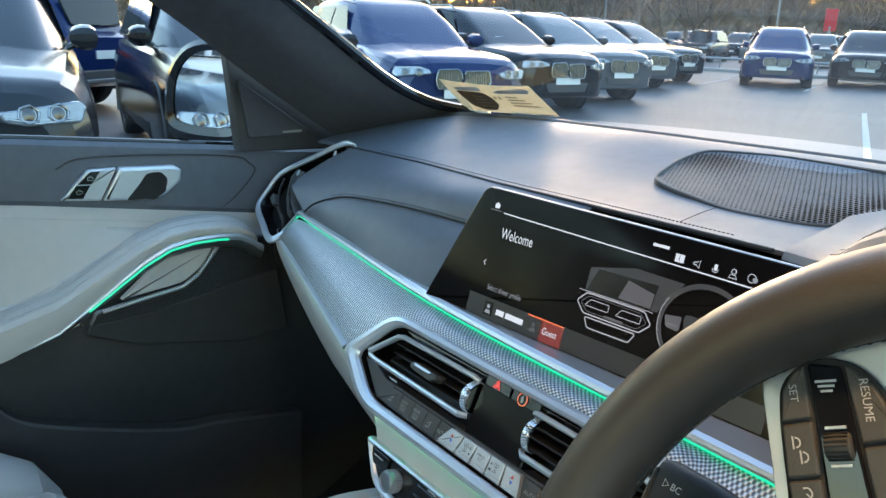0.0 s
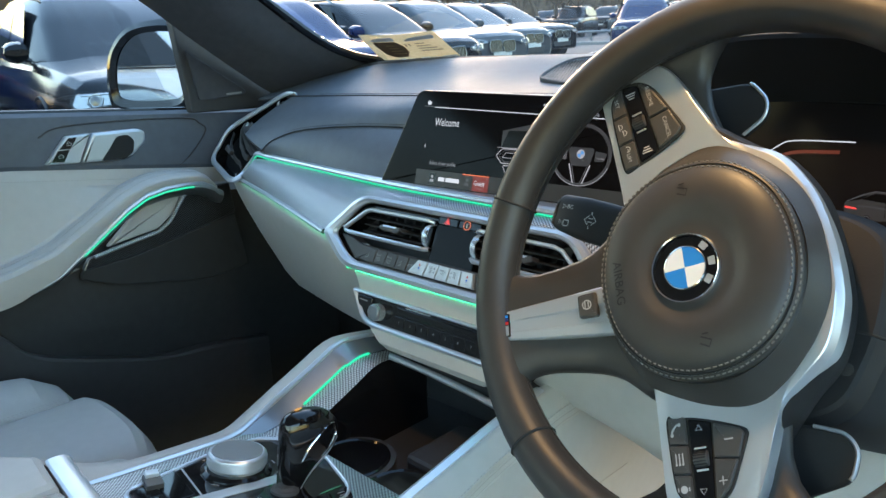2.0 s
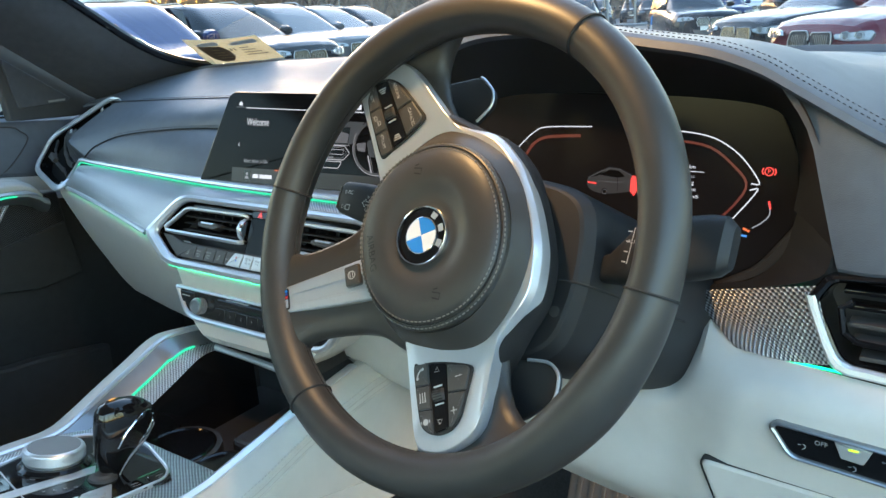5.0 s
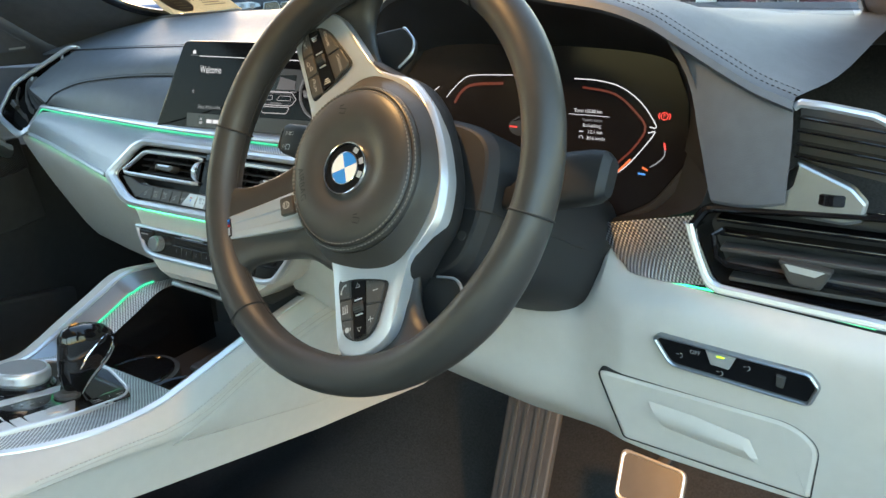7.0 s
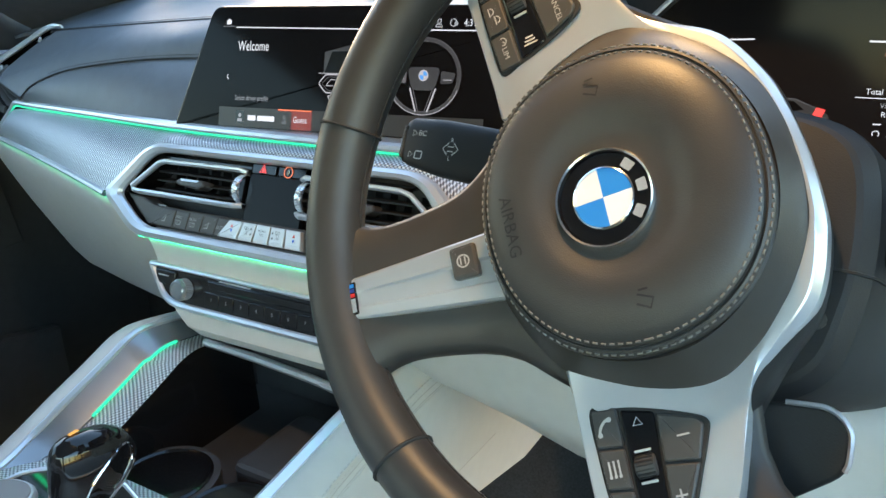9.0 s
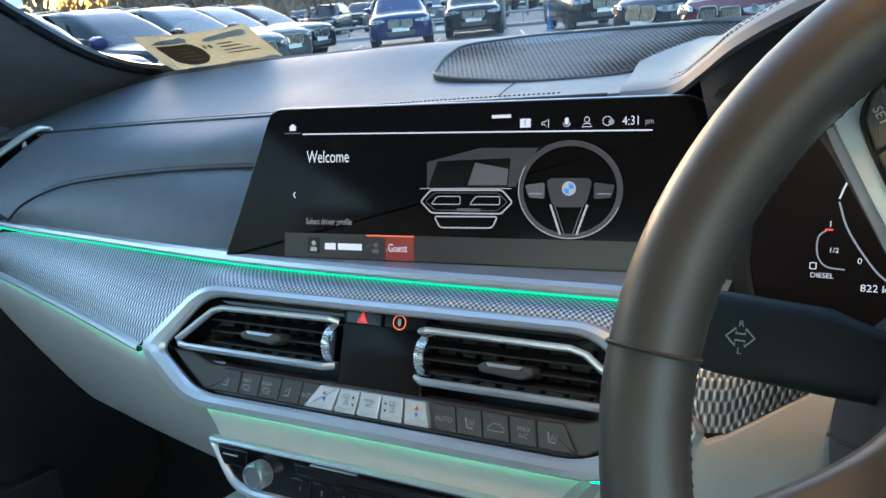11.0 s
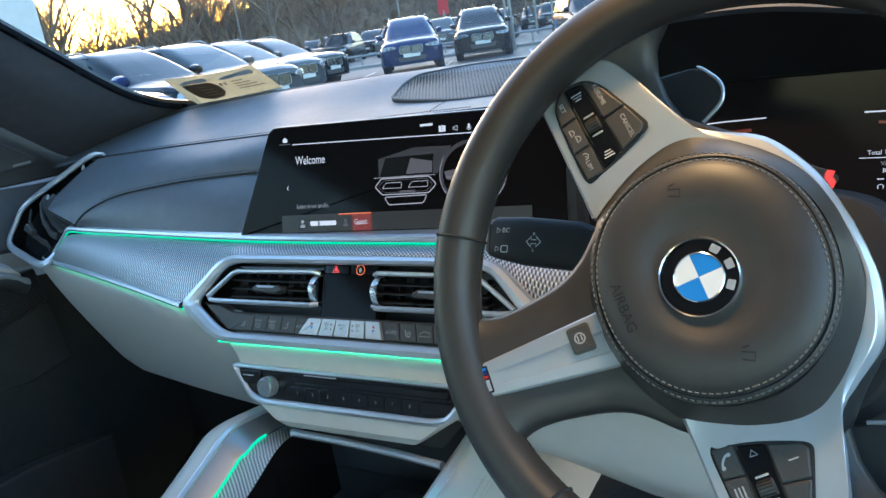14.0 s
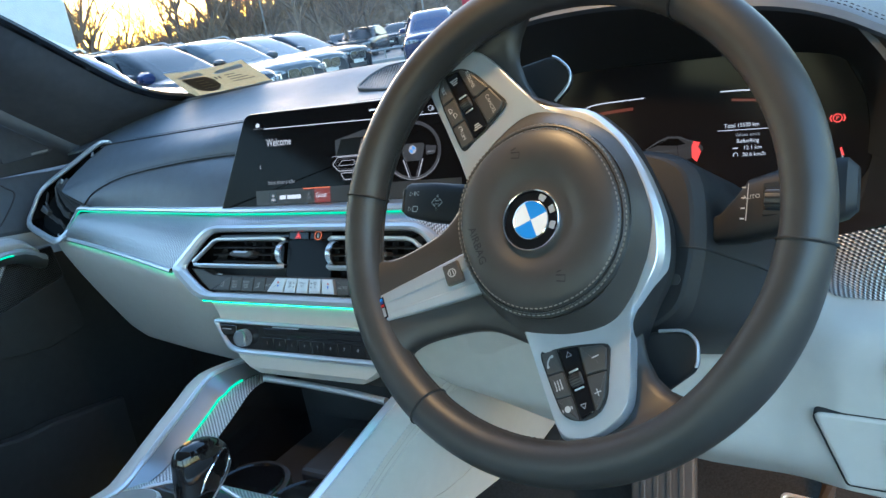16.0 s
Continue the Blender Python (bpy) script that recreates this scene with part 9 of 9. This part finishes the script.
        hl = slab(rounded([(-0.24, 0.01), (0.20, 0.055), (0.24, 0.02), (0.20, -0.07), (-0.10, -0.075), (-0.22, -0.045)], 0.02, 3), plane((s * 0.665, -0.040, 0.785), (s * 1, -0.42, 0), (s * 0.36, 0.88, 0.22)) @ Matrix.Diagonal((1, 1, 1, 1)), 0.05, 0.012)
        h_ = part("headlamp", hl, lamp or M_LAMP, car, "clear headlamp")
        for k in (-0.09, 0.07):
            part("projector", turned([(0.056, 0.0), (0.056, 0.010), (0.046, 0.012), (0.042, 0.004), (0.0, 0.012)], plane((s * 0.665, -0.040, 0.785), (s * 1, -0.42, 0), (s * 0.36, 0.88, 0.22)) @ Matrix.Translation((k, -0.012, 0.045)), 18), M_LAMPD, h_)
            part("lamp_ring", tube([plane((s * 0.665, -0.040, 0.785), (s * 1, -0.42, 0), (s * 0.36, 0.88, 0.22)) @ Vector((k + 0.060 * math.cos(a), -0.012 + 0.052 * math.sin(a), 0.056)) for a in [2 * math.pi * i / 6 + 0.3 for i in range(7)]], 0.006, 5, caps=False), M_LAMP, h_)
        part("daytime_line", tube([plane((s * 0.665, -0.040, 0.785), (s * 1, -0.42, 0), (s * 0.36, 0.88, 0.22)) @ Vector(p) for p in ((-0.20, -0.03, 0.052), (-0.05, -0.062, 0.054), (0.17, -0.055, 0.052))], 0.007, 6), M_LAMP, h_)
        kg = part("grille", slab(rounded([(-0.165, 0.105), (0.165, 0.110), (0.190, 0.00), (0.150, -0.120), (-0.125, -0.130), (-0.165, -0.07)], 0.035, 4), plane((s * 0.185, 0.005, 0.71), (s, -0.06, 0), (0, 1, 0.12)), 0.03, 0.01), M_GLOSS, car, "black grille half")
        part("grille_rim", tube([plane((s * 0.185, 0.005, 0.71), (s, -0.06, 0), (0, 1, 0.12)) @ Vector((x, y, 0.030)) for x, y in curve_pts(rounded([(-0.165, 0.105), (0.165, 0.110), (0.190, 0.00), (0.150, -0.120), (-0.125, -0.130), (-0.165, -0.07)], 0.035, 4), 40, closed=True)], 0.009, 6), M_RIMS, kg)
        for k in range(8):
            part("grille_bar", box(plane((s * (0.075 + 0.032 * k), 0.032, 0.695), (1, 0, 0), (0, 1, 0.12)), 0.007, 0.195, 0.02), M_RIMSD, kg)
        part("air_inlet", slab(rounded([(-0.14, 0.07), (0.14, 0.09), (0.15, -0.06), (-0.15, -0.08)], 0.03, 3), plane((s * 0.64, -0.075, 0.46), (s * 1, -0.42, 0), (s * 0.36, 0.92, 0)), 0.03, 0.01), M_DARK, car)
        part("tail_lamp", slab(rounded([(-0.28, 0.05), (0.22, 0.06), (0.26, -0.03), (-0.26, -0.05)], 0.02, 3), plane((s * 0.60, -4.85, 0.95), (-s * 1, -0.35, 0), (s * 0.33, -0.93, 0.12)), 0.05, 0.01), M_TAIL, car)
        for yw in (-0.93, -3.90):
            wm = plane((s * 0.86, yw, 0.37), (0, 1, 0), (s, 0, 0))
            wh = part("wheel", turned([(0.20, -0.14), (0.33, -0.14), (0.368, -0.10), (0.372, 0.06), (0.355, 0.105), (0.285, 0.115), (0.275, 0.10)], wm, 30), M_TYRE, car, "black tyre")
            part("rim", turned([(0.278, 0.105), (0.262, 0.112), (0.255, 0.06), (0.0, 0.05)], wm, 30), M_GLOSS, wh)
            for k in range(10):
                part("rim_spoke", slab([(-0.016, 0.03), (0.016, 0.03), (0.030, 0.258), (-0.012, 0.258)], wm @ Matrix.Rotation(2 * math.pi * k / 10, 4, "Z") @ Matrix.Translation((0, 0, 0.08)), 0.022, 0.004), M_RIMS, wh)
            part("wheel_arch", loft([[wm @ Vector((r * math.cos(a), r * math.sin(a), z)) for a in np.linspace(-0.35, math.pi + 0.35, 20)] for r, z in ((0.375, 0.02), (0.40, 0.105), (0.445, 0.127), (0.455, 0.10))]), M_DARK, car)
        if rails:
            part("roof_rail", tube([(s * 0.60, -2.5, 1.66), (s * 0.61, -2.7, 1.73), (s * 0.60, -4.0, 1.73), (s * 0.58, -4.3, 1.66)], 0.016, 6), M_RIMS, car)
        part("sill", box(pose(s * 0.955, -2.4, 0.36), 0.06, 2.1, 0.14, 0.02), M_DARK, car)
    part("lower_inlet", slab(rounded([(-0.40, 0.075), (0.40, 0.075), (0.46, -0.07), (-0.46, -0.07)], 0.03, 3), plane((0, -0.005, 0.44), (1, 0, 0), (0, 1, 0)), 0.03, 0.01), M_DARK, car)
    part("number_plate", slab(rounded([(-0.26, -0.055), (0.26, -0.055), (0.26, 0.055), (-0.26, 0.055)], 0.008), plane((0, 0.028, 0.545), (-1, 0, 0), (0, 1, 0.05)), 0.012, 0.002), M_PLATE, car, "blank pale number plate")
    part("rear_window", slab(rounded([(-0.60, -0.19), (0.60, -0.19), (0.52, 0.19), (-0.52, 0.19)], 0.05), plane((0, -4.69, 1.36), (-1, 0, 0), (0, -1, 0.30)), 0.03, 0.005), M_CARGLASS, car)
    part("rear_trim", box(pose(0, -4.925, 0.455), 1.35, 0.03, 0.05, 0.01), M_RIMS, car, "silver lower trim")
    part("rear_wiper", tube([(0.02, -4.80, 1.185), (0.30, -4.795, 1.20), (0.46, -4.78, 1.215)], 0.012, 6), M_DARK, car)
    part("rear_plate", slab([(-0.26, -0.055), (0.26, -0.055), (0.26, 0.055), (-0.26, 0.055)], plane((0, -4.905, 0.80), (1, 0, 0), (0, -1, 0)), 0.02, 0.002), M_PLATE, car)
    part("rear_bumper", slab(rounded([(-0.80, -0.10), (0.80, -0.10), (0.84, 0.08), (-0.84, 0.08)], 0.03), plane((0, -4.86, 0.52), (1, 0, 0), (0, -1, 0)), 0.06, 0.02), M_DARK, car)
    return car


def at(nose, heading):
    return pose(nose[0], nose[1], 0, 0, 0, math.degrees(math.atan2(-heading[0], heading[1])))


def parked(master, nose, heading, label=""):
    c = copy_thing(master, at(nose, heading))
    return tagged(c, label)


HD = (0.986, -0.165)
black = suv("parked_suv", P_BLACK, "black sport utility car parked in the row outside")
black.matrix_basis = at((-5.13, 2.61), HD)
blue = suv("parked_suv", P_BLUE, "dark blue sport utility car with a price card in its windscreen")
blue.matrix_basis = at((-7.23, 5.84), (0.975, -0.221))
grey = suv("parked_suv", P_GREY, "dark grey car with clear headlamps parked alongside", lamp=M_LAMP)
grey.matrix_basis = at((-4.49, -0.035), (0.984, -0.179))
dgrey = suv("parked_suv", P_DGREY, "mid grey sport utility car parked in the row")
dgrey.matrix_basis = at((-9.98, 12.02), (0.997, -0.077))
white = suv("parked_suv", P_WHITE, "white sport utility car parked in the row")
white.matrix_basis = at((-2.5, -6.4), HD)
red = suv("parked_suv", P_RED, "deep red car parked nose-in beyond the bonnet", lamp=M_LAMP, rails=False)
red.matrix_basis = at((-1.25, 10.4), (-0.62, -0.78))
parked(black, (-8.835, 9.30), (0.998, -0.067))
parked(dgrey, (-12.32, 16.05), (0.998, 0.0))
parked(black, (-13.83, 19.35), (1.0, 0.0))
parked(black, (-3.4, -3.2), HD)
parked(blue, (-15.06, -0.40), (-0.771, -0.637))
parked(blue, (-12.0, 20.9), (0.50, -0.866), "dark blue sport utility car facing across the car park")
parked(black, (-11.0, 24.0), (0.44, -0.90), "black sport utility car facing across the car park")
parked(black, (-6.1, 22.4), (0.50, -0.86))
parked(black, (-2.9, 13.2), (-0.60, -0.80), "black sport utility car beside the deep red car")
parked(dgrey, (1.6, 13.0), (-0.60, -0.80))
random.seed(11)
masters = [black, white, dgrey, grey, blue, red]
for row, (x0, y0, dx, dy, n, hd) in enumerate(((-44, 30, 2.9, 1.2, 10, (0.38, -0.92)), (-50, 37, 2.9, 1.2, 14, (0.38, -0.92)), (-8.5, 34, 2.8, 0.7, 6, (0.4, -0.9)), (-62, 46, 3.0, 1.0, 17, (0.35, -0.93)))):
    for k in range(n):
        if random.random() < 0.12:
            continue
        m_ = random.choices(masters, (5, 3, 5, 3, 2, 1))[0]
        parked(m_, (x0 + dx * k + random.uniform(-0.2, 0.2), y0 + dy * k + random.uniform(-0.4, 0.4)), (hd[0] + random.uniform(-0.05, 0.05), hd[1]))

# bare winter trees
M_BARK = surface("winter_bark", (0.15, 0.11, 0.08), 0.9, vary=0.3, scale=8)
M_TWIG = surface("brown_winter_twigs", (0.21, 0.14, 0.09), 0.95, vary=0.3, scale=4)


def bare_tree(seed, h):
    rnd = random.Random(seed)
    t = thing("bare_tree", (0, 0, 0), "bare winter tree with a fine brown crown", "tree", "trees behind the car park")
    trunk, crown = bmesh.new(), bmesh.new()
    def limb(p, d, length, r, level):
        pts = [p]
        for i in range(4):
            d = (d + Vector((rnd.uniform(-0.22, 0.22), rnd.uniform(-0.22, 0.22), rnd.uniform(-0.05, 0.16)))).normalized()
            pts.append(pts[-1] + d * length / 4)
        join(trunk if level < 2 else crown, tube(pts, [r * (1 - 0.14 * i) for i in range(5)], 6 if level < 2 else 3, caps=False))
        if level < 6:
            for k in range(5 if level == 0 else 3 if level < 4 else 2):
                i = rnd.randint(1 if level else 2, 4)
                a = rnd.uniform(0, 2 * math.pi)
                side = Vector((math.cos(a), math.sin(a), rnd.uniform(0.2, 0.9))).normalized()
                limb(pts[i], (d * 0.6 + side * 0.75).normalized(), length * rnd.uniform(0.52, 0.72), r * 0.5, level + 1)
    limb(Vector((0, 0, -0.2)), Vector((0, 0, 1)), h * 0.38, h * 0.014, 0)
    part("trunk", trunk, M_BARK, t)
    part("crown", crown, M_TWIG, t)
    return t


trees = [bare_tree(s, hh) for s, hh in ((1, 11), (2, 13), (3, 9.5), (4, 12))]
spots = []
rt = random.Random(3)
for k in range(64):
    a = radians(rt.uniform(-72, 8))
    d = rt.uniform(58, 82)
    if k > 40:
        a, d = radians(rt.uniform(-62, -33)), rt.uniform(42, 60)
    spots.append((d * math.sin(a), d * math.cos(a)))
spots[:6] = [(-45, 30), (-38, 38), (-30, 42), (-52, 33), (-35, 50), (-47, 41)]
# Unseen trees added behind, to darken what the car paint reflects.
for k in range(26):
    a, d = radians(rt.uniform(40, 260)), rt.uniform(22, 55)
    spots.append((d * math.sin(a), d * math.cos(a)))
for k, (x, y) in enumerate(spots):
    m_ = pose(x, y, 0, 0, 0, rt.uniform(0, 360))
    if k < 4:
        trees[k].matrix_basis = m_
    else:
        copy_thing(trees[k % 4], m_)
# dark wood behind them: lumpy canopy banks and loose twigs over them
M_WOOD = surface("brown_winter_wood", (0.16, 0.115, 0.08), 0.95, vary=0.6, scale=1.6, big=0.12, spec=0.1)
rw = random.Random(9)


def wood_top(a):
    deg = math.degrees(a)
    base = float(np.interp(deg, [-180, -95, -75, -60, -55, -51, -48, -45, -40, -36, -30, -26, -20, 0, 45, 180], [7.0, 5.0, 5.5, 5.0, 3.6, 3.0, 3.8, 5.8, 7.0, 7.2, 6.2, 5.0, 4.2, 4.0, 5.0, 7.0]))
    return base + 0.9 * noise.noise(Vector((a * 13, 0.3, 0))) + 0.7 * noise.noise(Vector((a * 47, 2.0, 0)))


wv, wf_ = [], []
# The unseen rest of the ring is added to darken reflections.
for bank, d0 in enumerate((88, 93, 99)):
    n_, m_ = 1500, 8
    i0 = len(wv)
    for i in range(n_ + 1):
        a = radians(-180 + 360 * i / n_)
        top = wood_top(a + 0.01 * bank) * (0.70, 0.86, 1.0)[bank] + 0.35 * noise.noise(Vector((a * 160, bank, 1)))
        for k in range(m_):
            f = k / (m_ - 1)
            d = d0 + 3.0 * f * f + 1.2 * noise.noise(Vector((a * 120, f * 4, bank)))
            wv.append(Vector((d * math.sin(a), d * math.cos(a), top * f - 0.1)))
    for i in range(n_):
        for k in range(m_ - 1):
            q = i0 + i * m_ + k
            wf_.append((q, q + m_, q + m_ + 1, q + 1))
for k in range(70000):
    a = radians(rw.uniform(-75, 15) if k < 62000 else rw.uniform(-180, 180))
    d = rw.uniform(86, 103)
    top = wood_top(a)
    z = top * rw.uniform(0.55, 1.0) + abs(rw.gauss(0, 0.22 * top))
    c = Vector((d * math.sin(a), d * math.cos(a), z))
    r, lean = rw.uniform(0.015, 0.05), rw.uniform(-0.5, 0.5)
    up = Vector((lean * math.cos(a), -lean * math.sin(a), rw.uniform(0.5, 1.3)))
    side = Vector((math.cos(a), -math.sin(a), 0)) * r
    i0 = len(wv)
    wv += [c - side, c + side, c + up]
    wf_.append((i0, i0 + 1, i0 + 2))
me = bpy.data.meshes.new("far_wood")
me.from_pydata([tuple(v) for v in wv], [], wf_)
bm = bmesh.new()
bm.from_mesh(me)
bpy.data.meshes.remove(me)
solo("far_wood", bm, M_WOOD, "brown band of far winter woodland behind the car park, unseen sides added for reflections", "woodland", "", "stuff", smooth=False)

# posts, sign, building, barrier
M_POST = surface("galvanised_post", (0.28, 0.29, 0.30), 0.5, metal=0.6, vary=0.1)
def street_lamp(x, y, h=7.5):
    t = thing("street_lamp", (x, y, 0), "tall grey galvanised car park lamp post", "street lamp", "car park lamp posts")
    part("post", tube([(x, y, 0), (x, y, 1.2), (x, y, 1.21), (x, y, h)], [0.09, 0.09, 0.065, 0.045], 10), M_POST, t)
    part("arm", tube([(x, y, h - 0.1), (x + 0.3, y, h + 0.1), (x + 0.7, y, h + 0.15)], 0.03, 8), M_POST, t)
    part("lantern", box(pose(x + 0.85, y, h + 0.14), 0.55, 0.22, 0.09, 0.02), M_DARK, t)
for x, y in ((-11.4, 27.5), (-34, 38), (-26, 44), (-17, 40), (-46, 42), (-20, 60), (-8, 38), (-40, 28)):
    street_lamp(x, y)
bol = thing("blue_bollard", (-8.7, 25.0, 0), "blue and white plastic bollard on the asphalt", "bollard")
part("body", turned([(0.14, 0.0), (0.14, 0.08), (0.085, 0.10), (0.085, 0.75), (0.07, 0.90), (0.0, 0.92)], Matrix.Translation((-8.7, 25.0, 0)), 16), surface("blue_plastic", (0.03, 0.20, 0.55), 0.4), bol)
part("band", turned([(0.088, 0.40), (0.088, 0.62)], Matrix.Translation((-8.7, 25.0, 0)), 16), M_WHITE, bol)
sg_ = thing("red_sign", (-27, 52, 0), "tall plain red sign board beyond the cars", "sign")
part("board", box(pose(-27, 52, 2.7, 0, 0, 25), 0.75, 0.2, 1.4, 0.03), surface("red_sign_paint", (0.50, 0.02, 0.03), 0.5), sg_)
part("post", tube([(-27, 52, 0), (-27, 52, 2.3)], 0.12, 8), M_POST, sg_)
ws_ = thing("white_sign", (-15.5, 9.8, 0), "white sign board on grey posts", "sign")
part("board", box(pose(-15.5, 9.8, 2.7, 0, 0, 60), 2.2, 0.12, 1.5, 0.02), surface("white_sign_paint", (0.62, 0.64, 0.66), 0.5), ws_)
for d in (-0.9, 0.9):
    part("post", tube([(-15.5 + d * 0.5, 9.8 + d * 0.87, 0), (-15.5 + d * 0.5, 9.8 + d * 0.87, 3.4)], 0.06, 8), M_POST, ws_)
hall = thing("showroom", (-2, 62, 0), "low grey showroom building with a flat roof and dark windows", "building")
M_CLAD = surface("grey_cladding", (0.34, 0.36, 0.38), 0.6, vary=0.08)
part("wall", box(pose(2, 66, 3.0), 34, 14, 6.0, 0.05), M_CLAD, hall)
part("roof", box(pose(2, 66, 6.2), 35.5, 15.5, 0.4, 0.05), M_POST, hall)
for k in range(9):
    wn_ = part("window", box(pose(-12.5 + 3.6 * k, 58.95, 2.4), 2.9, 0.12, 2.8, 0.02), M_CARGLASS, hall)
    part("frame", box(pose(-12.5 + 3.6 * k, 58.90, 3.9), 3.1, 0.14, 0.12), M_POST, wn_)
kiosk = thing("canopy", (-14.5, 44, 0), "small open canopy on posts", "shelter")
part("roof", box(pose(-14.0, 44, 3.6), 5.5, 3.6, 0.5, 0.08), M_POST, kiosk)
for dx in (-2.3, 2.3):
    for dy in (-1.4, 1.4):
        part("post", tube([(-14.0 + dx, 44 + dy, 0), (-14.0 + dx, 44 + dy, 3.4)], 0.07, 8), M_POST, kiosk)
rail = thing("car_park_rail", (-20, 30, 0), "low grey rail between two rows of bays", "railing")
rp = [Vector((-34, 24.5, 0.5)), Vector((-5, 34, 0.5))]
part("beam", tube([rp[0], rp[1]], 0.05, 8), M_POST, rail)
for k in range(9):
    p = rp[0].lerp(rp[1], k / 8)
    part("post", tube([(p.x, p.y, 0), (p.x, p.y, 0.55)], 0.04, 6), M_POST, rail)
# island kerb in front of the far cars
bm = slab(rounded([(-30, 26.2), (-3.5, 30.2), (-3.4, 31.0), (-30, 27.2)], 0.3), Matrix.Translation((0, 0, 0.0)), 0.12, 0.03)
solo("kerb", bm, surface("concrete_kerb", (0.26, 0.26, 0.25), 0.8, vary=0.15), "low concrete kerb of a car park island", "kerb", "", "structure")

# permit sheet stuck to the inside of the windscreen
permit = thing("paper_sheet", (-0.51, 0.62, 1.19), "tan paper permit in a clear sleeve stuck to the windscreen", "document")
def tan():
    m, n, l, b = node_mat("tan_paper")
    tr, mix = n.new("ShaderNodeBsdfTranslucent"), n.new("ShaderNodeMixShader")
    nz, ra = n.new("ShaderNodeTexNoise"), n.new("ShaderNodeValToRGB")
    nz.inputs["Scale"].default_value = 25
    ra.color_ramp.elements[0].color, ra.color_ramp.elements[1].color = (0.50, 0.36, 0.18, 1), (0.68, 0.54, 0.32, 1)
    l.new(nz.outputs["Fac"], ra.inputs["Fac"]), l.new(ra.outputs[0], b.inputs["Base Color"]), l.new(ra.outputs[0], tr.inputs[0])
    b.inputs["Roughness"].default_value = 0.35
    mix.inputs[0].default_value = 0.5
    l.new(b.outputs[0], mix.inputs[1]), l.new(tr.outputs[0], mix.inputs[2]), l.new(mix.outputs[0], n["Material Output"].inputs["Surface"])
    return m
M_TAN = tan()
M_BROWN = surface("brown_print", (0.19, 0.125, 0.07), 0.5, vary=0.2)
PBL, PBR, PTL, PTR = Vector((-0.603, 0.628, 1.190)), Vector((-0.422, 0.668, 1.197)), Vector((-0.585, 0.552, 1.244)), Vector((-0.415, 0.590, 1.246))


def sheet(u, v, lift=0.0):
    nn = (PBR - PBL).cross(PTL - PBL).normalized()
    return PBL.lerp(PBR, u).lerp(PTL.lerp(PTR, u), v) - nn * (lift * -1) + Vector((0, 0.004, -0.004)) * math.sin(math.pi * u) * v


def on_sheet(name, u0, v0, u1, v1, mt, lift):
    return part(name, loft([[tuple(sheet(u, v, lift)) for u in np.linspace(u0, u1, 8)] for v in np.linspace(v0, v1, 4)]), mt, permit, "", False)


on_sheet("sheet", 0, 0, 1, 1, M_TAN, 0.0)
sgn = 1 if (PBR - PBL).cross(PTL - PBL).y < 0 else -1
def shape_on_sheet(name, outline, mt, lift):
    bm = bmesh.new()
    bm.faces.new([bm.verts.new(sheet(u, v, lift)) for u, v in outline])
    return part(name, bm, mt, permit, "", False)


shape_on_sheet("print_field", rounded([(0.09, 0.70), (0.14, 0.22), (0.24, 0.08), (0.38, 0.10), (0.46, 0.30), (0.46, 0.55), (0.40, 0.72)], 0.05, 4), M_BROWN, 0.0006 * sgn)
for k in range(4):
    on_sheet("print_bar", 0.62, 0.30 + 0.10 * k, 0.90 - 0.05 * k, 0.335 + 0.10 * k, M_BROWN, 0.0006 * sgn)
for k in range(4):
    on_sheet("print_bar", 0.24, 0.24 + 0.11 * k, 0.41 - 0.02 * k, 0.255 + 0.11 * k, M_TAN, 0.0010 * sgn)
for u in (0.48, 0.53):
    on_sheet("print_mark", u, 0.52, u + 0.025, 0.62, M_BROWN, 0.0006 * sgn)
# Glare on the clear sleeve, painted as white strips.
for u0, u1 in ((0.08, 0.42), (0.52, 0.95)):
    shape_on_sheet("sleeve_glare_strip", rounded([(u0, 0.77), (u0 + 0.06, 0.73), (u1 - 0.02, 0.76), (u1, 0.86), (u1 - 0.03, 0.92), (u0 + 0.10, 0.86)], 0.012, 3), M_WHITE, 0.0012 * sgn)
# Small white patches along the sheet's lower edge.
for u0, u1, v1 in ((0.52, 0.66, 0.07), (0.64, 0.80, 0.05), (0.78, 0.99, 0.08)):
    shape_on_sheet("pale_edge_patch", rounded([(u0, 0.005), (u1, 0.005), (u1 - 0.01, v1), (u0 + 0.03, v1 * 0.8)], 0.008, 2), M_WHITE, 0.0010 * sgn)
